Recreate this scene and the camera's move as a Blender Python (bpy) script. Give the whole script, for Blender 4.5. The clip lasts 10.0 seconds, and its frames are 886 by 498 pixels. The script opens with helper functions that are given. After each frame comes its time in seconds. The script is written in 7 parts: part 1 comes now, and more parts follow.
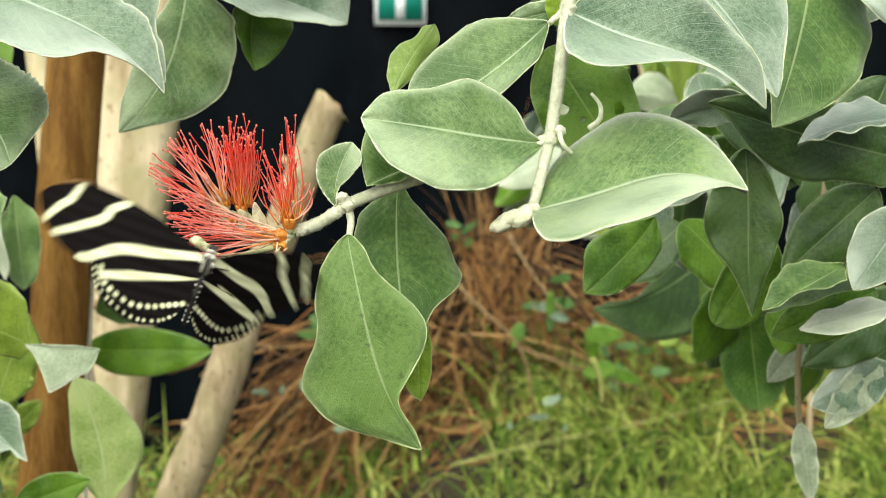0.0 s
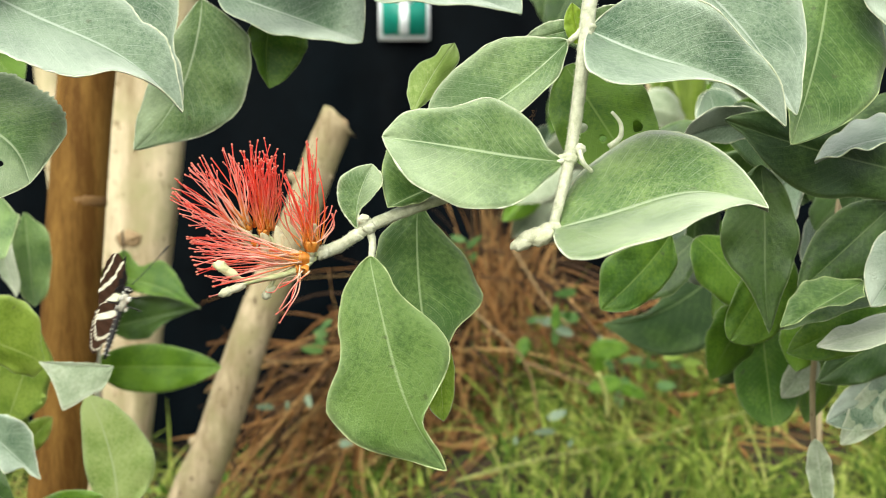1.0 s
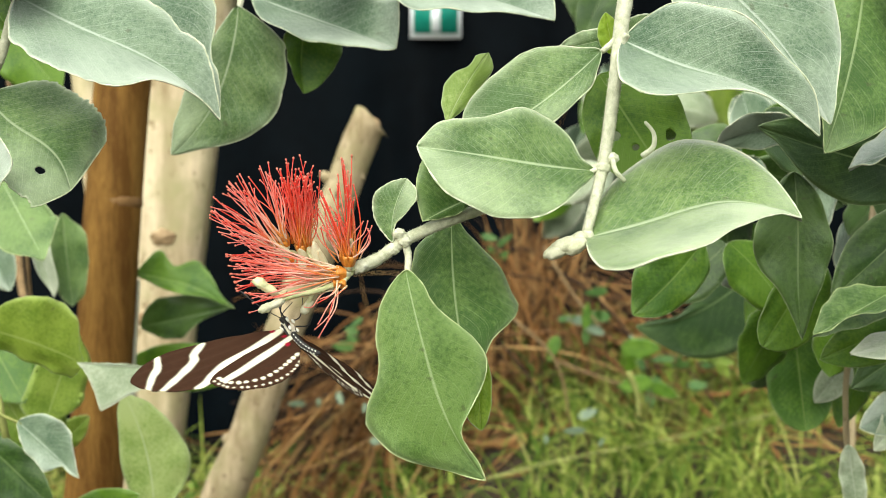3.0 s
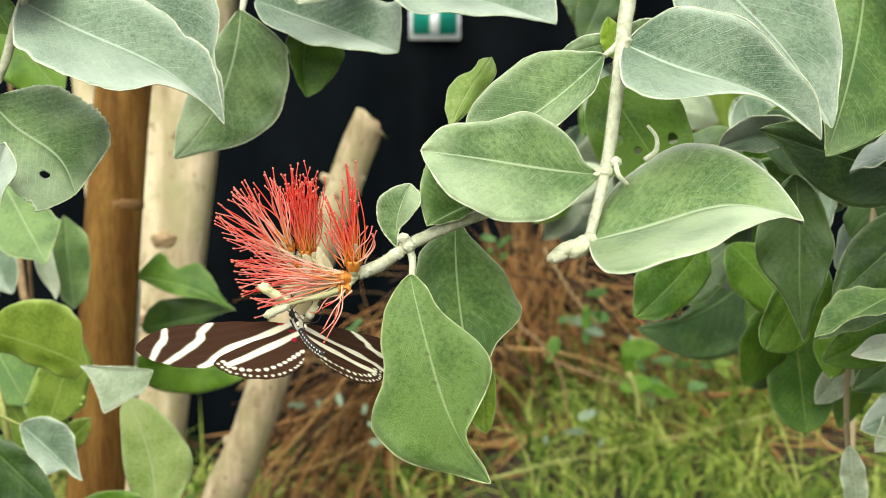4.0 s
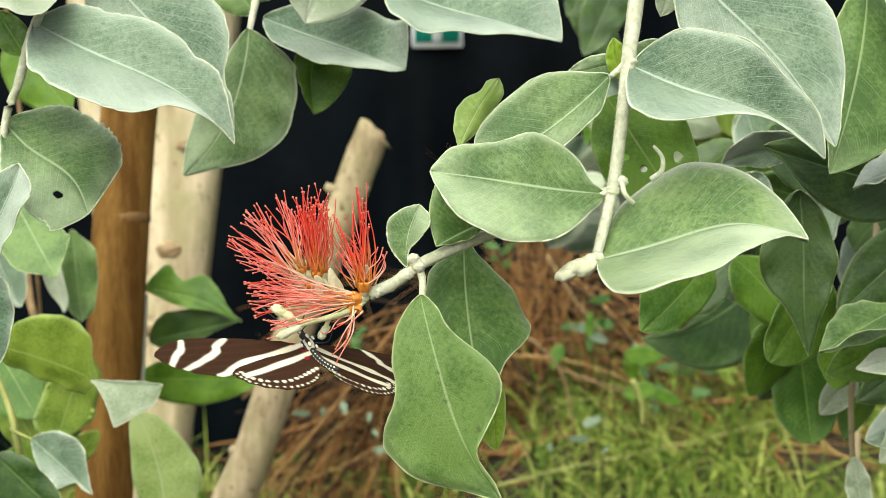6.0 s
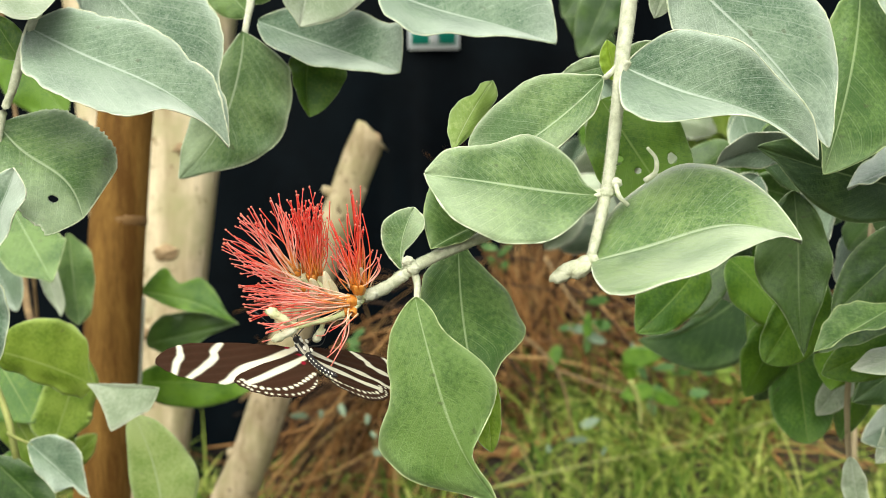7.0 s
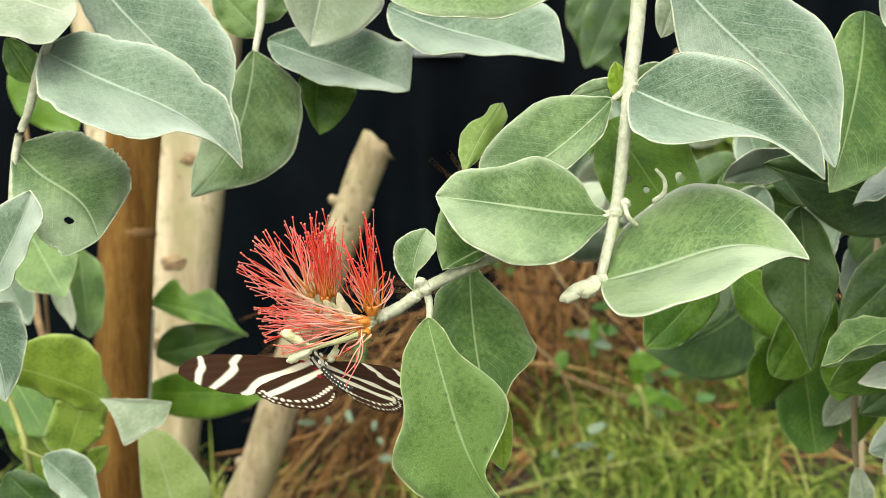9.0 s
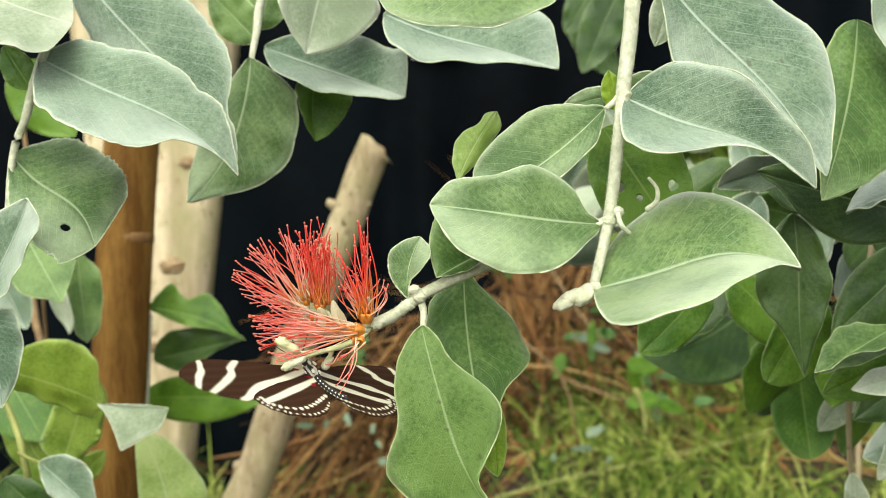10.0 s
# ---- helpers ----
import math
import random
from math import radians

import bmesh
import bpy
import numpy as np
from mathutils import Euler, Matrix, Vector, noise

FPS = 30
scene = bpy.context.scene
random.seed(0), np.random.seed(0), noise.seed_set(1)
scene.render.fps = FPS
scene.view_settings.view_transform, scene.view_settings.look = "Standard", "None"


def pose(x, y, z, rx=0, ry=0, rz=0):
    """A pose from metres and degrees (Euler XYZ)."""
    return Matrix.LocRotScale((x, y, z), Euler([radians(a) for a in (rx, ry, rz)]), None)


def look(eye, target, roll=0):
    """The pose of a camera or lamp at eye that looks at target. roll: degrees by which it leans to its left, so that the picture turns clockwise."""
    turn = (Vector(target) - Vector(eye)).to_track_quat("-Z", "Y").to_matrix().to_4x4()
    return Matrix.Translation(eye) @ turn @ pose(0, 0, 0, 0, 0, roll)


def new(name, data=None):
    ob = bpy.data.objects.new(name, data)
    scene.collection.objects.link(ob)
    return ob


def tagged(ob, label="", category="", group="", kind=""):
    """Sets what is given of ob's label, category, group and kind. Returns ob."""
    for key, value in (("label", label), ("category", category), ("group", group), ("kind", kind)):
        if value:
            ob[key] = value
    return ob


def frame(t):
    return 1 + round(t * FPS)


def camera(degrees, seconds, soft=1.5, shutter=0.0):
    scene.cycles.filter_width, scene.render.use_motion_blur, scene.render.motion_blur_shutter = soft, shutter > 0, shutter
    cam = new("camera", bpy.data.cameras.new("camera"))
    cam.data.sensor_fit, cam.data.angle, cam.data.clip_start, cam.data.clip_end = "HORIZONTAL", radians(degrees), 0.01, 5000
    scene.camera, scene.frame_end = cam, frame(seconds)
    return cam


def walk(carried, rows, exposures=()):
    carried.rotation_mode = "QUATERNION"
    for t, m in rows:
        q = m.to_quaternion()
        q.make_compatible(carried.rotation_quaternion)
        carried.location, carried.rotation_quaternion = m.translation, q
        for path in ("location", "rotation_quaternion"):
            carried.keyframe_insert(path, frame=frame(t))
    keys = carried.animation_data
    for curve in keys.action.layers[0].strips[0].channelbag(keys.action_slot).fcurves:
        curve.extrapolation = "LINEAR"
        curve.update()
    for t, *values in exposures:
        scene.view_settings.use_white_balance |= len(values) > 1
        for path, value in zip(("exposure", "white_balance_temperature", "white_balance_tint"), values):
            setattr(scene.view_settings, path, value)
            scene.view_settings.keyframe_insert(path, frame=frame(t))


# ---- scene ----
cam = camera(44, 10.0, soft=0.6, shutter=0.4)
cam.data.dof.use_dof, cam.data.dof.focus_distance, cam.data.dof.aperture_fstop = True, 0.36, 20.0
walk(cam, [
    (0, pose(0.0085, 0.0051, 0.9933, 83.411, -0.197, -1.584)),
    (0.5, pose(0.0058, 0.0045, 0.9950, 84.045, -0.251, -1.673)),
    (1, pose(0.0026, 0.0052, 0.9947, 84.137, -0.055, -1.488)),
    (1.5, pose(-0.0018, 0.0040, 0.9965, 84.180, -0.038, -0.796)),
    (2, pose(-0.0011, 0.0040, 0.9942, 84.061, -0.164, -0.129)),
    (2.5, pose(0.0021, 0.0031, 0.9966, 83.943, -0.112, 0.111)),
    (4, pose(-0.0001, 0.0004, 0.9999, 83.995, 0.026, 0.044)),
    (4.5, pose(0.0000, 0.0000, 1.0000, 84.000, -0.000, 0.000)),
    (5, pose(-0.0029, -0.0008, 1.0010, 83.990, 0.008, 0.092)),
    (5.5, pose(-0.0028, -0.0029, 1.0041, 84.144, 0.174, 0.164)),
    (7, pose(-0.0011, -0.0045, 1.0050, 84.381, 0.542, 0.022)),
    (7.5, pose(-0.0037, -0.0047, 1.0052, 84.315, 0.738, 0.040)),
    (8, pose(-0.0035, -0.0054, 1.0075, 84.270, 0.736, 0.205)),
    (8.5, pose(-0.0012, -0.0058, 1.0082, 84.393, 0.873, 0.164)),
    (9, pose(-0.0033, -0.0090, 1.0112, 84.572, 0.903, 0.234)),
    (9.5, pose(-0.0033, -0.0092, 1.0105, 84.580, 0.816, 0.354)),
    (10, pose(-0.0015, -0.0108, 1.0132, 84.695, 0.870, 0.199)),
], exposures=((0.0, 0.30), (5.0, 0.25), (10.0, 0.20)))
# ---- light ----
world = bpy.data.worlds.new("overcast_sky")
scene.world = world
world.use_nodes = True
wt = world.node_tree
sky = wt.nodes.new("ShaderNodeTexSky")
sky.sky_type, sky.sun_disc = "NISHITA", False
sky.sun_elevation, sky.sun_rotation = radians(75), radians(-133)
sky.air_density, sky.dust_density, sky.ozone_density = 1.0, 4.0, 0.6
hazy = wt.nodes.new("ShaderNodeHueSaturation")
hazy.inputs["Saturation"].default_value = 0.2
wt.links.new(sky.outputs[0], hazy.inputs["Color"])
wt.links.new(hazy.outputs[0], wt.nodes["Background"].inputs[0])
wt.nodes["Background"].inputs[1].default_value = 0.19
sun = new("sun", bpy.data.lights.new("sun", "SUN"))
sun.data.energy, sun.data.angle, sun.data.color = 3.4, radians(70), (1.0, 0.98, 0.82)
sun.matrix_basis = look((-0.8, -2.5, 3.8), (0, 0.4, 1.0))


# ---- materials ----
def mat(name):
    m = bpy.data.materials.new(name)
    m.use_nodes = True
    return m, m.node_tree.nodes, m.node_tree.links, m.node_tree.nodes["Principled BSDF"]


def ramp(nodes, stops):
    r = nodes.new("ShaderNodeValToRGB")
    while len(r.color_ramp.elements) < len(stops):
        r.color_ramp.elements.new(0.5)
    for e, (p, c) in zip(r.color_ramp.elements, stops):
        e.position, e.color = p, (*c, 1)
    return r


def maths(nodes, links, op, a, b=None, c=None, clamp=False):
    n = nodes.new("ShaderNodeMath")
    n.operation, n.use_clamp = op, clamp
    for i, x in enumerate((a, b, c)):
        if x is None:
            continue
        if isinstance(x, (int, float)):
            n.inputs[i].default_value = x
        else:
            links.new(x, n.inputs[i])
    return n.outputs[0]


def mixed(nodes, links, fac, a, b, kind="MIX"):
    n = nodes.new("ShaderNodeMix")
    n.data_type, n.blend_type = "RGBA", kind
    for sock, x in ((n.inputs["Factor"], fac), (n.inputs["A"], a), (n.inputs["B"], b)):
        if isinstance(x, (int, float)):
            sock.default_value = x
        elif isinstance(x, tuple):
            sock.default_value = (*x, 1)
        else:
            links.new(x, sock)
    return n.outputs["Result"]


def noisy(nodes, links, scale, detail=4.0, rough=0.6, stretch=None, coord="Object"):
    tc = nodes.new("ShaderNodeTexCoord")
    src = tc.outputs[coord]
    if stretch:
        mp = nodes.new("ShaderNodeMapping")
        mp.inputs["Scale"].default_value = stretch
        links.new(src, mp.inputs[0])
        src = mp.outputs[0]
    n = nodes.new("ShaderNodeTexNoise")
    n.inputs["Scale"].default_value, n.inputs["Detail"].default_value, n.inputs["Roughness"].default_value = scale, detail, rough
    links.new(src, n.inputs[0])
    return n.outputs[0]


def bump(nodes, links, bsdf, height, strength, distance):
    b = nodes.new("ShaderNodeBump")
    b.inputs["Strength"].default_value, b.inputs["Distance"].default_value = strength, distance
    links.new(height, b.inputs["Height"])
    links.new(b.outputs[0], bsdf.inputs["Normal"])


def plain(name, dark, light, scale, rough=0.7, stretch=None, relief=0.3, depth=0.001, through_light=0.0):
    """A surface of two tones with a coarse and a fine grain and a little relief."""
    m, n, l, p = mat(name)
    coarse, fine = noisy(n, l, scale, 3, 0.6, stretch), noisy(n, l, scale * 9, 4, 0.7, stretch)
    both = maths(n, l, "ADD", maths(n, l, "MULTIPLY", coarse, 0.65), maths(n, l, "MULTIPLY", fine, 0.35))
    info = n.new("ShaderNodeObjectInfo")
    both = maths(n, l, "ADD", both, maths(n, l, "MULTIPLY_ADD", info.outputs["Random"], 0.12, -0.06))
    r = ramp(n, [(0.36, dark), (0.64, light)])
    l.new(both, r.inputs[0])
    l.new(r.outputs[0], p.inputs["Base Color"])
    p.inputs["Roughness"].default_value = rough
    bump(n, l, p, both, relief, depth)
    if through_light:
        see_through(n, l, p, r.outputs[0], through_light)
    return m


def see_through(nodes, links, bsdf, colour, amount):
    t = nodes.new("ShaderNodeBsdfTranslucent")
    links.new(colour, t.inputs[0])
    mx = nodes.new("ShaderNodeMixShader")
    mx.inputs[0].default_value = amount
    links.new(bsdf.outputs[0], mx.inputs[1])
    links.new(t.outputs[0], mx.inputs[2])
    links.new(mx.outputs[0], nodes["Material Output"].inputs[0])


def leaf_material(name, dark, light, vein, rough=0.5, glow=0.18, felt=0.12, veins=0.5, fold=0.0):
    """Leaf skin by its own length (u) and breadth (v): midrib, side veins, a fine net between them, blotches and grain."""
    m, n, l, p = mat(name)
    uv = n.new("ShaderNodeUVMap")
    uv.uv_map = "leaf"
    sep = n.new("ShaderNodeSeparateXYZ")
    l.new(uv.outputs[0], sep.inputs[0])
    u, v = sep.outputs[0], sep.outputs[1]
    off = maths(n, l, "ABSOLUTE", maths(n, l, "SUBTRACT", v, 0.5))
    info = n.new("ShaderNodeObjectInfo")
    blot, grain, speck, pore = noisy(n, l, 48, 3, 0.55), noisy(n, l, 1700, 2, 0.6), noisy(n, l, 620, 4, 0.7), noisy(n, l, 1150, 2, 0.5)
    tc = n.new("ShaderNodeTexCoord")
    cell = n.new("ShaderNodeTexVoronoi")
    cell.feature = "DISTANCE_TO_EDGE"
    cell.inputs["Scale"].default_value = 620
    l.new(tc.outputs["Object"], cell.inputs["Vector"])
    net = maths(n, l, "SUBTRACT", 1.0, maths(n, l, "DIVIDE", cell.outputs["Distance"], 0.12), clamp=True)
    tone = maths(n, l, "ADD", maths(n, l, "MULTIPLY", blot, 0.56), maths(n, l, "MULTIPLY", speck, 0.44))
    tone = maths(n, l, "ADD", tone, maths(n, l, "MULTIPLY_ADD", info.outputs["Random"], 0.14, -0.07))
    base = ramp(n, [(0.41, dark), (0.59, light)])
    l.new(tone, base.inputs[0])
    # side veins, slanted towards the tip, uneven in spacing and strength
    wob = maths(n, l, "MULTIPLY", noisy(n, l, 60, 2), 0.045)
    run = maths(n, l, "ADD", maths(n, l, "SUBTRACT", u, maths(n, l, "MULTIPLY", off, 0.62)), wob)
    saw = maths(n, l, "PINGPONG", maths(n, l, "MULTIPLY", run, 15.0), 0.5)
    side = maths(n, l, "SUBTRACT", 1.0, maths(n, l, "DIVIDE", saw, 0.075), clamp=True)
    minor = maths(n, l, "PINGPONG", maths(n, l, "MULTIPLY_ADD", run, 30.0, 0.5), 0.5)
    minor = maths(n, l, "MULTIPLY", maths(n, l, "SUBTRACT", 1.0, maths(n, l, "DIVIDE", minor, 0.11), clamp=True), 0.45)
    side = maths(n, l, "MAXIMUM", side, minor)
    side = maths(n, l, "MULTIPLY", side, maths(n, l, "MULTIPLY_ADD", noisy(n, l, 130, 3), 2.2, -0.55, clamp=True))
    mid_w = maths(n, l, "MULTIPLY_ADD", u, -0.009, 0.018)
    mid = maths(n, l, "SUBTRACT", 1.0, maths(n, l, "DIVIDE", off, mid_w), clamp=True)
    mid = maths(n, l, "POWER", mid, 0.5)
    lines = maths(n, l, "MAXIMUM", maths(n, l, "MULTIPLY", side, veins), maths(n, l, "MULTIPLY", net, veins * min(0.3, felt * 0.75)))
    col = mixed(n, l, lines, base.outputs[0], vein)
    col = mixed(n, l, maths(n, l, "MULTIPLY", mid, 0.85), col, vein)
    # pale hairs as fine dots, and small brown scars
    hair = maths(n, l, "MULTIPLY_ADD", grain, 7.0, -4.3, clamp=True)
    col = mixed(n, l, maths(n, l, "MULTIPLY", hair, min(0.45, felt * 1.2)), col, vein)
    pits = maths(n, l, "MULTIPLY_ADD", pore, -7.0, 2.7, clamp=True)
    col = mixed(n, l, maths(n, l, "MULTIPLY", pits, 0.4), col, tuple(c * 0.55 for c in dark))
    scar = maths(n, l, "MULTIPLY_ADD", noisy(n, l, 190, 2, 0.5), 16.0, -11.2, clamp=True)
    col = mixed(n, l, maths(n, l, "MULTIPLY", scar, 0.5), col, (0.06, 0.07, 0.025))
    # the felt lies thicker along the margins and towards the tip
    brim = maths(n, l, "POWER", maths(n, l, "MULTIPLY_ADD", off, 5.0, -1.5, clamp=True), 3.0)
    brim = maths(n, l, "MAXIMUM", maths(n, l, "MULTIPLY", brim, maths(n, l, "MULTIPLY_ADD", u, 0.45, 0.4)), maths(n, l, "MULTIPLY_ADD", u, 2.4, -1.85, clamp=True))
    # fold paints skylight on the up-turned right half, whitening it towards margin and tip
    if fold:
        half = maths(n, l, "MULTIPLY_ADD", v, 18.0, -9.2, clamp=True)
        lit_spread = maths(n, l, "MULTIPLY_ADD", maths(n, l, "ADD", u, maths(n, l, "MULTIPLY", off, 0.8)), 1.35, -0.42, clamp=True)
        brim = maths(n, l, "MAXIMUM", brim, maths(n, l, "MULTIPLY", maths(n, l, "MULTIPLY", half, lit_spread), fold))
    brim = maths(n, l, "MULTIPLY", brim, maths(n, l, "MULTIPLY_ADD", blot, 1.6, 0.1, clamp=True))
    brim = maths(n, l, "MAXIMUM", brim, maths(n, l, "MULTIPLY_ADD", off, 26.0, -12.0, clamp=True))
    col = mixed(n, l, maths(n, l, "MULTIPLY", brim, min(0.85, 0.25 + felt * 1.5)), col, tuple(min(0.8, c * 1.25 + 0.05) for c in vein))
    l.new(col, p.inputs["Base Color"])
    p.inputs["Roughness"].default_value = rough
    p.inputs["Sheen Weight"].default_value, p.inputs["Sheen Roughness"].default_value = felt * 1.3, 0.4
    h = maths(n, l, "ADD", maths(n, l, "MULTIPLY", maths(n, l, "MAXIMUM", side, maths(n, l, "MULTIPLY", net, 0.3)), -0.26), maths(n, l, "MULTIPLY", maths(n, l, "ADD", speck, grain), 0.5))
    bump(n, l, p, h, 0.42 + min(0.33, felt * 0.8), 0.0007)
    see_through(n, l, p, col, glow)
    return m


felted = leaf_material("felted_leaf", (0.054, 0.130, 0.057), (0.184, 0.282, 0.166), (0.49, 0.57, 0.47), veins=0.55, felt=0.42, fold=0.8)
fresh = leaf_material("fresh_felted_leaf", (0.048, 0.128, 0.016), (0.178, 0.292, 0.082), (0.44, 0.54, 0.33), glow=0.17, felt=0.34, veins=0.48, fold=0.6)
# the fresh leaf again, with more painted light on its right half
lit_fresh = leaf_material("lit_fresh_felted_leaf", (0.055, 0.140, 0.016), (0.200, 0.320, 0.085), (0.47, 0.56, 0.36), glow=0.17, felt=0.42, veins=0.42, fold=0.8)
young = leaf_material("thin_young_leaf", (0.22, 0.40, 0.008), (0.42, 0.60, 0.05), (0.55, 0.66, 0.2), glow=0.55, felt=0.05, veins=0.3)
satin = leaf_material("satin_green_leaf", (0.046, 0.124, 0.012), (0.152, 0.270, 0.056), (0.36, 0.48, 0.22), rough=0.45, glow=0.2, felt=0.16, veins=0.36)
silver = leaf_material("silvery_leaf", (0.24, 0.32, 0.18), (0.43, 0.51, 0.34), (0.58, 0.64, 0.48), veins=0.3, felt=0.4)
green = leaf_material("green_leaf", (0.052, 0.160, 0.004), (0.150, 0.310, 0.016), (0.28, 0.43, 0.09), rough=0.42, glow=0.34, felt=0.05, veins=0.35)
bright = leaf_material("yellow_green_leaf", (0.16, 0.285, 0.014), (0.34, 0.48, 0.06), (0.52, 0.62, 0.2), glow=0.42, felt=0.05, veins=0.3)
pale = leaf_material("pale_thin_leaf", (0.23, 0.36, 0.060), (0.42, 0.53, 0.17), (0.52, 0.60, 0.34), glow=0.4, felt=0.1, veins=0.25)
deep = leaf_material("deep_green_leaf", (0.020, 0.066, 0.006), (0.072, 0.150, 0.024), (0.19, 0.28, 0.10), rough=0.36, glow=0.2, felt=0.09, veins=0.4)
rim_pale = plain("felted_leaf_margin", (0.40, 0.48, 0.28), (0.74, 0.78, 0.60), 320, 0.85)
rim_green = plain("green_leaf_margin", (0.30, 0.40, 0.15), (0.56, 0.64, 0.34), 320, 0.8)
rim_dull = plain("leaf_margin", (0.25, 0.34, 0.15), (0.42, 0.50, 0.28), 500, 0.7)
bark_pale = plain("felted_twig", (0.43, 0.46, 0.30), (0.74, 0.76, 0.59), 420, 0.85, relief=0.7, depth=0.0008)
bud_skin = plain("felted_bud", (0.46, 0.49, 0.29), (0.76, 0.77, 0.58), 300, 0.85, relief=0.7, depth=0.0006)
trunk_bark = plain("smooth_brown_bark", (0.105, 0.046, 0.006), (0.30, 0.165, 0.036), 46, 0.75, (1, 1, 0.16), 0.5, 0.003)
trunk_bark.node_tree.nodes["Principled BSDF"].inputs["Specular IOR Level"].default_value = 0.2


def spotted_wood(name, dark, light, spot, scale, stretch):
    """Weathered wood: long grain, grey-green patches and dark pits."""
    m, n, l, p = mat(name)
    long_grain, patch, pits = noisy(n, l, scale, 5, 0.7, stretch), noisy(n, l, scale * 0.5, 3), noisy(n, l, scale * 3.2, 2, 0.5, (1, 1, 0.6))
    r = ramp(n, [(0.35, dark), (0.65, light)])
    l.new(long_grain, r.inputs[0])
    moss = mixed(n, l, maths(n, l, "MULTIPLY_ADD", patch, 3.4, -1.5, clamp=True), r.outputs[0], tuple(c * k for c, k in zip(light, (0.55, 0.6, 0.45))))
    col = mixed(n, l, maths(n, l, "MULTIPLY_ADD", pits, 9.0, -5.6, clamp=True), moss, spot)
    l.new(col, p.inputs["Base Color"])
    p.inputs["Roughness"].default_value = 0.8
    bump(n, l, p, maths(n, l, "SUBTRACT", long_grain, maths(n, l, "MULTIPLY_ADD", pits, 4.0, -2.4, clamp=True)), 0.6, 0.003)
    return m


cut_wood = spotted_wood("weathered_cut_wood", (0.23, 0.175, 0.085), (0.56, 0.46, 0.29), (0.12, 0.085, 0.04), 52, (1, 1, 0.2))
board_wood = spotted_wood("sawn_pale_wood", (0.37, 0.29, 0.155), (0.78, 0.66, 0.44), (0.33, 0.25, 0.13), 34, (1, 1, 0.1))
bark_scar = plain("brown_bark_scar", (0.12, 0.058, 0.014), (0.25, 0.135, 0.04), 60, 0.7, relief=0.5, depth=0.002)
knot_wood = plain("brown_knot", (0.21, 0.135, 0.06), (0.44, 0.31, 0.165), 90, 0.7, relief=0.6, depth=0.003)
black_sheet = plain("black_plastic_sheet", (0.0004, 0.0013, 0.0022), (0.0018, 0.0042, 0.0062), 3, 0.6, relief=0.2, depth=0.006)
black_sheet.node_tree.nodes["Principled BSDF"].inputs["Specular IOR Level"].default_value = 0.05
soil = plain("leaf_litter_soil", (0.010, 0.007, 0.003), (0.045, 0.03, 0.011), 16, 0.9, relief=0.9, depth=0.02)


def thread(name, foot, middle, tip):
    """A stamen's thread: cream at its foot, passing into red along its length."""
    m, n, l, p = mat(name)
    tc = n.new("ShaderNodeTexCoord")
    sep = n.new("ShaderNodeSeparateXYZ")
    l.new(tc.outputs["Object"], sep.inputs[0])
    info = n.new("ShaderNodeObjectInfo")
    r = ramp(n, [(0.04, foot), (0.48, middle), (0.95, tip)])
    l.new(maths(n, l, "ADD", sep.outputs[2], maths(n, l, "MULTIPLY_ADD", info.outputs["Random"], 0.3, -0.15)), r.inputs[0])
    l.new(r.outputs[0], p.inputs["Base Color"])
    p.inputs["Roughness"].default_value = 0.22
    see_through(n, l, p, r.outputs[0], 0.42)
    return m


red = thread("red_stamen", (0.90, 0.48, 0.12), (0.96, 0.29, 0.20), (0.92, 0.12, 0.09))
red_deep = thread("deep_red_stamen", (0.85, 0.30, 0.04), (0.92, 0.12, 0.06), (0.84, 0.065, 0.055))
red_pale = thread("salmon_stamen", (0.94, 0.85, 0.64), (0.98, 0.58, 0.48), (0.95, 0.30, 0.25))
bud_green = plain("green_bud", (0.42, 0.50, 0.20), (0.72, 0.74, 0.46), 200, 0.8, relief=0.6, depth=0.0005)
sepal_skin = plain("cream_sepal", (0.66, 0.62, 0.36), (0.88, 0.86, 0.66), 300, 0.7, relief=0.2, depth=0.0003, through_light=0.25)
anther = plain("red_anther", (0.55, 0.09, 0.06), (0.85, 0.30, 0.20), 600, 0.6)
nectar = plain("orange_nectar_cup", (0.42, 0.12, 0.012), (0.72, 0.30, 0.04), 400, 0.4)
sign_green = plain("sign_green", (0.0, 0.22, 0.16), (0.01, 0.28, 0.20), 40, 0.35, relief=0.05)
sign_white = plain("sign_white", (0.78, 0.86, 0.88), (0.86, 0.92, 0.93), 30, 0.35, relief=0.05)


def island_material(name, stops, rough=0.7, glow=0.2):
    """Blades and stalks of one mesh that differ one by one."""
    m, n, l, p = mat(name)
    g = n.new("ShaderNodeNewGeometry")
    r = ramp(n, stops)
    l.new(maths(n, l, "MULTIPLY_ADD", noisy(n, l, 30, 3), 0.3, maths(n, l, "MULTIPLY", g.outputs["Random Per Island"], 0.75)), r.inputs[0])
    l.new(r.outputs[0], p.inputs["Base Color"])
    p.inputs["Roughness"].default_value = rough
    see_through(n, l, p, r.outputs[0], glow)
    return m


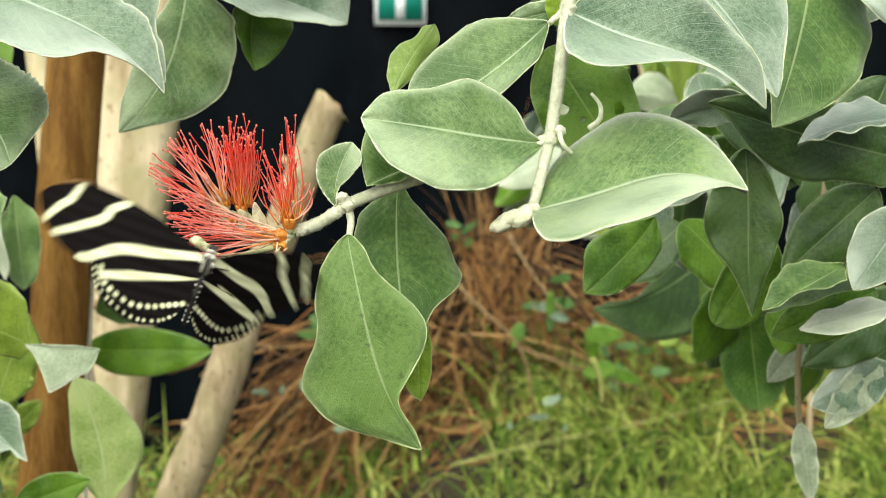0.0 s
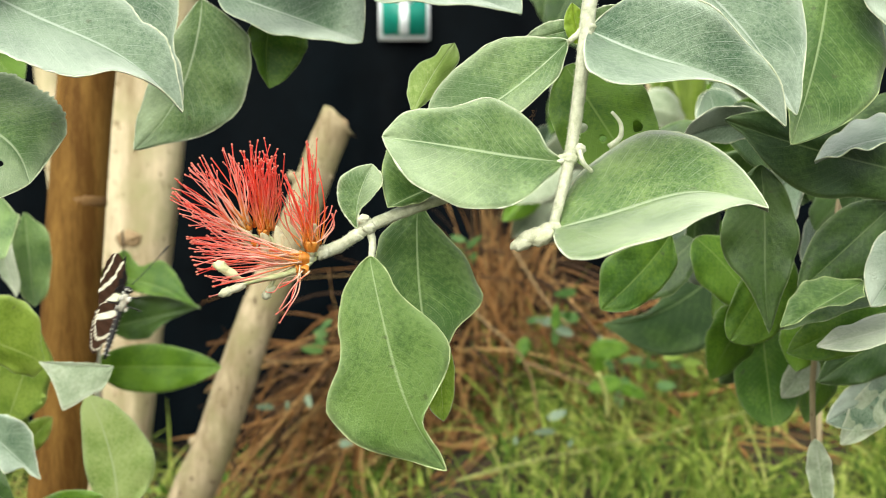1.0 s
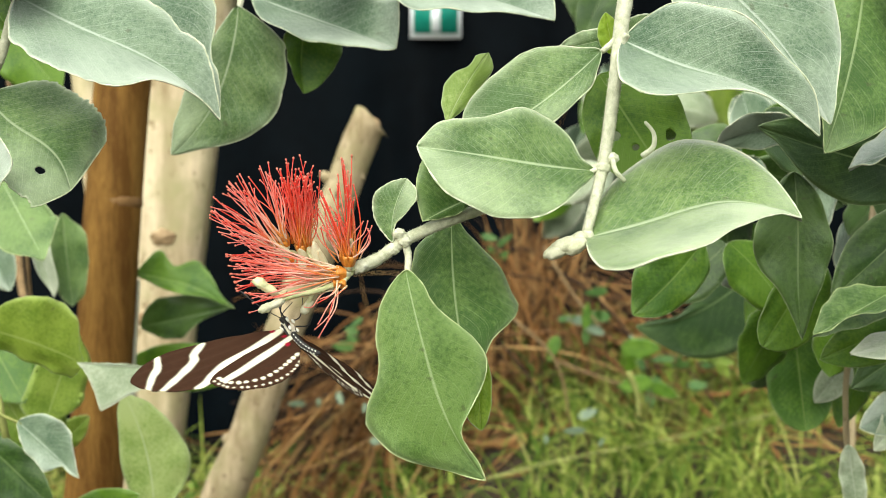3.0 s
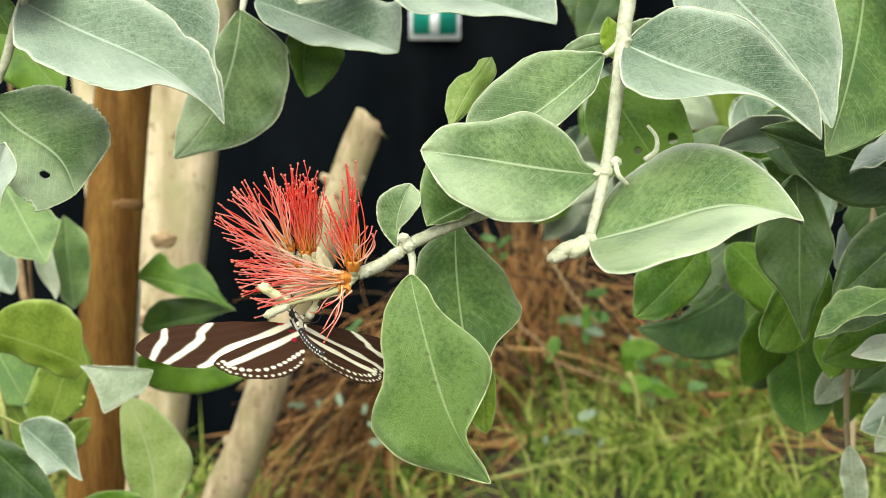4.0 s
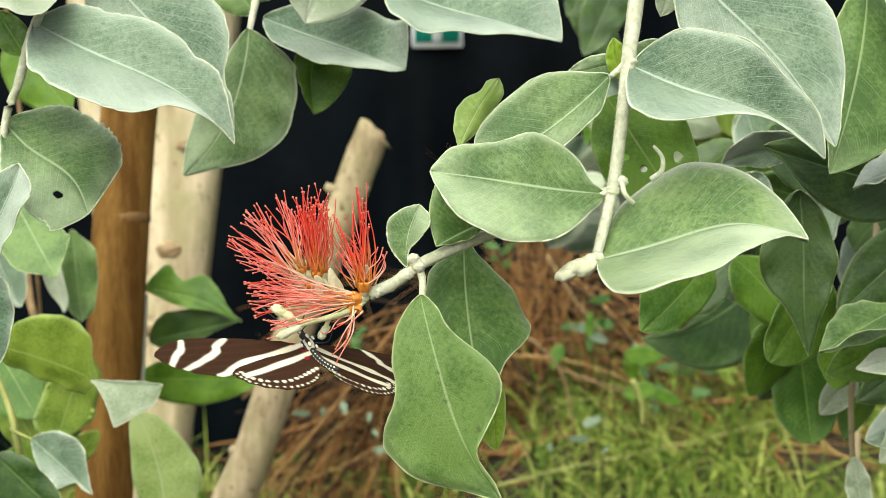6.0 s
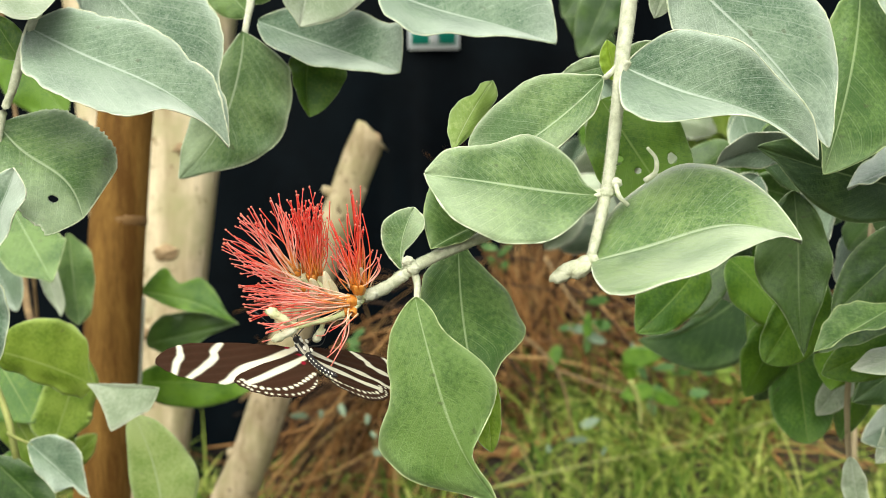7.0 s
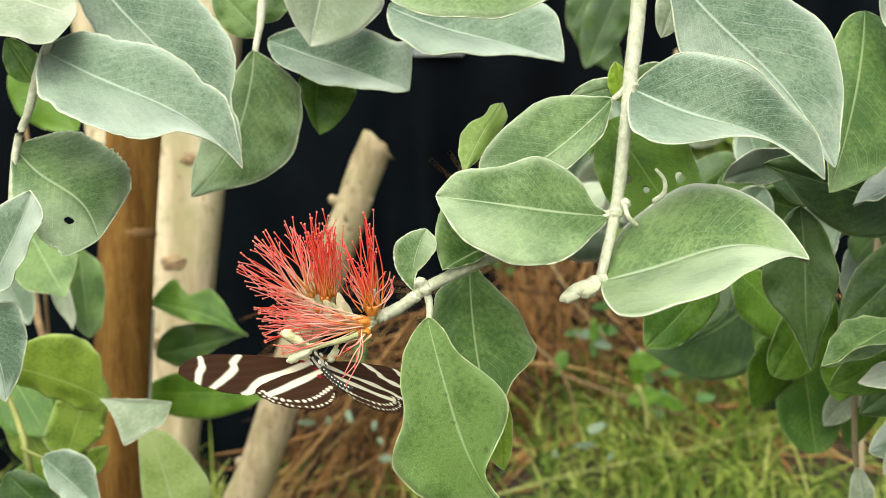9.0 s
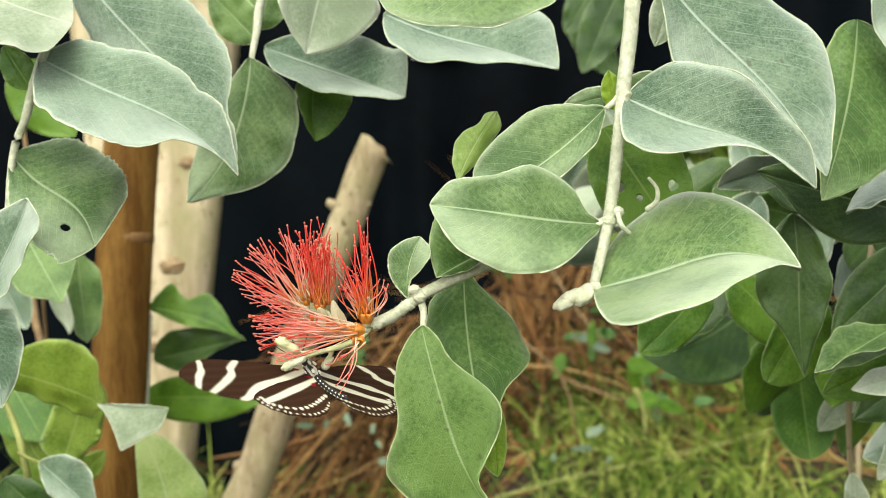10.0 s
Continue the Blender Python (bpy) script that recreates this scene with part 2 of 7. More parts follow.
grass_mat = island_material("grass_blades", [(0.0, (0.014, 0.040, 0.003)), (0.38, (0.125, 0.235, 0.018)), (0.72, (0.42, 0.53, 0.085)), (1.0, (0.64, 0.62, 0.22))])
vine_mat = island_material("dry_vine_stalks", [(0.0, (0.010, 0.005, 0.002)), (0.32, (0.070, 0.032, 0.009)), (0.6, (0.33, 0.155, 0.042)), (0.85, (0.54, 0.33, 0.125)), (1.0, (0.44, 0.42, 0.17))], 0.8, 0.05)
weed_mat = plain("weed_leaf", (0.045, 0.14, 0.02), (0.14, 0.28, 0.07), 30, 0.5, through_light=0.3)
straw_mat = plain("straw_stalk", (0.17, 0.20, 0.045), (0.36, 0.38, 0.11), 40, 0.7)
straw_brown = plain("brown_stalk", (0.14, 0.085, 0.032), (0.29, 0.195, 0.085), 40, 0.75)
weed_grey = plain("grey_weed_leaf", (0.17, 0.26, 0.16), (0.30, 0.40, 0.27), 30, 0.6, through_light=0.2)


# ---- building tools ----
def part(name, data, material, parent=None, label=""):
    """One mesh object from a bmesh or a mesh, under a thing or a part."""
    if isinstance(data, bmesh.types.BMesh):
        me = bpy.data.meshes.new(name)
        data.to_mesh(me)
        data.free()
    else:
        me = data
    if material and not me.materials:
        me.materials.append(material)
    for f in me.polygons:
        f.use_smooth = True
    ob = new(name, me)
    ob.parent = parent
    return tagged(ob, label)


def thing(name, at, label, category, group="", kind=""):
    e = new(name)
    e.empty_display_size = 0.02
    e.matrix_basis = Matrix.Translation(at)
    return tagged(e, label, category, group, kind)


def origin(ob):
    return ob.matrix_basis.translation if ob.parent is None else ob.matrix_basis.translation + origin(ob.parent)


def smooth_path(points, steps):
    """A soft curve through a few points (Catmull-Rom)."""
    p = [Vector(q) for q in points]
    p = [2 * p[0] - p[1]] + p + [2 * p[-1] - p[-2]]
    out = []
    for i in range(1, len(p) - 2):
        for k in range(steps):
            t = k / steps
            a, b, c, d = p[i - 1], p[i], p[i + 1], p[i + 2]
            out.append(0.5 * (2 * b + (c - a) * t + (2 * a - 5 * b + 4 * c - d) * t * t + (3 * b - a - 3 * c + d) * t ** 3))
    return out + [p[-2]]


def tube(bm, path, radii, sides=8, rough=0.0, rng=random):
    """A closed, tapering tube along a path."""
    rings, up = [], Vector((0.31, 0.2, 0.93)).normalized()
    n = len(path)
    for i, q in enumerate(path):
        d = (path[min(i + 1, n - 1)] - path[max(i - 1, 0)])
        d = d.normalized() if d.length > 0 else Vector((0, 0, 1))
        a = d.cross(up)
        a = a.normalized() if a.length > 1e-4 else d.orthogonal().normalized()
        b = d.cross(a)
        r = radii[0] + (radii[1] - radii[0]) * i / (n - 1) if len(radii) == 2 else radii[i]
        rings.append([bm.verts.new(q + (a * math.cos(k * math.tau / sides) + b * math.sin(k * math.tau / sides)) * r * (1 + rough * (rng.random() - 0.5))) for k in range(sides)])
    for r0, r1 in zip(rings, rings[1:]):
        for k in range(sides):
            bm.faces.new((r0[k], r0[(k + 1) % sides], r1[(k + 1) % sides], r1[k]))
    bm.faces.new(rings[0][::-1])
    bm.faces.new(rings[-1])
    return bm


fuzz_rng = random.Random(12)


def fuzz(owner, path, r0, r1, count):
    """Short pale hairs standing off a felted stem, three-sided and joined into one part."""
    verts, faces = [], []
    for k in range(count):
        f = fuzz_rng.random() * (len(path) - 1.001)
        i = int(f)
        d = (path[i + 1] - path[i]).normalized()
        q = path[i].lerp(path[i + 1], f - i)
        a = d.orthogonal().normalized()
        out = Matrix.Rotation(fuzz_rng.random() * math.tau, 3, d) @ a
        r = r0 + (r1 - r0) * f / len(path)
        way = (out + d * fuzz_rng.uniform(-0.8, 0.8)).normalized() * fuzz_rng.uniform(0.0003, 0.0009)
        side = way.cross(d).normalized() * 0.00008
        n = len(verts)
        foot = q + out * r * 0.95
        verts += [foot + side, foot - side, foot + d * 0.00008, foot + way]
        faces += [(n, n + 1, n + 3), (n + 1, n + 2, n + 3), (n + 2, n, n + 3)]
    me = bpy.data.meshes.new("fuzz")
    me.from_pydata([tuple(v) for v in verts], [], faces)
    tagged(part("fuzz", me, bud_skin, owner, "short pale hairs"), kind="stuff")


def stem(parent, points, r0, r1, material=None, name="stem", label="", steps=6, sides=10, rough=0.12, hairs=0):
    o = origin(parent)
    path = [q - o for q in smooth_path(points, steps)]
    ob = part(name, tube(bmesh.new(), path, (r0, r1), sides, rough), material or bark_pale, parent, label)
    if hairs:
        near = [q for q in path if (q + o).z < 1.1]
        fuzz(ob, near, r0 + (r1 - r0) * (1 - len(near) / len(path)), r1, hairs)
    return ob


def blob(bm, centre, size, turn=None, seg=14, rings=9, lump=0.0, seed=0):
    """A lumpy, turned ellipsoid added to bm."""
    got = bmesh.ops.create_uvsphere(bm, u_segments=seg, v_segments=rings, radius=1.0)["verts"]
    for v in got:
        k = 1 + lump * noise.noise(v.co * 2.3 + Vector((seed, seed * 2, 0)))
        c = Vector((v.co.x * size[0], v.co.y * size[1], v.co.z * size[2])) * k
        v.co = Vector(centre) + (turn @ c if turn else c)
    return got


leaf_rng = random.Random(5)
RIM_WIDTH = {"lit_fresh_felted_leaf": 0.00028, "felted_leaf": 0.00028, "fresh_felted_leaf": 0.00027, "silvery_leaf": 0.0002, "satin_green_leaf": 0.00021}


def profile(s, *shape):
    """Half-breadth along a leaf: two powers, or breadths at even stations between base and tip."""
    if len(shape) == 2:
        a, b = shape
        k = a / (a + b)
        return (max(s, 0) ** a * max(1 - s, 0) ** b) / (k ** a * (1 - k) ** b)
    n = len(shape) + 1
    w = (0.0, *shape, 0.0)
    x = min(max(s, 0.0), 1.0) * n
    i = min(int(x), n - 1)
    f = x - i
    if i == 0:
        return w[1] * f ** 0.6
    if i == n - 1:
        return w[i] * (1 - f) ** 0.75
    p0, p1, p2, p3 = w[i - 1], w[i], w[i + 1], w[i + 2] if i + 2 <= n else 0.0
    return max(0.0, 0.5 * (2 * p1 + (p2 - p0) * f + (2 * p0 - 5 * p1 + 4 * p2 - p3) * f * f + (3 * p1 - p0 - 3 * p2 + p3) * f ** 3))


def leaf(parent, material, base, tip, left, right, bow=(0, 0, 0), swing=(0, 0, 0), pl=(0.62, 0.8), pr=(0.62, 0.8), wave=0.0012, camber=0.0, ragged=0.0, holes=(), bite=None, nu=40, nv=8, label="", name="leaf"):
    """A leaf from base to tip; left and right reach from its midrib to its margins, bow and swing bend the midrib, pl and pr shape the halves.
    holes: (place along, place across -1..1, radius in m). bite: (from, to, side, depth) eats a margin away."""
    o = origin(parent)
    base, tip, left, right, bow, swing = (Vector(q) for q in (base, tip, left, right, bow, swing))
    rng = leaf_rng
    axis = tip - base
    nrm = axis.cross(left - right).normalized()
    if nrm.y > 0:
        nrm = -nrm
    small = min(1.0, axis.length / 0.055)
    wave *= small
    ph, fr = rng.random() * 6, 2.0 + rng.random() * 2
    seed = rng.random() * 50
    grid = []
    for i in range(nu + 1):
        s = i / nu
        s = 0.5 - 0.5 * math.cos(math.pi * s)
        mid = base + axis * s + bow * (4 * s * (1 - s)) + swing * math.sin(math.tau * s)
        row = []
        for j in range(-nv, nv + 1):
            v = j / nv
            reach, sh = (left, pl) if v < 0 else (right, pr)
            w = profile(s, *sh)
            w *= 1 + ragged * (noise.noise(Vector((s * 22, seed, v > 0))) + 0.6 * noise.noise(Vector((s * 60, seed, v > 0))))
            if bite and bite[0] < s < bite[1] and (v > 0) == (bite[2] > 0):
                w *= 1 - bite[3] * math.sin((s - bite[0]) / (bite[1] - bite[0]) * math.pi) ** 0.6 * (1 + 0.25 * noise.noise(Vector((s * 40, 3, seed))))
            q = mid + reach * (w * abs(v))
            lift = wave * math.sin(s * fr * math.tau + ph + (1.3 if v > 0 else 0)) * v * v * w
            lift += 0.0007 * (1 - math.exp(-abs(v) * 9)) * min(1, 6 * s) + camber * v * v * w
            lift += 0.0016 * small * noise.noise(Vector((s * 5, v * 2.2, seed))) * abs(v)
            row.append(q + nrm * lift - o)
        grid.append(row)
    bm = bmesh.new()
    uvl = bm.loops.layers.uv.new("leaf")
    m = 2 * nv + 1
    top, bot = [], []
    for i, row in enumerate(grid):
        thick = 0.00016 + 0.00014 * (1 - i / nu)
        top.append([bm.verts.new(q) for q in row])
        bot.append([bm.verts.new(q - nrm * (thick * (2.6 if abs(j - nv) < 1 else 1.0))) for j, q in enumerate(row)])
    length = axis.length

    def away(i, j):
        s = 0.5 - 0.5 * math.cos(math.pi * (i + 0.5) / nu)
        v = (j + 0.5 - nv) / nv
        for hs, hv, r in holes:
            reach, sh = (left, pl) if v < 0 else (right, pr)
            if math.hypot((s - hs) * length, (v - hv) * reach.length * profile(s, *sh)) < r:
                return True
        return False

    gone = {(i, j) for i in range(nu) for j in range(m - 1) if holes and away(i, j)}

    # round the rims of the holes
    kept = {(i + di, j + dj) for i in range(nu) for j in range(m - 1) if holes and (i, j) not in gone for di in (0, 1) for dj in (0, 1)}
    for i, j in {(i + di, j + dj) for i, j in gone for di in (0, 1) for dj in (0, 1)} & kept:
        s, v = 0.5 - 0.5 * math.cos(math.pi * i / nu), (j - nv) / nv
        reach, sh = (left, pl) if v < 0 else (right, pr)
        hs, hv, r = min(holes, key=lambda h: math.hypot((s - h[0]) * length, (v - h[1]) * reach.length * profile(s, *sh)))
        off = axis * (s - hs) + (reach.normalized() * (abs(v) - abs(hv)) * reach.length * profile(s, *sh) if v * hv >= 0 else Vector())
        if off.length > 1e-6:
            for side in (top, bot):
                side[i][j].co += off * (r * (1 + 0.12 * math.sin(i * 1.3)) / off.length - 1)

    def face(vs, ij):
        try:
            f = bm.faces.new(vs)
        except ValueError:
            return
        for lp, (a, b) in zip(f.loops, ij):
            s = 0.5 - 0.5 * math.cos(math.pi * a / nu)
            lp[uvl].uv = (s, b / (m - 1))

    for i in range(nu):
        for j in range(m - 1):
            if (i, j) in gone:
                continue
            ij = [(i, j), (i + 1, j), (i + 1, j + 1), (i, j + 1)]
            face([top[a][b] for a, b in ij], ij)
            face([bot[a][b] for a, b in ij[::-1]], ij[::-1])
            for (di, dj), k in (((0, -1), 0), ((1, 0), 1), ((0, 1), 2), ((-1, 0), 3)):
                ni, nj = i + di, j + dj
                if not (0 <= ni < nu and 0 <= nj < m - 1) or (ni, nj) in gone:
                    a, b = ij[k], ij[(k + 1) % 4]
                    face([top[b[0]][b[1]], top[a[0]][a[1]], bot[a[0]][a[1]], bot[b[0]][b[1]]], [b, a, a, b])
    # a thickened, hairy margin
    outline = [r[0] for r in grid] + [r[-1] for r in grid[::-1]]
    rim_r = RIM_WIDTH.get(material.name, 0.00012)
    k0 = len(bm.faces)
    path = [q - nrm * 0.0001 for q in outline if q is not None]
    path = [q for i, q in enumerate(path) if i == 0 or (q - path[i - 1]).length > 1e-5]
    tube(bm, path, [rim_r * rng.uniform(0.4, 1.4) for q in path], 4)
    bm.faces.ensure_lookup_table()
    for f in bm.faces[k0:]:
        f.material_index = 1
    ob = part(name, bm, material, parent, label)
    ob.data.materials.append(rim_green if material is satin else rim_pale if material.name in RIM_WIDTH else rim_dull)
    return ob


# ---- setting ----
def build_ground():
    bm = bmesh.new()
    xs = [-60, -25, -10, -5] + [-3 + i * 0.06 for i in range(101)] + [5, 10, 25, 60]
    ys = [-60, -25, -10, -5, -2, -1] + [-0.4 + i * 0.06 for i in range(75)] + [5, 10, 25, 60]
    vs = [[bm.verts.new((x, y, ground_z(x, y))) for y in ys] for x in xs]
    for i in range(len(xs) - 1):
        for j in range(len(ys) - 1):
            bm.faces.new((vs[i][j], vs[i + 1][j], vs[i + 1][j + 1], vs[i][j + 1]))
    tagged(part("ground", bm, soil), "dark soil strewn with dry litter", "ground", kind="structure")


def ground_z(x, y):
    bed = math.exp(-((y - 2.55) / 0.42) ** 2) / (1 + math.exp(-(x - 0.0) / 0.12))
    near = max(0.0, 1 - max(abs(x) - 3, abs(y - 1.5) - 2.5, 0) / 2)
    return (0.37 * bed + 0.035 * noise.noise(Vector((x * 2.1, y * 2.1, 0))) + 0.015 * noise.noise(Vector((x * 9, y * 9, 4)))) * near


def build_wall():
    """Black sheeting hung in soft upright folds."""
    bm = bmesh.new()
    cols, rows = 420, 26
    vs = []
    for i in range(cols + 1):
        x = -4 + 8 * i / cols
        fold = 0.034 * math.sin(x * 23 + 1.5 * noise.noise(Vector((x * 2.2, 0, 0)))) + 0.03 * noise.noise(Vector((x * 5, 3, 0)))
        col = []
        for j in range(rows + 1):
            z = -0.05 + 2.75 * j / rows
            col.append((x, 3.12 + fold * (0.55 + 0.45 * noise.noise(Vector((x * 3, z * 1.2, 7))))+ 0.012 * noise.noise(Vector((x * 9, z * 3, 1))), z))
        vs.append(col)
    front = [[bm.verts.new(q) for q in c] for c in vs]
    back = [[bm.verts.new((q[0], q[1] + 0.012, q[2])) for q in c] for c in vs]
    for i in range(cols):
        for j in range(rows):
            bm.faces.new((front[i][j], front[i + 1][j], front[i + 1][j + 1], front[i][j + 1]))
            bm.faces.new((back[i][j + 1], back[i + 1][j + 1], back[i + 1][j], back[i][j]))
        bm.faces.new((front[i][rows], front[i + 1][rows], back[i + 1][rows], back[i][rows]))
        bm.faces.new((front[i][0], back[i][0], back[i + 1][0], front[i + 1][0]))
    for c in (0, cols):
        for j in range(rows):
            bm.faces.new((front[c][j], front[c][j + 1], back[c][j + 1], back[c][j]))
    tagged(part("wall_back", bm, black_sheet), "black plastic sheeting hanging in soft upright folds", "wall", kind="structure")


build_ground()
build_wall()


# ---- sign, trunk, board and pole ----
def bar(bm, centre, size, bevel=0.0):
    got = bmesh.ops.create_cube(bm, size=1.0)["verts"]
    for v in got:
        v.co = Vector((v.co.x * size[0] + centre[0], v.co.y * size[1] + centre[1], v.co.z * size[2] + centre[2]))
    if bevel:
        bmesh.ops.bevel(bm, geom=list({e for v in got for e in v.link_edges}), offset=bevel, segments=2, affect="EDGES")
    return got


def build_sign(at):
    """Square way-out sign: green field in a white border, with a white doorway and plain shapes."""
    s = thing("exit_sign", at, "green and white way-out sign hanging on the black sheeting", "sign")
    bm = bmesh.new()
    bar(bm, (0, 0, 0), (0.143, 0.006, 0.146), 0.002)
    part("plate", bm, sign_white, s, "white plastic plate")
    bm = bmesh.new()
    bar(bm, (0, -0.0045, 0.0), (0.122, 0.003, 0.118), 0.001)
    part("field", bm, sign_green, s, "green printed field")
    bm = bmesh.new()
    bar(bm, (0.0, -0.0075, 0.038), (0.052, 0.003, 0.016), 0.001)
    bar(bm, (0.0, -0.0075, -0.012), (0.026, 0.003, 0.088), 0.001)
    part("pictogram", bm, sign_white, s, "white plain pictogram")


def build_trunk(foot, head, radius):
    t = thing("tree_trunk", foot, "slender smooth brown tree trunk with ring scars", "tree trunk")
    foot, head = Vector(foot), Vector(head)
    rng = random.Random(3)
    n = 90
    path, radii = [], []
    for i in range(n + 1):
        s = i / n
        q = (head - foot) * s + Vector((0.006 * noise.noise(Vector((s * 6, 0, 0))), 0, 0))
        path.append(q)
        z = (foot + q).z
        ring = sum(math.exp(-((z - zz) / 0.006) ** 2) for zz in TRUNK_RINGS)
        radii.append(radius * (1.06 - 0.1 * s) * (1 + 0.02 * ring + 0.03 * noise.noise(Vector((s * 14, 5, 0)))))
    part("stem", tube(bmesh.new(), path, radii, 20, 0.02, rng), trunk_bark, t)
    for zz in TRUNK_RINGS:
        s = (zz - foot.z) / (head.z - foot.z)
        bm = bmesh.new()
        c = (head - foot) * s
        k = 24
        prof = [(-0.0022, 0.0055), (-0.0007, 0.003), (-0.0007, -0.003), (-0.0022, -0.0055)]
        vs = [[bm.verts.new(c + Vector((math.cos(a * math.tau / k) * (radius * 1.03 + dr), math.sin(a * math.tau / k) * (radius * 1.03 + dr), dz + 0.002 * noise.noise(Vector((a * 0.5, zz * 9, 0)))))) for dr, dz in prof] for a in range(k)]
        for a in range(k):
            for b in range(4):
                bm.faces.new((vs[a][b], vs[(a + 1) % k][b], vs[(a + 1) % k][(b + 1) % 4], vs[a][(b + 1) % 4]))
        part("ring_scar", bm, bark_scar, t, "darker raised ring scar")


def build_board(foot, head, width):
    """Rough pale post of sawn wood behind the trunk, with brown knots."""
    b = thing("timber_post", foot, "pale rough timber post with brown knots", "post")
    foot, head = Vector(foot), Vector(head)
    bm = bmesh.new()
    rows = 70
    half = [Vector((-1, -0.35, 0)), Vector((-0.7, -0.55, 0)), Vector((0.72, -0.55, 0)), Vector((1, -0.3, 0)), Vector((1, 0.4, 0)), Vector((-1, 0.4, 0))]
    rings = []
    for i in range(rows + 1):
        s = i / rows
        c = (head - foot) * s
        wob = [1 + 0.05 * noise.noise(Vector((s * 13, k * 3, 0))) for k in range(6)]
        rings.append([bm.verts.new(c + h * (width / 2) * w) for h, w in zip(half, wob)])
    for r0, r1 in zip(rings, rings[1:]):
        for k in range(6):
            bm.faces.new((r0[k], r0[(k + 1) % 6], r1[(k + 1) % 6], r1[k]))
    bm.faces.new(rings[0][::-1])
    bm.faces.new(rings[-1])
    part("timber", bm, board_wood, b)
    for dx, z, r in BOARD_KNOTS:
        s = (z - foot.z) / (head.z - foot.z)
        c = (head - foot) * s + Vector((dx, -0.275 * width, 0))
        bm = bmesh.new()
        blob(bm, c, (r * 1.3, 0.005, r * 0.9), None, 24, 14, 0.6, z * 10)
        part("knot", bm, knot_wood, b, "brown oval knot")


def build_pole(foot, head, r0, r1):
    """Leaning cut branch, sawn off at its head, with stubs of side shoots."""
    p = thing("cut_branch", foot, "leaning bare branch with a sawn-off end", "branch")
    foot, head = Vector(foot), Vector(head)
    ax = head - foot
    rng = random.Random(8)
    n = 60
    path = [ax * (i / n) + Vector((0.008 * noise.noise(Vector((i * 0.12, 2, 0))), 0, 0.0)) for i in range(n + 1)]
    radii = [(r0 + (r1 - r0) * i / n) * (1 + 0.07 * noise.noise(Vector((i * 0.3, 9, 0)))) for i in range(n + 1)]
    bm = tube(bmesh.new(), path, radii, 16, 0.05, rng)
    for v in bm.verts:
        s = (v.co - path[-1]).length
        if s < r1 * 1.3:
            v.co.z -= max(0.0, (v.co.x - path[-1].x) + 0.3 * r1) * 0.9
    part("stake", bm, cut_wood, p)
    bm = bmesh.new()
    d = ax.normalized()
    blob(bm, path[-1] - d * 0.016 + Vector((0.55, -0.7, 0)).normalized() * r1 * 0.62, (r1 * 0.42, r1 * 0.42, 0.009), d.to_track_quat("Z", "Y").to_matrix(), 12, 6, 0.3, 2)
    part("cut_face", bm, knot_wood, p, "brown sawn end grain")
    for s, side, ln in ((0.93, -1, 0.010), (0.925, 1, 0.008), (0.7, 1, 0.009), (0.62, -1, 0.008)):
        q = path[int(s * n)]
        w = Vector((side, -0.25, 0.5)).normalized()
        part("side_stub", tube(bmesh.new(), [q + w * r1 * 0.7, q + w * (r1 + ln * 0.5), q + w * (r1 + ln)], (0.008, 0.004), 8, 0.3, rng), cut_wood, p)


TRUNK_RINGS = (0.943, 1.253, 0.583)
build_trunk((-0.3363, 0.7985, 0), (-0.1864, 1.0193, 2.1), 0.0225)
BOARD_KNOTS = ((0.0192, 0.862, 0.011), (0.0028, 0.756, 0.008), (0.0259, 0.998, 0.009))
build_board((-0.4887, 1.3771, 0), (-0.2169, 1.6188, 2.3), 0.130)
build_pole((-0.4832, 1.2006, 0), (-0.0858, 1.3081, 1.0227), 0.030, 0.0205)
stake = thing("wooden_stake", (-0.2529, 1.0623, 0), "thin pale wooden stake leaning behind the trunk", "stake")
stem(stake, [(-0.2529, 1.0623, 0), (-0.5148, 1.2935, 2.2)], 0.016, 0.013, board_wood, "shaft")
build_sign((-0.025, 3.0874, 1.3315))


# ---- bed of dry vines, grass and weeds ----
def strips(name, curves, material, parent=None, flat=False):
    """Many thin tubes or blades in one mesh; curves: (points, width at foot, width at tip)."""
    verts, faces = [], []
    for pts, w0, w1 in curves:
        n = len(pts)
        k0 = len(verts)
        for i, q in enumerate(pts):
            d = (pts[min(i + 1, n - 1)] - pts[max(i - 1, 0)]).normalized()
            a = d.cross(Vector((0.2, 0.9, 0.3)))
            a = a.normalized() if a.length > 1e-5 else Vector((1, 0, 0))
            b = d.cross(a)
            w = w0 + (w1 - w0) * i / (n - 1)
            if flat:
                verts += [q + a * w, q + b * w * 0.35, q - a * w]
            else:
                verts += [q + a * w, q + (b * 0.87 - a * 0.5) * w, q - (b * 0.87 + a * 0.5) * w]
        for i in range(n - 1):
            for k in range(3):
                p, r = k0 + i * 3 + k, k0 + i * 3 + (k + 1) % 3
                faces.append((p, r, r + 3, p + 3))
        faces.append((k0, k0 + 1, k0 + 2))
        faces.append((k0 + 3 * n - 1, k0 + 3 * n - 2, k0 + 3 * n - 3))
    me = bpy.data.meshes.new(name)
    me.from_pydata([tuple(v) for v in verts], [], faces)
    return part(name, me, material, parent)


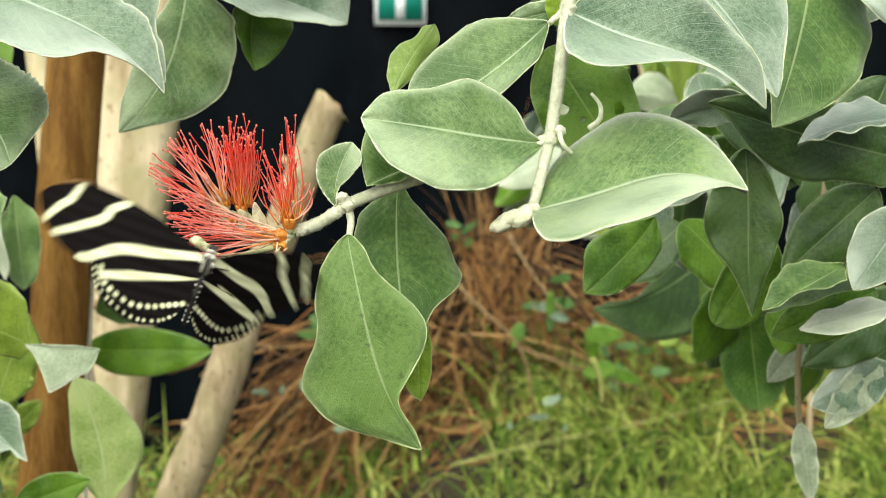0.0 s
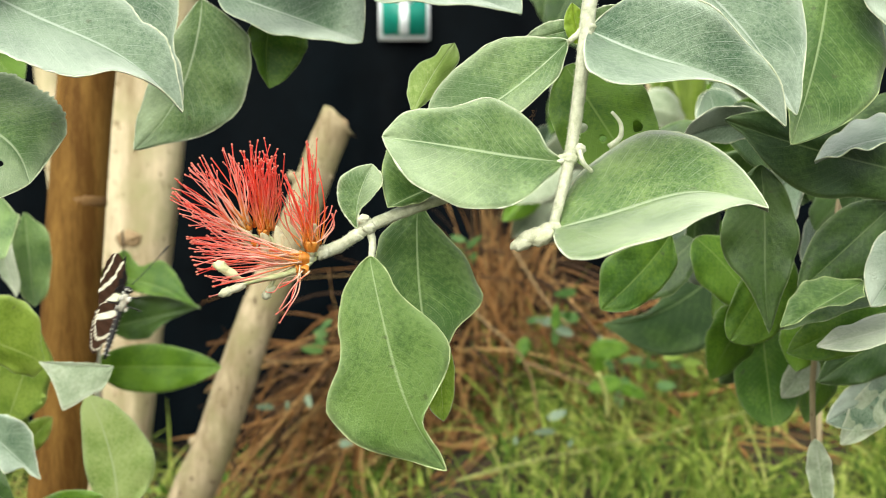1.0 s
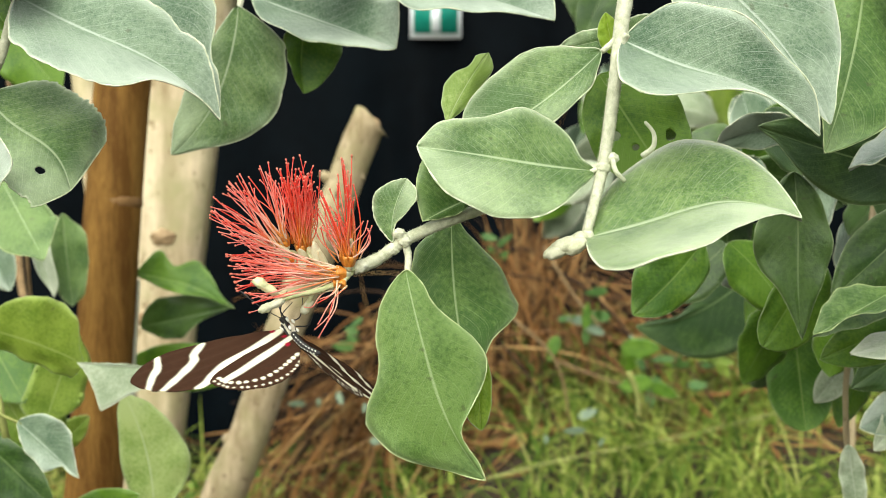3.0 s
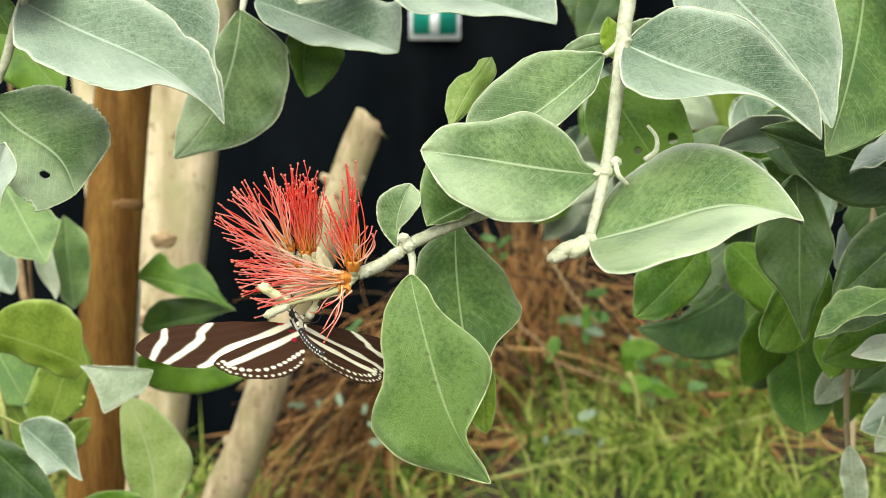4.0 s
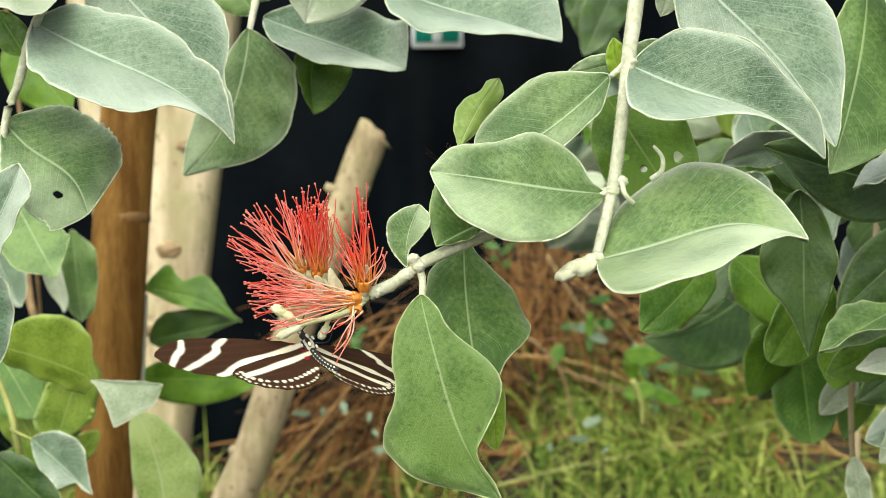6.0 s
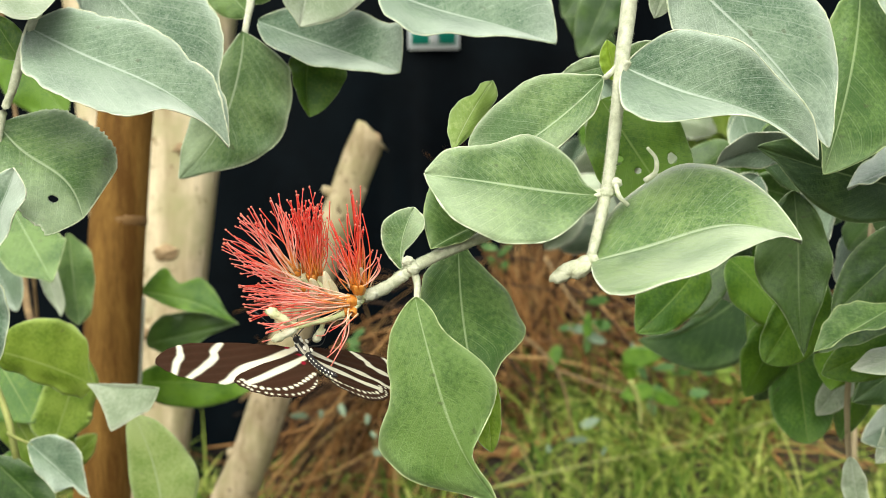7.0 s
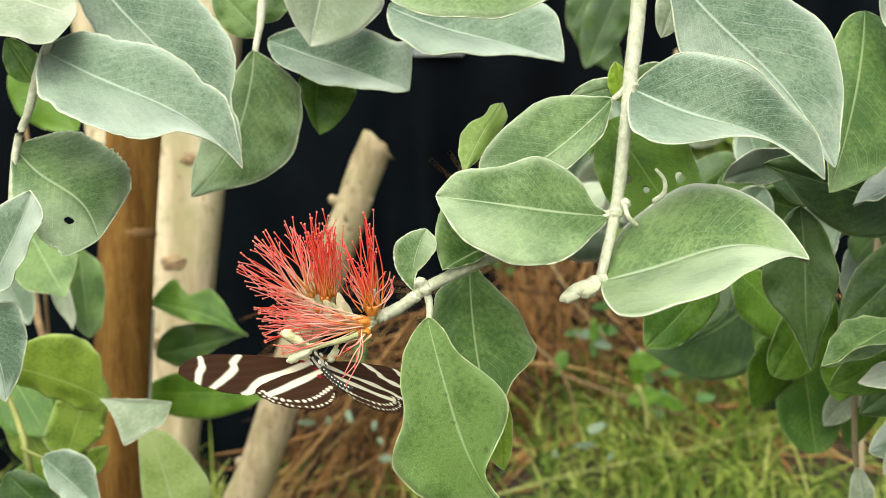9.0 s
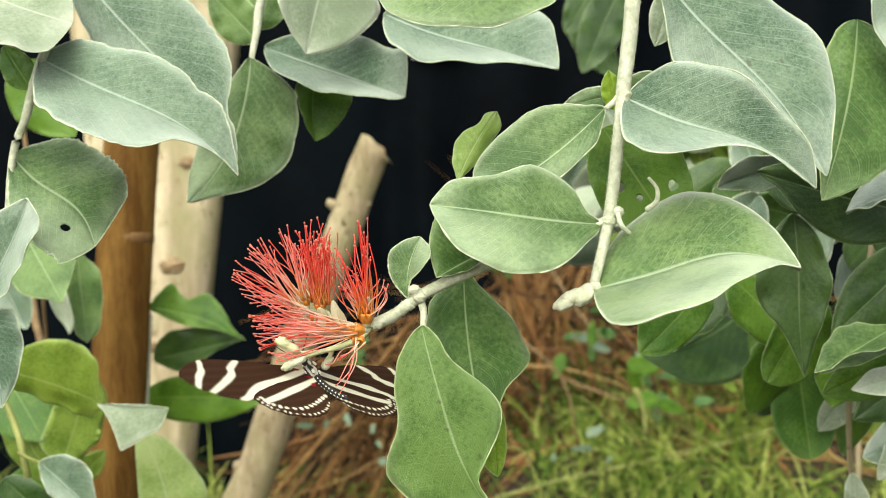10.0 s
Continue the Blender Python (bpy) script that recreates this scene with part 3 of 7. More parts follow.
def build_vines():
    rng = random.Random(21)
    curves = []
    for k in range(2900):
        x, y = rng.uniform(-1.4, 0.85), 2.4 + rng.random() * 0.5
        top = float(np.interp(x, (-0.6, -0.39, -0.3, -0.125, 0.09, 0.3, 0.85), (0.08, 0.10, 0.34, 0.60, 0.74, 0.74, 0.35)))
        z = 0.05 + rng.random() ** 0.8 * (top - 0.05)
        # stalks droop outwards from the crown of the heap
        out = 1 if x > 0.05 + rng.gauss(0, 0.12) else -1
        a = rng.choice((rng.gauss(1.0, 0.4), rng.gauss(1.0, 0.4), rng.gauss(0.3, 0.5), rng.random() * math.tau))
        d = Vector((out * math.cos(a), rng.uniform(-0.3, 0.3), -math.sin(a) * 0.9)).normalized()
        q, pts = Vector((x, y, z)), []
        bend = rng.gauss(0.03, 0.11) * out
        ln = rng.uniform(0.03, 0.08)
        for i in range(10):
            pts.append(q.copy())
            d = (d + Vector((d.z * bend + rng.uniform(-0.05, 0.05), rng.uniform(-0.12, 0.12), -d.x * bend - 0.05 + rng.uniform(-0.05, 0.05)))).normalized()
            q = q + d * ln
            q.z = max(q.z, ground_z(q.x, q.y) + 0.004)
            q.y = min(max(q.y, 2.2), 3.0)
        if max(q.z for q in pts) > top + 0.02 or (x > -0.7 and min(q.x for q in pts) < -0.56 and rng.random() < 0.9) or (x < -0.5 and max(q.z for q in pts) > 0.12):
            continue
        w = rng.choice((0.0012, 0.0016, 0.0022, 0.003, 0.004, 0.0055))
        curves.append((pts, w, w * 0.6))
    for k in range(110):
        q = Vector((max(0.15, rng.gauss(0.23, 0.06)), rng.uniform(2.5, 2.85), rng.uniform(0.45, 0.6)))
        d = Vector((rng.gauss(0.05, 0.16), rng.uniform(-0.1, 0.1), 1)).normalized()
        pts, ln = [], rng.uniform(0.04, 0.085)
        for i in range(7):
            pts.append(q.copy())
            q = q + d * ln
            d = (d + Vector((d.x * 0.25, 0, -0.1))).normalized()
        w = rng.choice((0.0016, 0.0024, 0.0034))
        curves.append((pts, w, w * 0.3))
    ob = strips("dry_vines", curves, vine_mat)
    tagged(ob, "tangled heap of dry brown vine stalks", "dry vines", kind="stuff")


def build_grass():
    rng = random.Random(22)
    curves = []
    for k in range(21000):
        x, y = rng.uniform(-1.4, 2.0), rng.uniform(1.8, 2.95)
        if rng.random() > 0.16 + 0.84 / (1 + math.exp(-(x - 0.2) / 0.1)) + 0.5 * (x < -0.8):
            continue
        if noise.noise(Vector((x * 4.5, y * 4.5, 5))) < -0.3:
            continue
        z = ground_z(x, y)
        a = rng.random() * math.tau
        lean = rng.uniform(0.4, 3.0)
        h = rng.uniform(0.06, 0.34) * (0.8 + 0.6 * noise.noise(Vector((x * 5, y * 5, 2))))
        pts, q = [], Vector((x, y, z - 0.01 + rng.random() * 0.05))
        t0 = rng.uniform(0, 0.9)
        for i in range(5):
            pts.append(q.copy())
            t = t0 + lean * (i / 4) ** 0.8
            q = q + Vector((math.cos(a) * math.sin(t), math.sin(a) * math.sin(t), math.cos(t))) * h / 4
        w = rng.choice((0.0014, 0.002, 0.003, 0.0042, 0.0058))
        curves.append((pts, w, 0.0006))
    ob = strips("grass", curves, grass_mat, flat=True)
    tagged(ob, "pale green and straw-coloured grass", "grass", kind="stuff")


def long_stalk(points, r, material, label):
    """A single stalk lying across the bed."""
    at = Vector(points[0])
    s = thing("stalk", at, label, "stalk")
    part("shaft", tube(bmesh.new(), [q - at for q in smooth_path(points, 6)], (r, r * 0.6), 7, 0.1), material, s)


def weed(at, size, count, material, seed):
    """A low weed: thin stalks, each ending in an oval leaf."""
    rng = random.Random(seed)
    w = thing("weed", (at[0], at[1], ground_z(at[0], at[1])), "small leafy green weed among the grass" if material is not weed_grey else "small grey-green weed among dry stalks", "weed", "weeds")
    o = origin(w)
    for k in range(count):
        tip = Vector(at) - o + Vector((rng.gauss(0, size * 0.55), rng.gauss(0, 0.04), rng.gauss(0, size * 0.5)))
        foot = Vector((tip.x * 0.6, tip.y + 0.05, max(0.0, tip.z - 0.14)))
        part("stalk", tube(bmesh.new(), smooth_path([foot, (foot + tip) / 2 + Vector((0.01, 0, 0.03)), tip], 4), (0.0012, 0.0008), 5), straw_brown, w)
        a = rng.random() * math.tau
        d = Vector((math.cos(a), rng.uniform(-0.4, 0.1), math.sin(a) * 0.7)) * size * rng.uniform(0.45, 0.8)
        side = d.cross(Vector((rng.uniform(-0.5, 0.5), -1, rng.uniform(-0.2, 0.8)))).normalized() * d.length * rng.uniform(0.16, 0.34)
        leaf(w, material, tip + o, tip + o + d, side, -side * 0.8, pl=(0.5, 0.9), pr=(0.6, 0.8), nu=12, nv=3)


build_vines()
build_grass()
weed((0.3851, 2.3267, 0.5116), 0.11, 8, green, 0)
weed((0.4826, 2.3241, 0.4873), 0.09, 8, weed_mat, 1)
weed((0.3486, 2.4192, 0.5692), 0.08, 5, weed_grey, 2)
weed((0.5659, 2.3677, 0.4904), 0.08, 8, bright, 3)
weed((0.3107, 2.4219, 0.5943), 0.08, 6, weed_mat, 4)
weed((-0.2202, 2.275, 0.4312), 0.06, 3, weed_grey, 5)
weed((-0.1663, 2.2706, 0.3896), 0.05, 3, weed_grey, 6)
weed((-0.1851, 2.459, 0.5361), 0.07, 5, weed_mat, 7)
weed((0.2719, 2.1817, 0.3663), 0.06, 4, weed_grey, 8)
weed((0.0977, 2.4644, 0.5872), 0.06, 4, weed_mat, 9)
weed((0.1386, 2.526, 0.7621), 0.07, 5, weed_mat, 10)
weed((0.6391, 2.4139, 0.5189), 0.09, 8, weed_mat, 11)
weed((-0.5239, 1.9236, 0.3786), 0.05, 6, green, 12)
weed((-0.4255, 2.0897, 0.3136), 0.05, 5, green, 13)
weed((-0.5231, 2.1721, 0.2746), 0.05, 5, bright, 14)
long_stalk([(0.0876, 2.1745, 0.2976), (0.2537, 2.2206, 0.3249), (0.4978, 2.2675, 0.3598), (0.7264, 2.3152, 0.4025)], 0.0038, straw_mat, "long straw-coloured stalk lying across the grass")
long_stalk([(0.2389, 2.3267, 0.5116), (0.3327, 2.2975, 0.4809), (0.4858, 2.275, 0.4312)], 0.0034, straw_brown, "brown dry stalk lying over the heap")
long_stalk([(-0.4436, 2.3203, 0.451), (-0.3638, 2.2844, 0.5205), (-0.2608, 2.3267, 0.5116)], 0.004, straw_brown, "brown dry stalk rising from the heap")
long_stalk([(0.2223, 2.4377, 0.7451), (0.2805, 2.3846, 0.6508), (0.3364, 2.3343, 0.5843)], 0.004, straw_brown, "brown dry stalk hanging in the heap")
long_stalk([(0.0455, 2.4337, 0.7074), (0.1414, 2.3369, 0.6086), (0.2345, 2.2844, 0.5205), (0.2704, 2.2694, 0.3777)], 0.004, straw_brown, "brown dry stalk hanging in the heap")
long_stalk([(0.3756, 2.1974, 0.5153), (0.3929, 2.1926, 0.4695), (0.3964, 2.1877, 0.4236)], 0.007, straw_mat, "short straw-coloured stalk standing in the grass")



def build_bud(parent, at, to):
    o = origin(parent)
    at, to = Vector(at) - o, Vector(to) - o
    d = to - at
    turn = d.to_track_quat("Z", "Y").to_matrix()
    side = turn @ Vector((1, 0, 0))
    over = turn @ Vector((0, 1, 0))
    for f, r, k, h in ((0.15, 0.0026, -0.3, 0.2), (0.36, 0.0030, 0.5, -0.4), (0.46, 0.0031, -0.6, -0.2), (0.6, 0.0029, 0.3, 0.4), (0.76, 0.0028, -0.35, 0.1), (0.86, 0.0024, 0.4, -0.1), (0.98, 0.0019, 0.0, 0.1)):
        bm = bmesh.new()
        blob(bm, at + d * f + side * 0.0023 * k + over * 0.002 * h, (r * 0.85, r * 0.85, r * 1.45), turn, 18, 14, 0.22, f * 9)
        part("bud", bm, bud_skin, parent, "pale woolly bud")


def node_knob(parent, at, r):
    """A swollen, lumpy joint where a leaf stalk leaves the twig."""
    bm = bmesh.new()
    blob(bm, Vector(at) - origin(parent), (r * 0.95, r * 0.85, r * 0.85), None, 24, 18, 0.22, r * 7000)
    part("node", bm, bark_pale, parent)


def stamen_mesh(seed):
    """A thread of unit length with a knob at its end, bent and a little wavy."""
    rng = random.Random(seed)
    bm = bmesh.new()
    bend, twist, wav = rng.uniform(0.02, 0.10) * rng.choice((-1, 1)), rng.uniform(-0.06, 0.06), rng.uniform(3, 7)
    path = [Vector((bend * math.sin(t * 3.1), twist * math.sin(t * wav) * t, t)) for t in (i / 12 for i in range(13))]
    k = rng.uniform(0.8, 1.15)
    tube(bm, path, (0.0105 * k, 0.0068 * k), 5)
    n = len(bm.faces)
    blob(bm, path[-1], (0.0135, 0.0135, 0.016), None, 6, 5)
    bm.faces.ensure_lookup_table()
    for f in bm.faces[n:]:
        f.material_index = 1
    me = bpy.data.meshes.new("stamen")
    bm.to_mesh(me)
    bm.free()
    for m in ((red_pale, red_pale, red, red, red_deep, red_deep, red)[seed], anther):
        me.materials.append(m)
    return me


stamen_meshes = [stamen_mesh(k) for k in range(7)]
stamen_rng = random.Random(77)


def build_flower(parent, at):
    e = new("flower")
    e.parent = parent
    e.matrix_basis = Matrix.Translation(Vector(at) - origin(parent))
    return tagged(e, "red brush flower of many fine stamens")


def flower_stem(flower, points, r0, r1):
    o = origin(flower)
    part("branchlet", tube(bmesh.new(), [q - o for q in smooth_path(points, 6)], (r0, r1), 9, 0.45), bud_green, flower, "pale felted branchlet")


def flower_bud(flower, at, to, r, material):
    """A closed bud: a swollen club with a blunt lumpy head."""
    o = origin(flower)
    at, to = Vector(at) - o, Vector(to) - o
    d = to - at
    bm = bmesh.new()
    blob(bm, at + d * 0.35, (r * 0.8, r * 0.8, d.length * 0.62), d.to_track_quat("Z", "Y").to_matrix(), 16, 12, 0.3, r * 9000)
    blob(bm, at + d * 0.78, (r * 0.88, r * 0.88, d.length * 0.4), d.to_track_quat("Z", "Y").to_matrix(), 16, 12, 0.35, r * 5000)
    part("flower_bud", bm, material, flower, "pale green closed bud" if material is bud_green else "pale woolly closed bud")


def petal(flower, at, to, half):
    """A small pointed sepal, hollow like a spoon."""
    o = origin(flower)
    at, to = Vector(at) - o, Vector(to) - o
    d = to - at
    side = d.cross(Vector((0.1, -1, 0.2))).normalized()
    back = d.cross(side).normalized()
    bm = bmesh.new()
    rows = []
    for i in range(9):
        s = i / 8
        w = half * profile(s, 0.5, 0.8) + 0.0002
        rows.append([bm.verts.new(at + d * s + side * w * v + back * (0.0007 * v * v - 0.0009 * s * s + h)) for h in (0.0, 0.0003) for v in ((-1, -0.5, 0, 0.5, 1) if h == 0 else (1, 0.5, 0, -0.5, -1))])
    for r0, r1 in zip(rows, rows[1:]):
        for k in range(10):
            bm.faces.new((r0[k], r0[(k + 1) % 10], r1[(k + 1) % 10], r1[k]))
    bm.faces.new(rows[0][::-1])
    bm.faces.new(rows[-1])
    part("sepal", bm, sepal_skin, flower, "creamy white sepal")


def floret(flower, at, tips, count, cup, kinds):
    """One floret: a spray of stamens from a small orange cup, their tips strung along an arc."""
    o = origin(flower)
    at = Vector(at) - o
    rng = stamen_rng
    arc = smooth_path([Vector(q) - o for q in tips], 8)
    mean = sum((q for q in arc), Vector()) / len(arc) - at
    d = mean.normalized()
    turn = d.to_track_quat("Z", "Y").to_matrix()
    if cup:
        bm = bmesh.new()
        steps = [(-0.0034, 0.0008), (-0.0022, 0.0013), (-0.0008, 0.0019), (0.0004, 0.0022), (0.0009, 0.0020), (0.0006, 0.0015), (-0.0004, 0.0012), (-0.0008, 0.0001)]
        rings = [[bm.verts.new(at + d * h * cup + turn @ Vector((math.cos(k * math.tau / 16), math.sin(k * math.tau / 16), 0)) * r * cup * (1 + 0.13 * math.sin(k * 2.5) + 0.1 * math.sin(k * 4.1))) for k in range(16)] for h, r in steps]
        for i, (r0, r1) in enumerate(zip(rings, rings[1:])):
            for k in range(16):
                bm.faces.new((r0[k], r0[(k + 1) % 16], r1[(k + 1) % 16], r1[k])).material_index = 1 if i > 0 else 0
        bm.faces.new(rings[0][::-1])
        part("cup", bm, bud_skin, flower, "pale cup with an orange rim").data.materials.append(nectar)
    size = max(cup, 0.9)
    for k in range(count):
        a = rng.random() * math.tau
        foot = at + turn @ Vector((math.cos(a), math.sin(a), 0)) * 0.0024 * size * math.sqrt(rng.random())
        q = arc[min(int(rng.random() * len(arc)), len(arc) - 1)]
        way = q - foot
        ln = way.length * (1.03 - 0.3 * rng.random() ** 2)
        w = (way.normalized() + Vector((rng.gauss(0, 0.05), rng.gauss(0, 0.16), rng.gauss(0, 0.05)))).normalized()
        m = Matrix.Translation(foot) @ w.to_track_quat("Z", "Y").to_matrix().to_4x4() @ Matrix.Rotation(rng.random() * 6.28, 4, "Z") @ Matrix.Diagonal((0.025, 0.025, ln, 1))
        ob = part("stamen", stamen_meshes[rng.choice(kinds)], None, flower)
        ob.matrix_basis = m



# main hanging branch
branch = thing("leafy_branch", (0.0652, 0.3787, 1.1062), "pale felted branch with grey-green leaves and a bud", "branch")
stem(branch, [(-0.262, 0.895, 1.62), (-0.16, 0.75, 1.7), (0, 0.52, 1.6), (0.055, 0.4, 1.36), (0.0652, 0.3787, 1.1062), (0.0628, 0.3714, 1.0612), (0.0588, 0.3664, 1.0306), (0.0556, 0.3613, 1.0068), (0.0521, 0.3566, 0.9867), (0.0463, 0.3493, 0.9662)], 0.004, 0.0016, steps=8, hairs=4200)
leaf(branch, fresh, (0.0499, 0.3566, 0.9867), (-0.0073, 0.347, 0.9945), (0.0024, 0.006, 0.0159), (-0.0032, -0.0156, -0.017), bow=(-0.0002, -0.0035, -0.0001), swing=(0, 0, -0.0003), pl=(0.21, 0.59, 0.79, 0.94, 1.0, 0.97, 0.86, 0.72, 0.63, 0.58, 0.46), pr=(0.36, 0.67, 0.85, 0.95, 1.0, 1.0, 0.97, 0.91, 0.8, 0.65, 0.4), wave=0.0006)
leaf(branch, lit_fresh, (0.0467, 0.3492, 0.9657), (0.1127, 0.3429, 0.9716), (0.003, 0.0229, 0.0204), (-0.0088, -0.0442, -0.0094), bow=(-0.0017, -0.0045, 0.007), swing=(0.0002, -0.0002, -0.0021), pl=(0.57, 0.78, 0.89, 0.96, 1.0, 1.0, 0.94, 0.83, 0.71, 0.59, 0.4), pr=(0.67, 0.88, 0.96, 0.99, 1.0, 0.96, 0.86, 0.65, 0.47, 0.26, 0.07), wave=0.0006)
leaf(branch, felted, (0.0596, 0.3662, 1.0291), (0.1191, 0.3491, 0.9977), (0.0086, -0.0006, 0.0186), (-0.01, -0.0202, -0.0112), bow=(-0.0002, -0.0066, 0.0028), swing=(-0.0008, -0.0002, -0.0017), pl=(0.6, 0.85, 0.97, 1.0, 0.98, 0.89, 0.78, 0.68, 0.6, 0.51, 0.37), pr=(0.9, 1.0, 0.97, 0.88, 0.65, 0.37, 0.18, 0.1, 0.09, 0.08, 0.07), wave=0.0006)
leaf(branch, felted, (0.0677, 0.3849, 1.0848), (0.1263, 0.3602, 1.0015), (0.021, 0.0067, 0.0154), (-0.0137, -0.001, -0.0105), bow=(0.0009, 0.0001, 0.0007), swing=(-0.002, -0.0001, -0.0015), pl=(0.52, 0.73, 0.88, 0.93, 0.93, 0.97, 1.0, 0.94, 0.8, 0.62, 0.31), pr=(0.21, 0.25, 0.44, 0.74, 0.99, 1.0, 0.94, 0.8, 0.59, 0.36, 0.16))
leaf(branch, fresh, (0.0527, 0.3676, 1.0257), (0.0084, 0.3574, 0.9944), (-0.0094, 0.0049, 0.0136), (0.0039, -0.0041, -0.0059), bow=(0.0015, -0.0002, -0.0021), pl=(0.29, 0.59, 0.78, 0.9, 0.97, 1.0, 0.99, 0.94, 0.85, 0.76, 0.57), pr=(0.47, 0.83, 0.94, 1.0, 0.98, 0.96, 0.98, 0.99, 0.93, 0.76, 0.46))
leaf(branch, pale, (0.0022, 0.3580, 1.0022), (0.0155, 0.3720, 1.0251), (-0.0056, 0.0020, 0.0032), (0.0041, 0.0030, -0.0023), bow=(-0.0011, 0.0000, -0.0004), pl=(0.33, 0.66, 0.77, 0.88, 1, 0.94, 0.89, 0.72, 0.45, 0.39, 0.4), pr=(0.23, 0.46, 0.62, 0.76, 0.89, 0.94, 0.97, 0.99, 1, 1, 0.69))
leaf(branch, young, (0.0579, 0.3745, 1.025), (0.0551, 0.3759, 1.0389), (-0.0041, -0.0001, -0.0008), (0.0037, 0.0001, 0.0008))
leaf(branch, fresh, (0.0579, 0.3751, 1.0307), (0.0397, 0.379, 1.0267), (0.0011, -0.0005, -0.0048), (-0.001, 0.0004, 0.0041))
leaf(branch, fresh, (0.0602, 0.3751, 1.0307), (0.0725, 0.3801, 1.0378), (-0.0019, 0.0003, 0.0033), (0.0023, -0.0004, -0.004))
leaf(branch, green, (0.0557, 0.3929, 1.0193), (0.0821, 0.378, 0.9762), (0.0164, 0.0062, 0.01), (-0.0139, -0.0009, -0.009), holes=((0.41, 0.44, 0.0021), (0.55, 0.2, 0.0012), (0.61, -0.55, 0.0020)), nu=110, nv=34)
stem(branch, [(0.0644, 0.3519, 0.9916), (0.067, 0.3488, 0.9945), (0.0668, 0.3475, 0.9988), (0.0638, 0.3461, 1.0023)], 0.0010, 0.0005, name="young_leaf", label="pale rolled young leaf")
stem(branch, [(0.0555, 0.3579, 0.9912), (0.056, 0.3532, 0.9868), (0.0592, 0.3545, 0.9835)], 0.0009, 0.0007, name="petiole")
stem(branch, [(0.0584, 0.3664, 1.0306), (0.056, 0.3661, 1.028), (0.0529, 0.3659, 1.0254)], 0.0013, 0.0009, name="petiole")
stem(branch, [(0.0528, 0.3568, 0.9885), (0.0506, 0.3566, 0.9871), (0.047, 0.3566, 0.9863)], 0.0012, 0.0008, name="petiole")
build_bud(branch, (0.0463, 0.3492, 0.9657), (0.0349, 0.347, 0.9608))

# flowering twig, bent down by what lands on it
twig = thing("flowering_twig", (0.0673, 0.3567, 0.9793), "pale twig with a red brush flower and drooping leaves", "branch")
stem(twig, [(0.0523, 0.3569, 0.9878), (0.0406, 0.3648, 0.9826), (0.0276, 0.366, 0.9773), (0.0142, 0.3622, 0.9738), (0.0011, 0.3557, 0.9696), (-0.0116, 0.3508, 0.964), (-0.0203, 0.3484, 0.9581), (-0.0273, 0.3455, 0.9556)], 0.0018, 0.002, rough=0.2, hairs=2600)
stem(twig, [(-0.0113, 0.3508, 0.964), (-0.0101, 0.3486, 0.9595), (-0.0102, 0.3454, 0.9545)], 0.0014, 0.001, name="petiole")
stem(twig, [(0.0052, 0.3586, 0.9727), (0.0041, 0.3585, 0.9715), (0.0037, 0.3583, 0.9696)], 0.001, 0.0009, name="petiole")
leaf(twig, satin, (-0.0107, 0.343, 0.9557), (0.0148, 0.3395, 0.8894), (0.0169, 0.0057, 0.0053), (-0.0227, 0.0025, -0.0095), bow=(-0.004, -0.0035, -0.0008), swing=(0.0007, 0, 0.0003), pl=(0.24, 0.32, 0.5, 0.75, 0.94, 1.0, 0.84, 0.5, 0.13, 0.08, 0.09), pr=(0.36, 0.5, 0.58, 0.6, 0.7, 0.9, 1.0, 0.92, 0.81, 0.59, 0.29), wave=0.0006)
leaf(twig, satin, (0.0039, 0.3756, 0.9699), (0.0105, 0.3459, 0.9181), (0.0206, 0.0105, 0.001), (-0.0142, -0.0053, -0.001), bow=(-0.0022, 0, -0.0003), swing=(0.0001, 0, 0), pl=(0.2, 0.39, 0.57, 0.75, 0.88, 0.96, 1.0, 0.86, 0.52, 0.34, 0.18), pr=(0.49, 0.84, 0.94, 0.99, 1.0, 0.99, 0.93, 0.82, 0.7, 0.54, 0.31))
leaf(twig, young, (0.0117, 0.3720, 0.9306), (0.0141, 0.3580, 0.9000), (-0.0049, 0.0000, -0.0004), (0.0047, 0.0000, 0.0004), bow=(0.0000, 0.0000, 0.0000), pl=(0.22, 0.43, 0.62, 0.73, 0.83, 0.94, 0.97, 0.98, 1, 0.91, 0.67), pr=(0.25, 0.51, 0.75, 0.84, 0.94, 1, 0.95, 0.9, 0.85, 0.66, 0.45))
leaf(twig, fresh, (-0.0151, 0.3490, 0.9638), (-0.0108, 0.3545, 0.9835), (-0.0071, 0.0020, 0.0016), (0.0056, -0.0040, -0.0012), bow=(-0.0018, 0.0000, -0.0000), pl=(0.30, 0.52, 0.68, 0.8, 0.9, 0.97, 1.0, 0.97, 0.88, 0.74, 0.52), pr=(0.12, 0.16, 0.2, 0.3, 0.5, 0.72, 0.88, 0.98, 1.0, 0.9, 0.66), ragged=0.02)
leaf(twig, satin, (0.0122, 0.3583, 0.9783), (-0.0056, 0.3497, 0.9703), (0.0013, -0.0003, -0.0026), (-0.0081, 0.0052, 0.0164), bow=(-0.0001, 0, 0.0002), pl=(0.25, 0.51, 0.74, 0.92, 1.0, 0.97, 0.86, 0.72, 0.58, 0.4, 0.2), pr=(0.56, 0.69, 0.79, 0.87, 0.95, 1.0, 0.96, 0.87, 0.76, 0.63, 0.45))
node_knob(twig, (-0.0123, 0.35, 0.9652), 0.0025)
node_knob(twig, (-0.0112, 0.349, 0.9639), 0.0022)
node_knob(twig, (-0.0152, 0.3496, 0.9613), 0.0023)
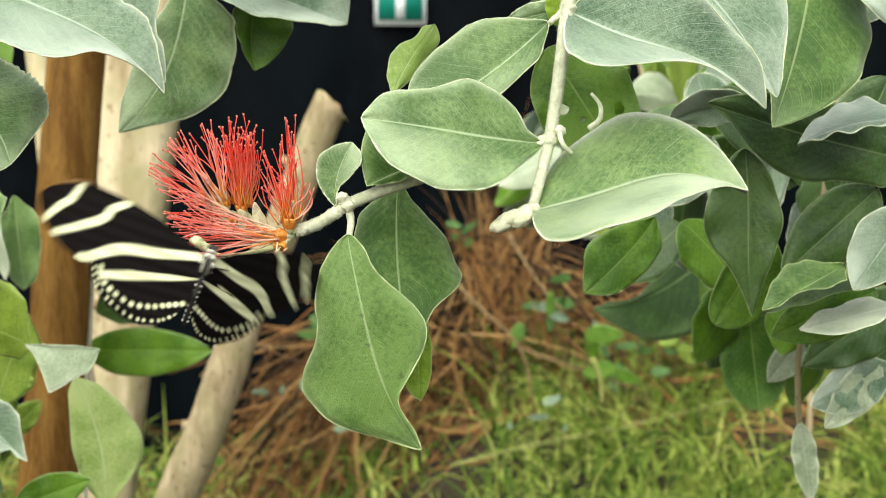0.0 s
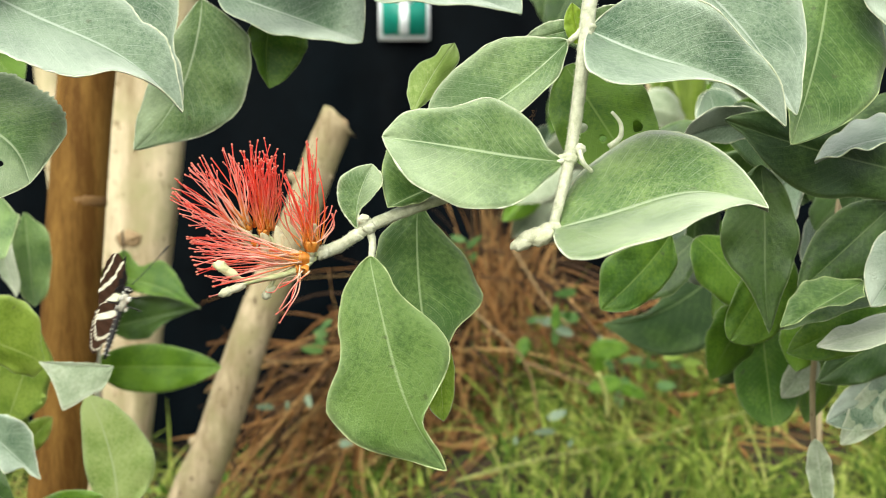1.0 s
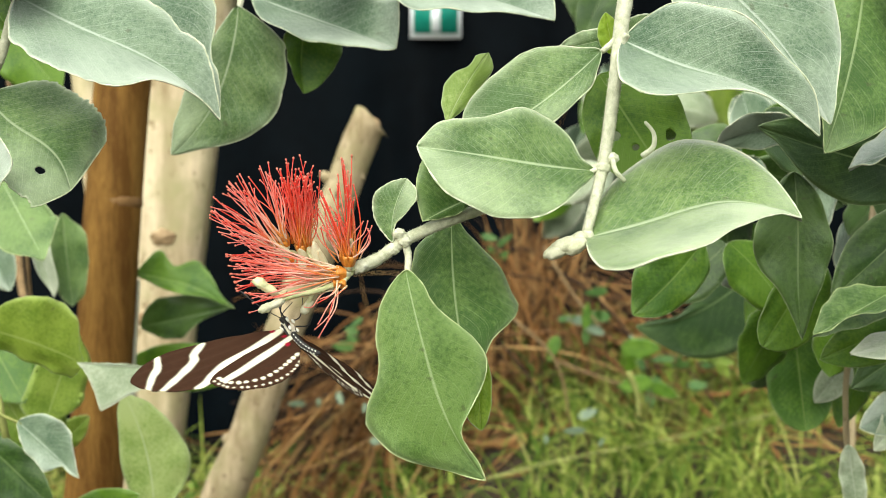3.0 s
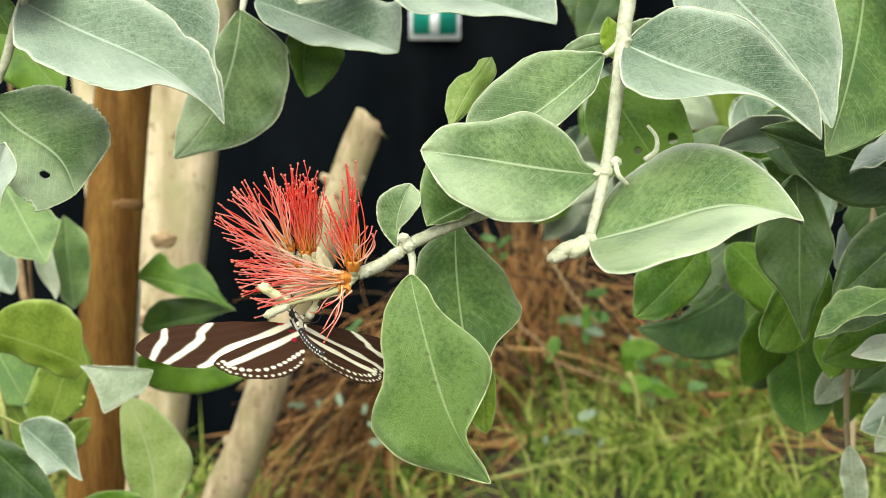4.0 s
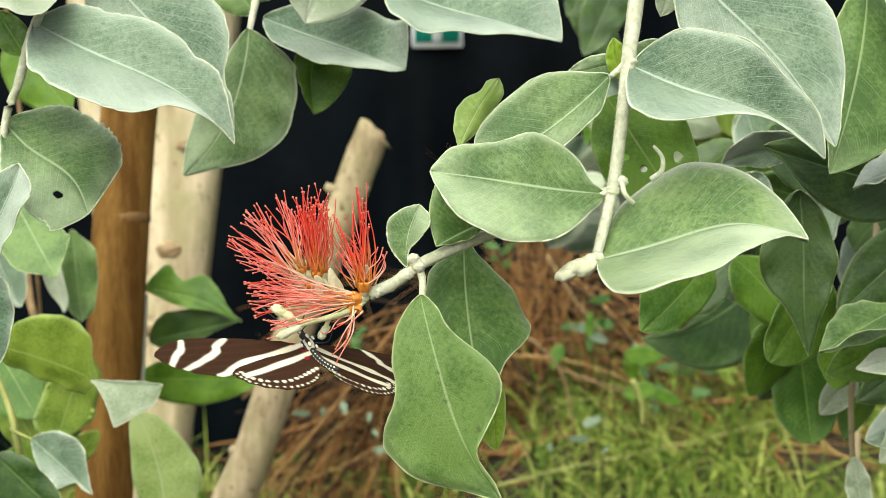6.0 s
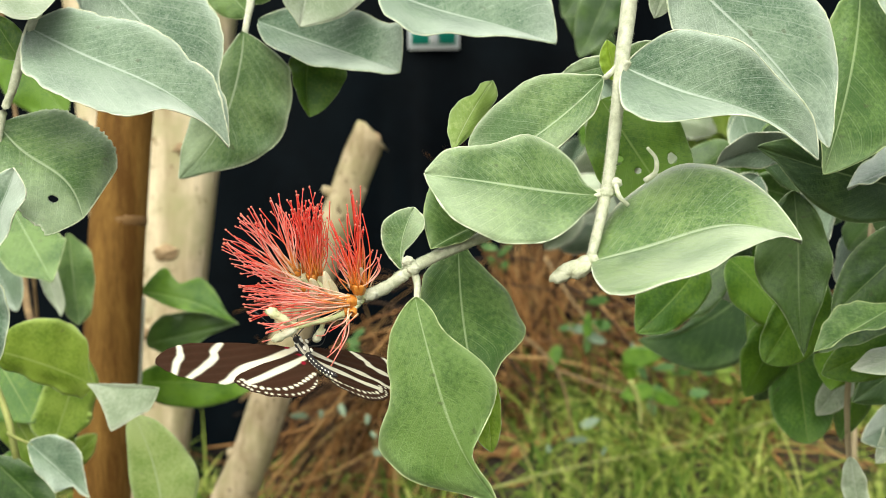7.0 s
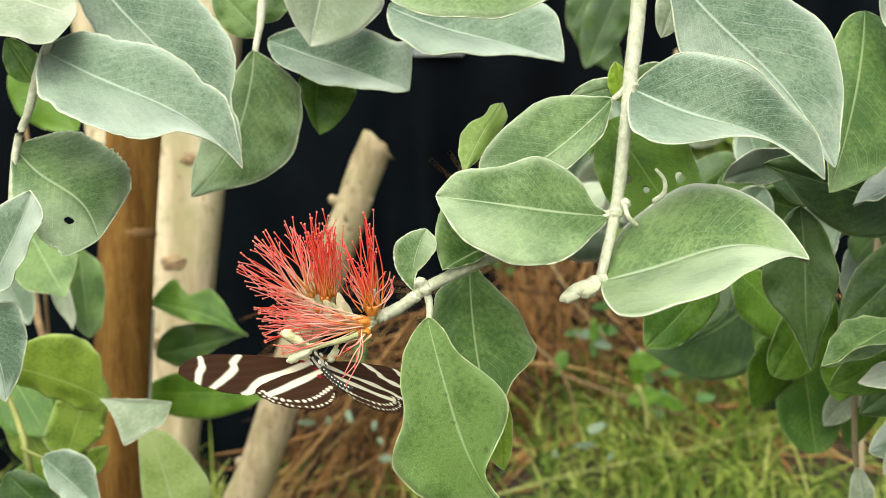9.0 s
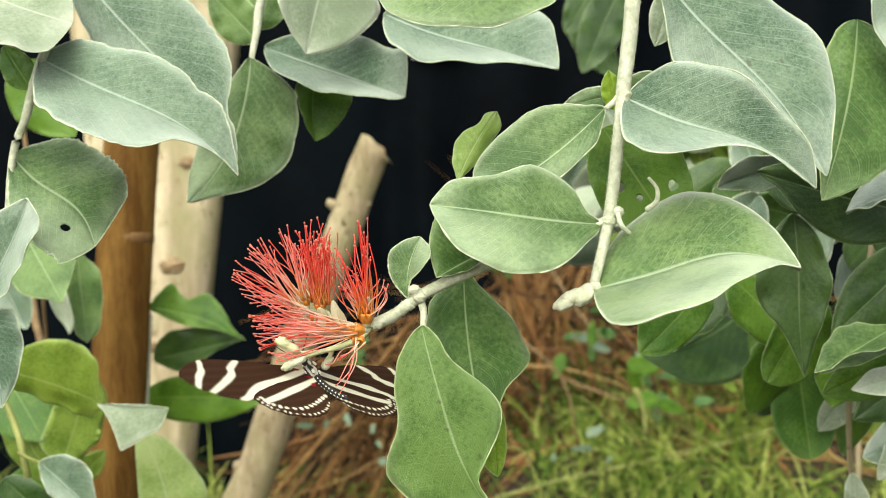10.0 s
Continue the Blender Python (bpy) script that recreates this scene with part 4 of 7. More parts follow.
node_knob(twig, (0.0041, 0.3585, 0.9722), 0.0024)
node_knob(twig, (-0.0248, 0.3456, 0.9563), 0.0022)
node_knob(twig, (-0.013, 0.3493, 0.9664), 0.0022)
node_knob(branch, (0.0592, 0.3663, 1.0298), 0.0029)
node_knob(branch, (0.0525, 0.3567, 0.9876), 0.0026)
node_knob(branch, (0.0555, 0.3579, 0.9907), 0.0023)
node_knob(branch, (0.0596, 0.3659, 1.0254), 0.0028)
node_knob(branch, (0.0467, 0.3493, 0.9662), 0.0025)
flower = build_flower(twig, (-0.0273, 0.3455, 0.9556))
salmon, scarlet = (0, 0, 1, 1, 2, 3), (3, 4, 5, 6, 2)
flower_stem(flower, [(-0.0276, 0.3455, 0.9548), (-0.0307, 0.3434, 0.952), (-0.0363, 0.3415, 0.9498), (-0.0431, 0.3396, 0.9483), (-0.049, 0.337, 0.9483), (-0.0534, 0.3355, 0.9509)], 0.001, 0.0007)
flower_stem(flower, [(-0.0435, 0.3396, 0.9481), (-0.0477, 0.3369, 0.9471), (-0.0504, 0.3359, 0.9457), (-0.052, 0.335, 0.9453)], 0.0007, 0.0006)
flower_stem(flower, [(-0.0294, 0.3454, 0.9541), (-0.0349, 0.3464, 0.9555), (-0.0404, 0.3475, 0.9579), (-0.0449, 0.3477, 0.9596), (-0.0502, 0.347, 0.9615)], 0.0012, 0.0007)
flower_stem(flower, [(-0.0376, 0.3465, 0.9565), (-0.0406, 0.3459, 0.9588), (-0.0428, 0.3453, 0.9612)], 0.0009, 0.0008)
flower_stem(flower, [(-0.0273, 0.3455, 0.9556), (-0.0279, 0.3448, 0.9567), (-0.0286, 0.3441, 0.9579)], 0.0014, 0.0012)
flower_stem(flower, [(-0.0398, 0.3414, 0.9493), (-0.0407, 0.3428, 0.9462), (-0.0424, 0.3442, 0.9431)], 0.0008, 0.0006)
flower_bud(flower, (-0.0507, 0.3358, 0.9494), (-0.0559, 0.334, 0.953), 0.0018, bud_green)
flower_bud(flower, (-0.049, 0.3359, 0.9464), (-0.0543, 0.334, 0.9442), 0.0016, bud_skin)
flower_bud(flower, (-0.0408, 0.3436, 0.9452), (-0.0429, 0.3441, 0.942), 0.0016, bud_skin)
petal(flower, (-0.0375, 0.3434, 0.9558), (-0.0394, 0.3422, 0.9646), 0.0015)
petal(flower, (-0.0353, 0.3434, 0.9555), (-0.0379, 0.3419, 0.9621), 0.001)
petal(flower, (-0.0421, 0.3433, 0.9548), (-0.0438, 0.3417, 0.9596), 0.0011)
petal(flower, (-0.04, 0.343, 0.9523), (-0.0427, 0.3412, 0.9554), 0.0011)
petal(flower, (-0.0278, 0.344, 0.9612), (-0.0278, 0.3423, 0.9656), 0.0009)
petal(flower, (-0.0440, 0.3436, 0.9535), (-0.0478, 0.3416, 0.9560), 0.0010)
petal(flower, (-0.0415, 0.3440, 0.9580), (-0.0442, 0.3420, 0.9622), 0.0012)
petal(flower, (-0.0462, 0.3440, 0.9570), (-0.0495, 0.3422, 0.9592), 0.0009)
petal(flower, (-0.0467, 0.3438, 0.9597), (-0.0503, 0.342, 0.9632), 0.001)
floret(flower, (-0.0436, 0.3446, 0.9625), [(-0.0498, 0.3464, 0.9799), (-0.044, 0.3366, 0.986), (-0.04, 0.3468, 0.9835)], 44, 0.9, scarlet)
floret(flower, (-0.0424, 0.3463, 0.9627), [(-0.0479, 0.351, 0.9742), (-0.0408, 0.3413, 0.9811), (-0.0384, 0.3508, 0.9724)], 22, 0, scarlet)
floret(flower, (-0.0449, 0.3464, 0.9634), [(-0.0546, 0.349, 0.9888), (-0.0474, 0.3388, 0.9898), (-0.0445, 0.3492, 0.9902), (-0.039, 0.3385, 0.9874)], 24, 0, scarlet)
floret(flower, (-0.0486, 0.3447, 0.964), [(-0.0664, 0.3467, 0.9826), (-0.0579, 0.3366, 0.986), (-0.0547, 0.3472, 0.9879), (-0.0492, 0.3362, 0.9814)], 30, 0.7, salmon)
floret(flower, (-0.0506, 0.3436, 0.9619), [(-0.0716, 0.3412, 0.9714), (-0.0671, 0.3315, 0.9782), (-0.0663, 0.3422, 0.9811), (-0.0609, 0.3321, 0.9842)], 24, 0.7, salmon)
floret(flower, (-0.047, 0.3433, 0.9587), [(-0.0713, 0.3427, 0.9692), (-0.0657, 0.3322, 0.9687), (-0.0628, 0.3423, 0.9656)], 12, 0.6, salmon)
floret(flower, (-0.0318, 0.3437, 0.9544), [(-0.0663, 0.3443, 0.9604), (-0.0634, 0.3337, 0.9581), (-0.0643, 0.3435, 0.9524), (-0.0617, 0.3329, 0.9504)], 42, 1.1, salmon)
floret(flower, (-0.0329, 0.3444, 0.9532), [(-0.064, 0.3489, 0.9626), (-0.0577, 0.3385, 0.9628), (-0.0568, 0.3484, 0.9581)], 16, 0, salmon)
floret(flower, (-0.0331, 0.3425, 0.9513), [(-0.0621, 0.3383, 0.9442), (-0.0578, 0.3283, 0.9476), (-0.0607, 0.3387, 0.9483)], 8, 0.6, salmon)
floret(flower, (-0.0285, 0.3433, 0.9591), [(-0.0317, 0.3464, 0.9883), (-0.029, 0.3364, 0.9916), (-0.0278, 0.3457, 0.9818), (-0.0256, 0.335, 0.9789)], 22, 1.15, scarlet)
floret(flower, (-0.0293, 0.3442, 0.9593), [(-0.0382, 0.3499, 0.9806), (-0.0348, 0.3392, 0.9777), (-0.0332, 0.3493, 0.9744), (-0.0305, 0.3386, 0.9716)], 20, 0, scarlet)
floret(flower, (-0.0304, 0.345, 0.9585), [(-0.0412, 0.3501, 0.9743), (-0.0376, 0.3395, 0.9724), (-0.0351, 0.3497, 0.9707)], 10, 0, salmon)
floret(flower, (-0.0267, 0.3434, 0.9594), [(-0.0239, 0.3447, 0.9722), (-0.0214, 0.3343, 0.9716), (-0.0235, 0.3442, 0.9676)], 7, 0, salmon)
floret(flower, (-0.0306, 0.342, 0.951), [(-0.0407, 0.3356, 0.9393), (-0.035, 0.3252, 0.9386), (-0.0389, 0.3358, 0.9406)], 4, 0.7, salmon)
floret(flower, (-0.0319, 0.3424, 0.9506), [(-0.043, 0.3382, 0.9433), (-0.0358, 0.3282, 0.9471)], 3, 0, salmon)

# leaves beside the trunk side of the view
shoot = thing("leafy_branch", (-0.1571, 0.4425, 1.0963), "felted branch with large grey-green leaves, some chewed", "branch")
stem(shoot, [(-0.262, 0.895, 1.5), (-0.22, 0.7, 1.5), (-0.15, 0.48, 1.35), (-0.156, 0.4439, 1.1095), (-0.1588, 0.4349, 1.0648), (-0.1637, 0.4284, 1.0447), (-0.1671, 0.4231, 1.0272), (-0.1714, 0.4199, 1.0132), (-0.1732, 0.4132, 0.9825)], 0.0034, 0.0012, steps=8)
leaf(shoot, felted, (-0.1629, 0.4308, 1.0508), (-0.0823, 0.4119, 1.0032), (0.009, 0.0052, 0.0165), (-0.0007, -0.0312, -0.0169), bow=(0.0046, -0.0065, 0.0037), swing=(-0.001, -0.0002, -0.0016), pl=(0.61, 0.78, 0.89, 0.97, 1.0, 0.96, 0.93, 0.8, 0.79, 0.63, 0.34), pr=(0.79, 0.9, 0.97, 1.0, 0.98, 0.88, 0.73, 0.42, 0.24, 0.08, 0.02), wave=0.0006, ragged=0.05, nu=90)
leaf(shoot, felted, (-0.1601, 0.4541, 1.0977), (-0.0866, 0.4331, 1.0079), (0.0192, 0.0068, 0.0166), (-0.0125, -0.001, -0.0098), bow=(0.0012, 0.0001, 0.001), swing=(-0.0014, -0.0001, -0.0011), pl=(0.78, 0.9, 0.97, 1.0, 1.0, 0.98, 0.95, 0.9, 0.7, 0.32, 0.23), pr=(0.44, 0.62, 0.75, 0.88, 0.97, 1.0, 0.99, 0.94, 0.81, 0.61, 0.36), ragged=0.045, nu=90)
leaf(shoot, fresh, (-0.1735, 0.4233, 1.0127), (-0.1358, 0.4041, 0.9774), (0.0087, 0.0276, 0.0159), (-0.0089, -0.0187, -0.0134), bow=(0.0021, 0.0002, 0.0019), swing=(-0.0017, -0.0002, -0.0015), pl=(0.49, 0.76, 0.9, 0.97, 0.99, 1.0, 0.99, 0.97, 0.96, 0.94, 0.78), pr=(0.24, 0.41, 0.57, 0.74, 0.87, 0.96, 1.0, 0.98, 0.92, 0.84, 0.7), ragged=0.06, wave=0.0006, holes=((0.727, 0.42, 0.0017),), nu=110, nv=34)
leaf(shoot, felted, (-0.1754, 0.3892, 0.9579), (-0.1554, 0.3912, 0.9967), (-0.0112, 0.0005, 0.0055), (0.0097, -0.0088, -0.0023), bow=(0.0012, 0, -0.0006), pr=(0.54, 0.91, 1.0, 1.0, 0.97, 0.94, 0.93, 0.96, 0.99, 0.98, 0.79))
leaf(shoot, felted, (-0.1796, 0.3888, 0.9538), (-0.1659, 0.384, 0.9204), (0.0143, 0.0006, 0.0055), (-0.0078, -0.0003, -0.003), bow=(0.003, 0.0001, 0.0011), pl=(0.92, 1.0, 0.99, 0.94, 0.88, 0.8, 0.71, 0.59, 0.47, 0.34, 0.17))
leaf(shoot, silver, (-0.1964, 0.4283, 1.0828), (-0.1474, 0.4251, 1.0637), (0.0021, 0.01, 0.0151), (0.004, -0.0277, -0.0195), bow=(-0.0005, -0.0001, -0.0012), pl=(0.24, 0.48, 0.69, 0.85, 0.94, 0.99, 1.0, 0.99, 0.94, 0.84, 0.69), pr=(0.26, 0.52, 0.77, 0.94, 1.0, 0.97, 0.95, 0.92, 0.87, 0.79, 0.59), ragged=0.04)
leaf(shoot, green, (-0.1693, 0.4365, 1.039), (-0.1804, 0.4383, 1.0566), (-0.0056, -0.0004, -0.0035), (0.0056, 0.0004, 0.0035))

# upper cluster
bough = thing("leafy_branch", (-0.0945, 0.5481, 1.114), "branch with dull green leaves hanging in front of the black sheeting", "branch")
stem(bough, [(-0.262, 0.895, 1.56), (-0.2, 0.75, 1.52), (-0.12, 0.6, 1.36), (-0.0918, 0.5498, 1.1304), (-0.0938, 0.5403, 1.0805), (-0.0971, 0.5333, 1.0557)], 0.005, 0.0014)
leaf(bough, fresh, (-0.0957, 0.5249, 1.0579), (-0.1276, 0.5219, 0.9883), (0.0272, -0.0064, -0.0117), (-0.0142, 0.0058, 0.006), bow=(0.0074, -0.0003, -0.0033), swing=(-0.0005, 0, 0.0002), pl=(0.8, 0.9, 0.95, 0.99, 1.0, 0.98, 0.94, 0.84, 0.67, 0.46, 0.22), pr=(0.33, 0.57, 0.74, 0.87, 0.95, 1.0, 1.0, 0.95, 0.83, 0.65, 0.39))
leaf(bough, felted, (-0.0888, 0.5254, 1.0627), (-0.0204, 0.501, 1.0363), (0.0068, 0.0019, 0.0183), (-0.0017, -0.0185, -0.0112), bow=(0, 0, -0.0001), swing=(-0.0001, 0, -0.0002), pl=(0.28, 0.54, 0.71, 0.82, 0.89, 0.95, 0.97, 0.97, 0.97, 0.99, 1.0), pr=(0.67, 0.85, 0.96, 1.0, 0.97, 0.91, 0.83, 0.69, 0.55, 0.43, 0.32))
leaf(bough, green, (-0.0649, 0.5283, 1.0485), (-0.0654, 0.525, 1.0171), (0.019, 0, -0.0003), (-0.0065, -0.0174, -0.0009), bow=(-0.0016, 0, 0), pl=(0.52, 0.88, 0.99, 1.0, 0.98, 0.92, 0.84, 0.74, 0.63, 0.5, 0.32), pr=(0.87, 1.0, 0.94, 0.87, 0.79, 0.71, 0.62, 0.54, 0.43, 0.3, 0.14))
leaf(bough, felted, (-0.029, 0.4957, 1.074), (0.0484, 0.4806, 1.0465), (0.0068, 0.0105, 0.0201), (-0.0046, -0.0272, -0.0142), bow=(-0.0003, -0.0001, -0.0009), swing=(-0.0003, -0.0001, -0.0009), pl=(0.32, 0.59, 0.75, 0.85, 0.91, 0.95, 0.98, 1.0, 1.0, 0.97, 0.78), pr=(0.79, 0.95, 1.0, 0.93, 0.83, 0.72, 0.6, 0.47, 0.32, 0.17, 0.06))
leaf(bough, silver, (-0.0548, 0.5022, 1.0994), (-0.0629, 0.4765, 1.0546), (0.0263, 0.017, -0.0048), (-0.0163, -0.0171, 0.0023), bow=(-0.0003, 0, 0.0001), pl=(0.38, 0.66, 0.83, 0.94, 1.0, 0.96, 0.88, 0.79, 0.69, 0.54, 0.32), pr=(0.3, 0.61, 0.85, 0.98, 1.0, 0.96, 0.89, 0.75, 0.58, 0.41, 0.21))
leaf(bough, fresh, (0.0422, 0.3749, 1.0719), (-0.0274, 0.366, 1.0726), (-0.0007, -0.0121, -0.0189), (0.0006, 0.0099, 0.0139), bow=(0, -0.0001, -0.0014), pl=(0.52, 0.68, 0.8, 0.89, 0.96, 0.99, 1.0, 0.98, 0.92, 0.81, 0.63))
leaf(bough, silver, (0.0902, 0.4274, 1.076), (0.0805, 0.425, 1.0514), (0.007, -0.0002, -0.0027), (-0.0062, 0.0002, 0.0024))
leaf(bough, deep, (0.1514, 0.9529, 1.152), (0.1161, 0.9456, 1.0749), (0.0177, -0.0007, -0.0081), (-0.0177, 0.0007, 0.0081))
leaf(bough, deep, (0.117, 1.0379, 1.1389), (0.1613, 1.0322, 1.0747), (0.0132, 0.0009, 0.009), (-0.0149, -0.001, -0.0102))
leaf(bough, deep, (0.138, 0.9972, 1.1637), (0.1067, 0.9923, 1.1134), (0.0173, -0.0009, -0.0107), (-0.013, 0.0007, 0.008))
leaf(bough, satin, (-0.0956, 0.5432, 1.0675), (-0.1187, 0.5458, 1.0921), (-0.008, -0.0008, -0.0075), (0.008, 0.0008, 0.0075))
leaf(bough, satin, (-0.096, 0.5526, 1.0742), (-0.0877, 0.5555, 1.1019), (-0.0107, 0.0003, 0.0032), (0.0107, -0.0003, -0.0032))

# dense leaves on the far side
bush = thing("leafy_bush", (0.2132, 0.5452, 1.0866), "dense bush of dull dark green and grey leaves", "bush")
stem(bush, [(0.2352, 0.5504, 1.1358), (0.2206, 0.5325, 1.0476), (0.2098, 0.5268, 0.9938), (0.2017, 0.5206, 0.9347), (0.2031, 0.5415, 0.8863), (0.2083, 0.5547, 0.8479), (0.2188, 0.5652, 0.7833), (0.2446, 0.6047, 0.5825), (0.3099, 0.7175, 0.0106)], 0.0019, 0.0012, cut_wood)
leaf(bush, satin, (0.1579, 0.42, 1.06), (0.1339, 0.3868, 0.9917), (0.0282, 0.0073, -0.0049), (-0.0126, 0.0007, 0.0028), bow=(0.0024, -0.0001, -0.0005), swing=(0.0001, 0, 0), pl=(0.59, 0.72, 0.83, 0.92, 0.97, 1.0, 0.99, 0.94, 0.82, 0.64, 0.39), pr=(0.61, 0.79, 0.91, 0.98, 1.0, 0.97, 0.9, 0.78, 0.6, 0.4, 0.2))
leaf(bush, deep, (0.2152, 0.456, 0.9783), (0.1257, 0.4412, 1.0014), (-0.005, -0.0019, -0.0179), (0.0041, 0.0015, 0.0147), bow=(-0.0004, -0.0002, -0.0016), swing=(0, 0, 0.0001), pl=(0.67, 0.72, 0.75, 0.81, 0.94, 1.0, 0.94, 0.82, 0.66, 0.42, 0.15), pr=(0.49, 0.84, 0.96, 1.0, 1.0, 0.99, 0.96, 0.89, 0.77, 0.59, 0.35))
leaf(bush, felted, (0.155, 0.4754, 0.9981), (0.1177, 0.4749, 0.9937), (0.0008, -0.0007, -0.0066), (-0.0034, -0.0078, 0.0082), bow=(-0.0004, 0.0004, 0.0034), pl=(0.27, 0.51, 0.72, 0.88, 0.97, 1.0, 0.98, 0.9, 0.77, 0.57, 0.3), pr=(0.69, 0.88, 0.94, 0.97, 1.0, 1.0, 0.97, 0.92, 0.84, 0.74, 0.55))
leaf(bush, felted, (0.1968, 0.4232, 0.9946), (0.1543, 0.4178, 0.9848), (-0.0029, -0.0089, -0.0027), (0.0084, 0.0269, 0.0091), bow=(-0.0007, 0.0003, 0.0029))
leaf(bush, deep, (0.1437, 0.4496, 0.9832), (0.1475, 0.4442, 0.9148), (0.0128, -0.0033, 0.001), (-0.0186, -0.0001, -0.0009), swing=(0.0006, 0, 0), pl=(0.45, 0.65, 0.79, 0.91, 1.0, 0.98, 0.85, 0.7, 0.53, 0.37, 0.2), pr=(0.43, 0.65, 0.81, 0.95, 1.0, 0.93, 0.79, 0.52, 0.33, 0.2, 0.1))
leaf(bush, green, (0.1653, 0.4785, 0.945), (0.1405, 0.4744, 0.906), (0.0138, -0.0009, -0.0087), (-0.0084, 0.0006, 0.0053), pl=(0.6, 0.5), pr=(0.5, 0.5))
leaf(bush, deep, (0.1992, 0.4466, 0.9299), (0.15, 0.4367, 0.9178), (-0.0006, -0.0095, -0.0079), (0.002, 0.0109, 0.0049), bow=(-0.0022, 0.0008, 0.0073), swing=(0, 0, -0.0001), pl=(0.3, 0.56, 0.76, 0.9, 0.98, 1.0, 0.97, 0.89, 0.76, 0.61, 0.38), pr=(0.4, 0.65, 0.47, 0.44, 0.67, 0.91, 1.0, 0.95, 0.85, 0.7, 0.43))
leaf(bush, green, (0.2087, 0.4674, 0.9217), (0.1623, 0.4653, 0.9023), (0.0047, -0.0012, -0.0112), (-0.0047, 0.0012, 0.0112))
leaf(bush, deep, (0.2447, 0.7800, 0.9273), (0.1313, 0.7400, 0.8674), (-0.0131, 0.0060, 0.0205), (0.0193, -0.0060, -0.0303), bow=(0.0024, 0.0000, -0.0159), pl=(0.4, 0.76, 0.91, 1, 0.98, 0.65, 0.38, 0.2, 0.09, 0.15, 0.12), pr=(0.36, 0.73, 1, 0.99, 1, 0.98, 0.99, 0.94, 0.86, 0.71, 0.45))
leaf(bush, green, (0.1154, 0.4835, 0.9519), (0.0829, 0.4715, 0.9203), (0.008, -0.0008, -0.0075), (-0.011, 0.0011, 0.0102), bow=(0.0014, -0.0001, -0.0013), pl=(0.48, 0.85, 0.98, 1.0, 1.0, 0.99, 0.98, 0.94, 0.86, 0.72, 0.46), pr=(0.25, 0.48, 0.65, 0.77, 0.88, 0.95, 1.0, 0.99, 0.86, 0.59, 0.32))
leaf(bush, deep, (0.2049, 0.4634, 0.966), (0.1611, 0.451, 0.9304), (0.0096, -0.0011, -0.0105), (-0.0096, 0.0011, 0.0105))
leaf(bush, felted, (0.203, 0.4281, 0.9597), (0.1808, 0.4249, 0.9288), (0.009, -0.0007, -0.0064), (-0.0108, 0.0008, 0.0077))
leaf(bush, deep, (0.2252, 0.5031, 1.0146), (0.1995, 0.4972, 0.9583), (0.0164, -0.0008, -0.0074), (-0.0164, 0.0008, 0.0074))
leaf(bush, felted, (0.1623, 0.4062, 1.0805), (0.1867, 0.4005, 1.0258), (0.013, 0.0006, 0.0058), (-0.013, -0.0006, -0.0058))
leaf(bush, felted, (0.203, 0.4381, 1.0544), (0.1664, 0.4358, 1.0324), (0.0057, -0.001, -0.0094), (-0.0057, 0.001, 0.0094))
leaf(bush, deep, (0.2436, 0.5099, 0.9146), (0.1917, 0.5063, 0.8802), (0.0089, -0.0014, -0.0132), (-0.0074, 0.0012, 0.011))
leaf(bush, silver, (0.2034, 0.4395, 0.9199), (0.1636, 0.4334, 0.9109), (-0.0054, -0.0176, -0.003), (0.0055, 0.0176, 0.0026))
leaf(bush, silver, (0.1849, 0.6013, 0.9621), (0.2159, 0.6023, 0.9713), (-0.0023, 0.0008, 0.0077), (-0.0113, -0.044, -0.0075))
leaf(bush, deep, (0.2094, 0.5651, 0.9468), (0.2299, 0.5676, 0.9701), (0.0022, 0.0265, 0.0049), (-0.0037, -0.0263, -0.0036))
leaf(bush, green, (0.1982, 0.6108, 0.888), (0.1989, 0.5882, 0.8368), (0.0188, 0.0002, 0.0021), (-0.0188, -0.0002, -0.0021), pl=(0.5, 0.5), pr=(0.5, 0.5))
leaf(bush, silver, (0.2221, 0.5922, 0.8757), (0.2035, 0.5898, 0.8525), (0.0073, -0.0006, -0.0058), (-0.0063, 0.0005, 0.005))
leaf(bush, silver, (0.2352, 0.5234, 0.879), (0.2091, 0.52, 0.8462), (0.0086, -0.0007, -0.0068), (-0.0065, 0.0005, 0.0051))
leaf(bush, felted, (0.2407, 0.5231, 0.8762), (0.2022, 0.5211, 0.8571), (0.0061, -0.0013, -0.0122), (-0.0049, 0.001, 0.0098))
leaf(bush, silver, (0.2094, 0.5538, 0.8391), (0.2153, 0.5495, 0.7984), (0.0064, 0.0001, 0.0009), (-0.0069, -0.0001, -0.001))
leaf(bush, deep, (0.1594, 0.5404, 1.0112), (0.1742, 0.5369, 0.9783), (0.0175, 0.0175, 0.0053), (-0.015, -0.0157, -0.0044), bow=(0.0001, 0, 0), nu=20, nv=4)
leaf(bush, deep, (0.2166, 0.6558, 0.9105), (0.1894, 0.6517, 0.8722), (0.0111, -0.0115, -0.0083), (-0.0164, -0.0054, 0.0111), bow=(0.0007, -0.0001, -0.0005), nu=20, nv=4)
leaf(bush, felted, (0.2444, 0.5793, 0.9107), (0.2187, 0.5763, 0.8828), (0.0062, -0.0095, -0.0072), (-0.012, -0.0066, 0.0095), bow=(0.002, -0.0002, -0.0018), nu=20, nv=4)
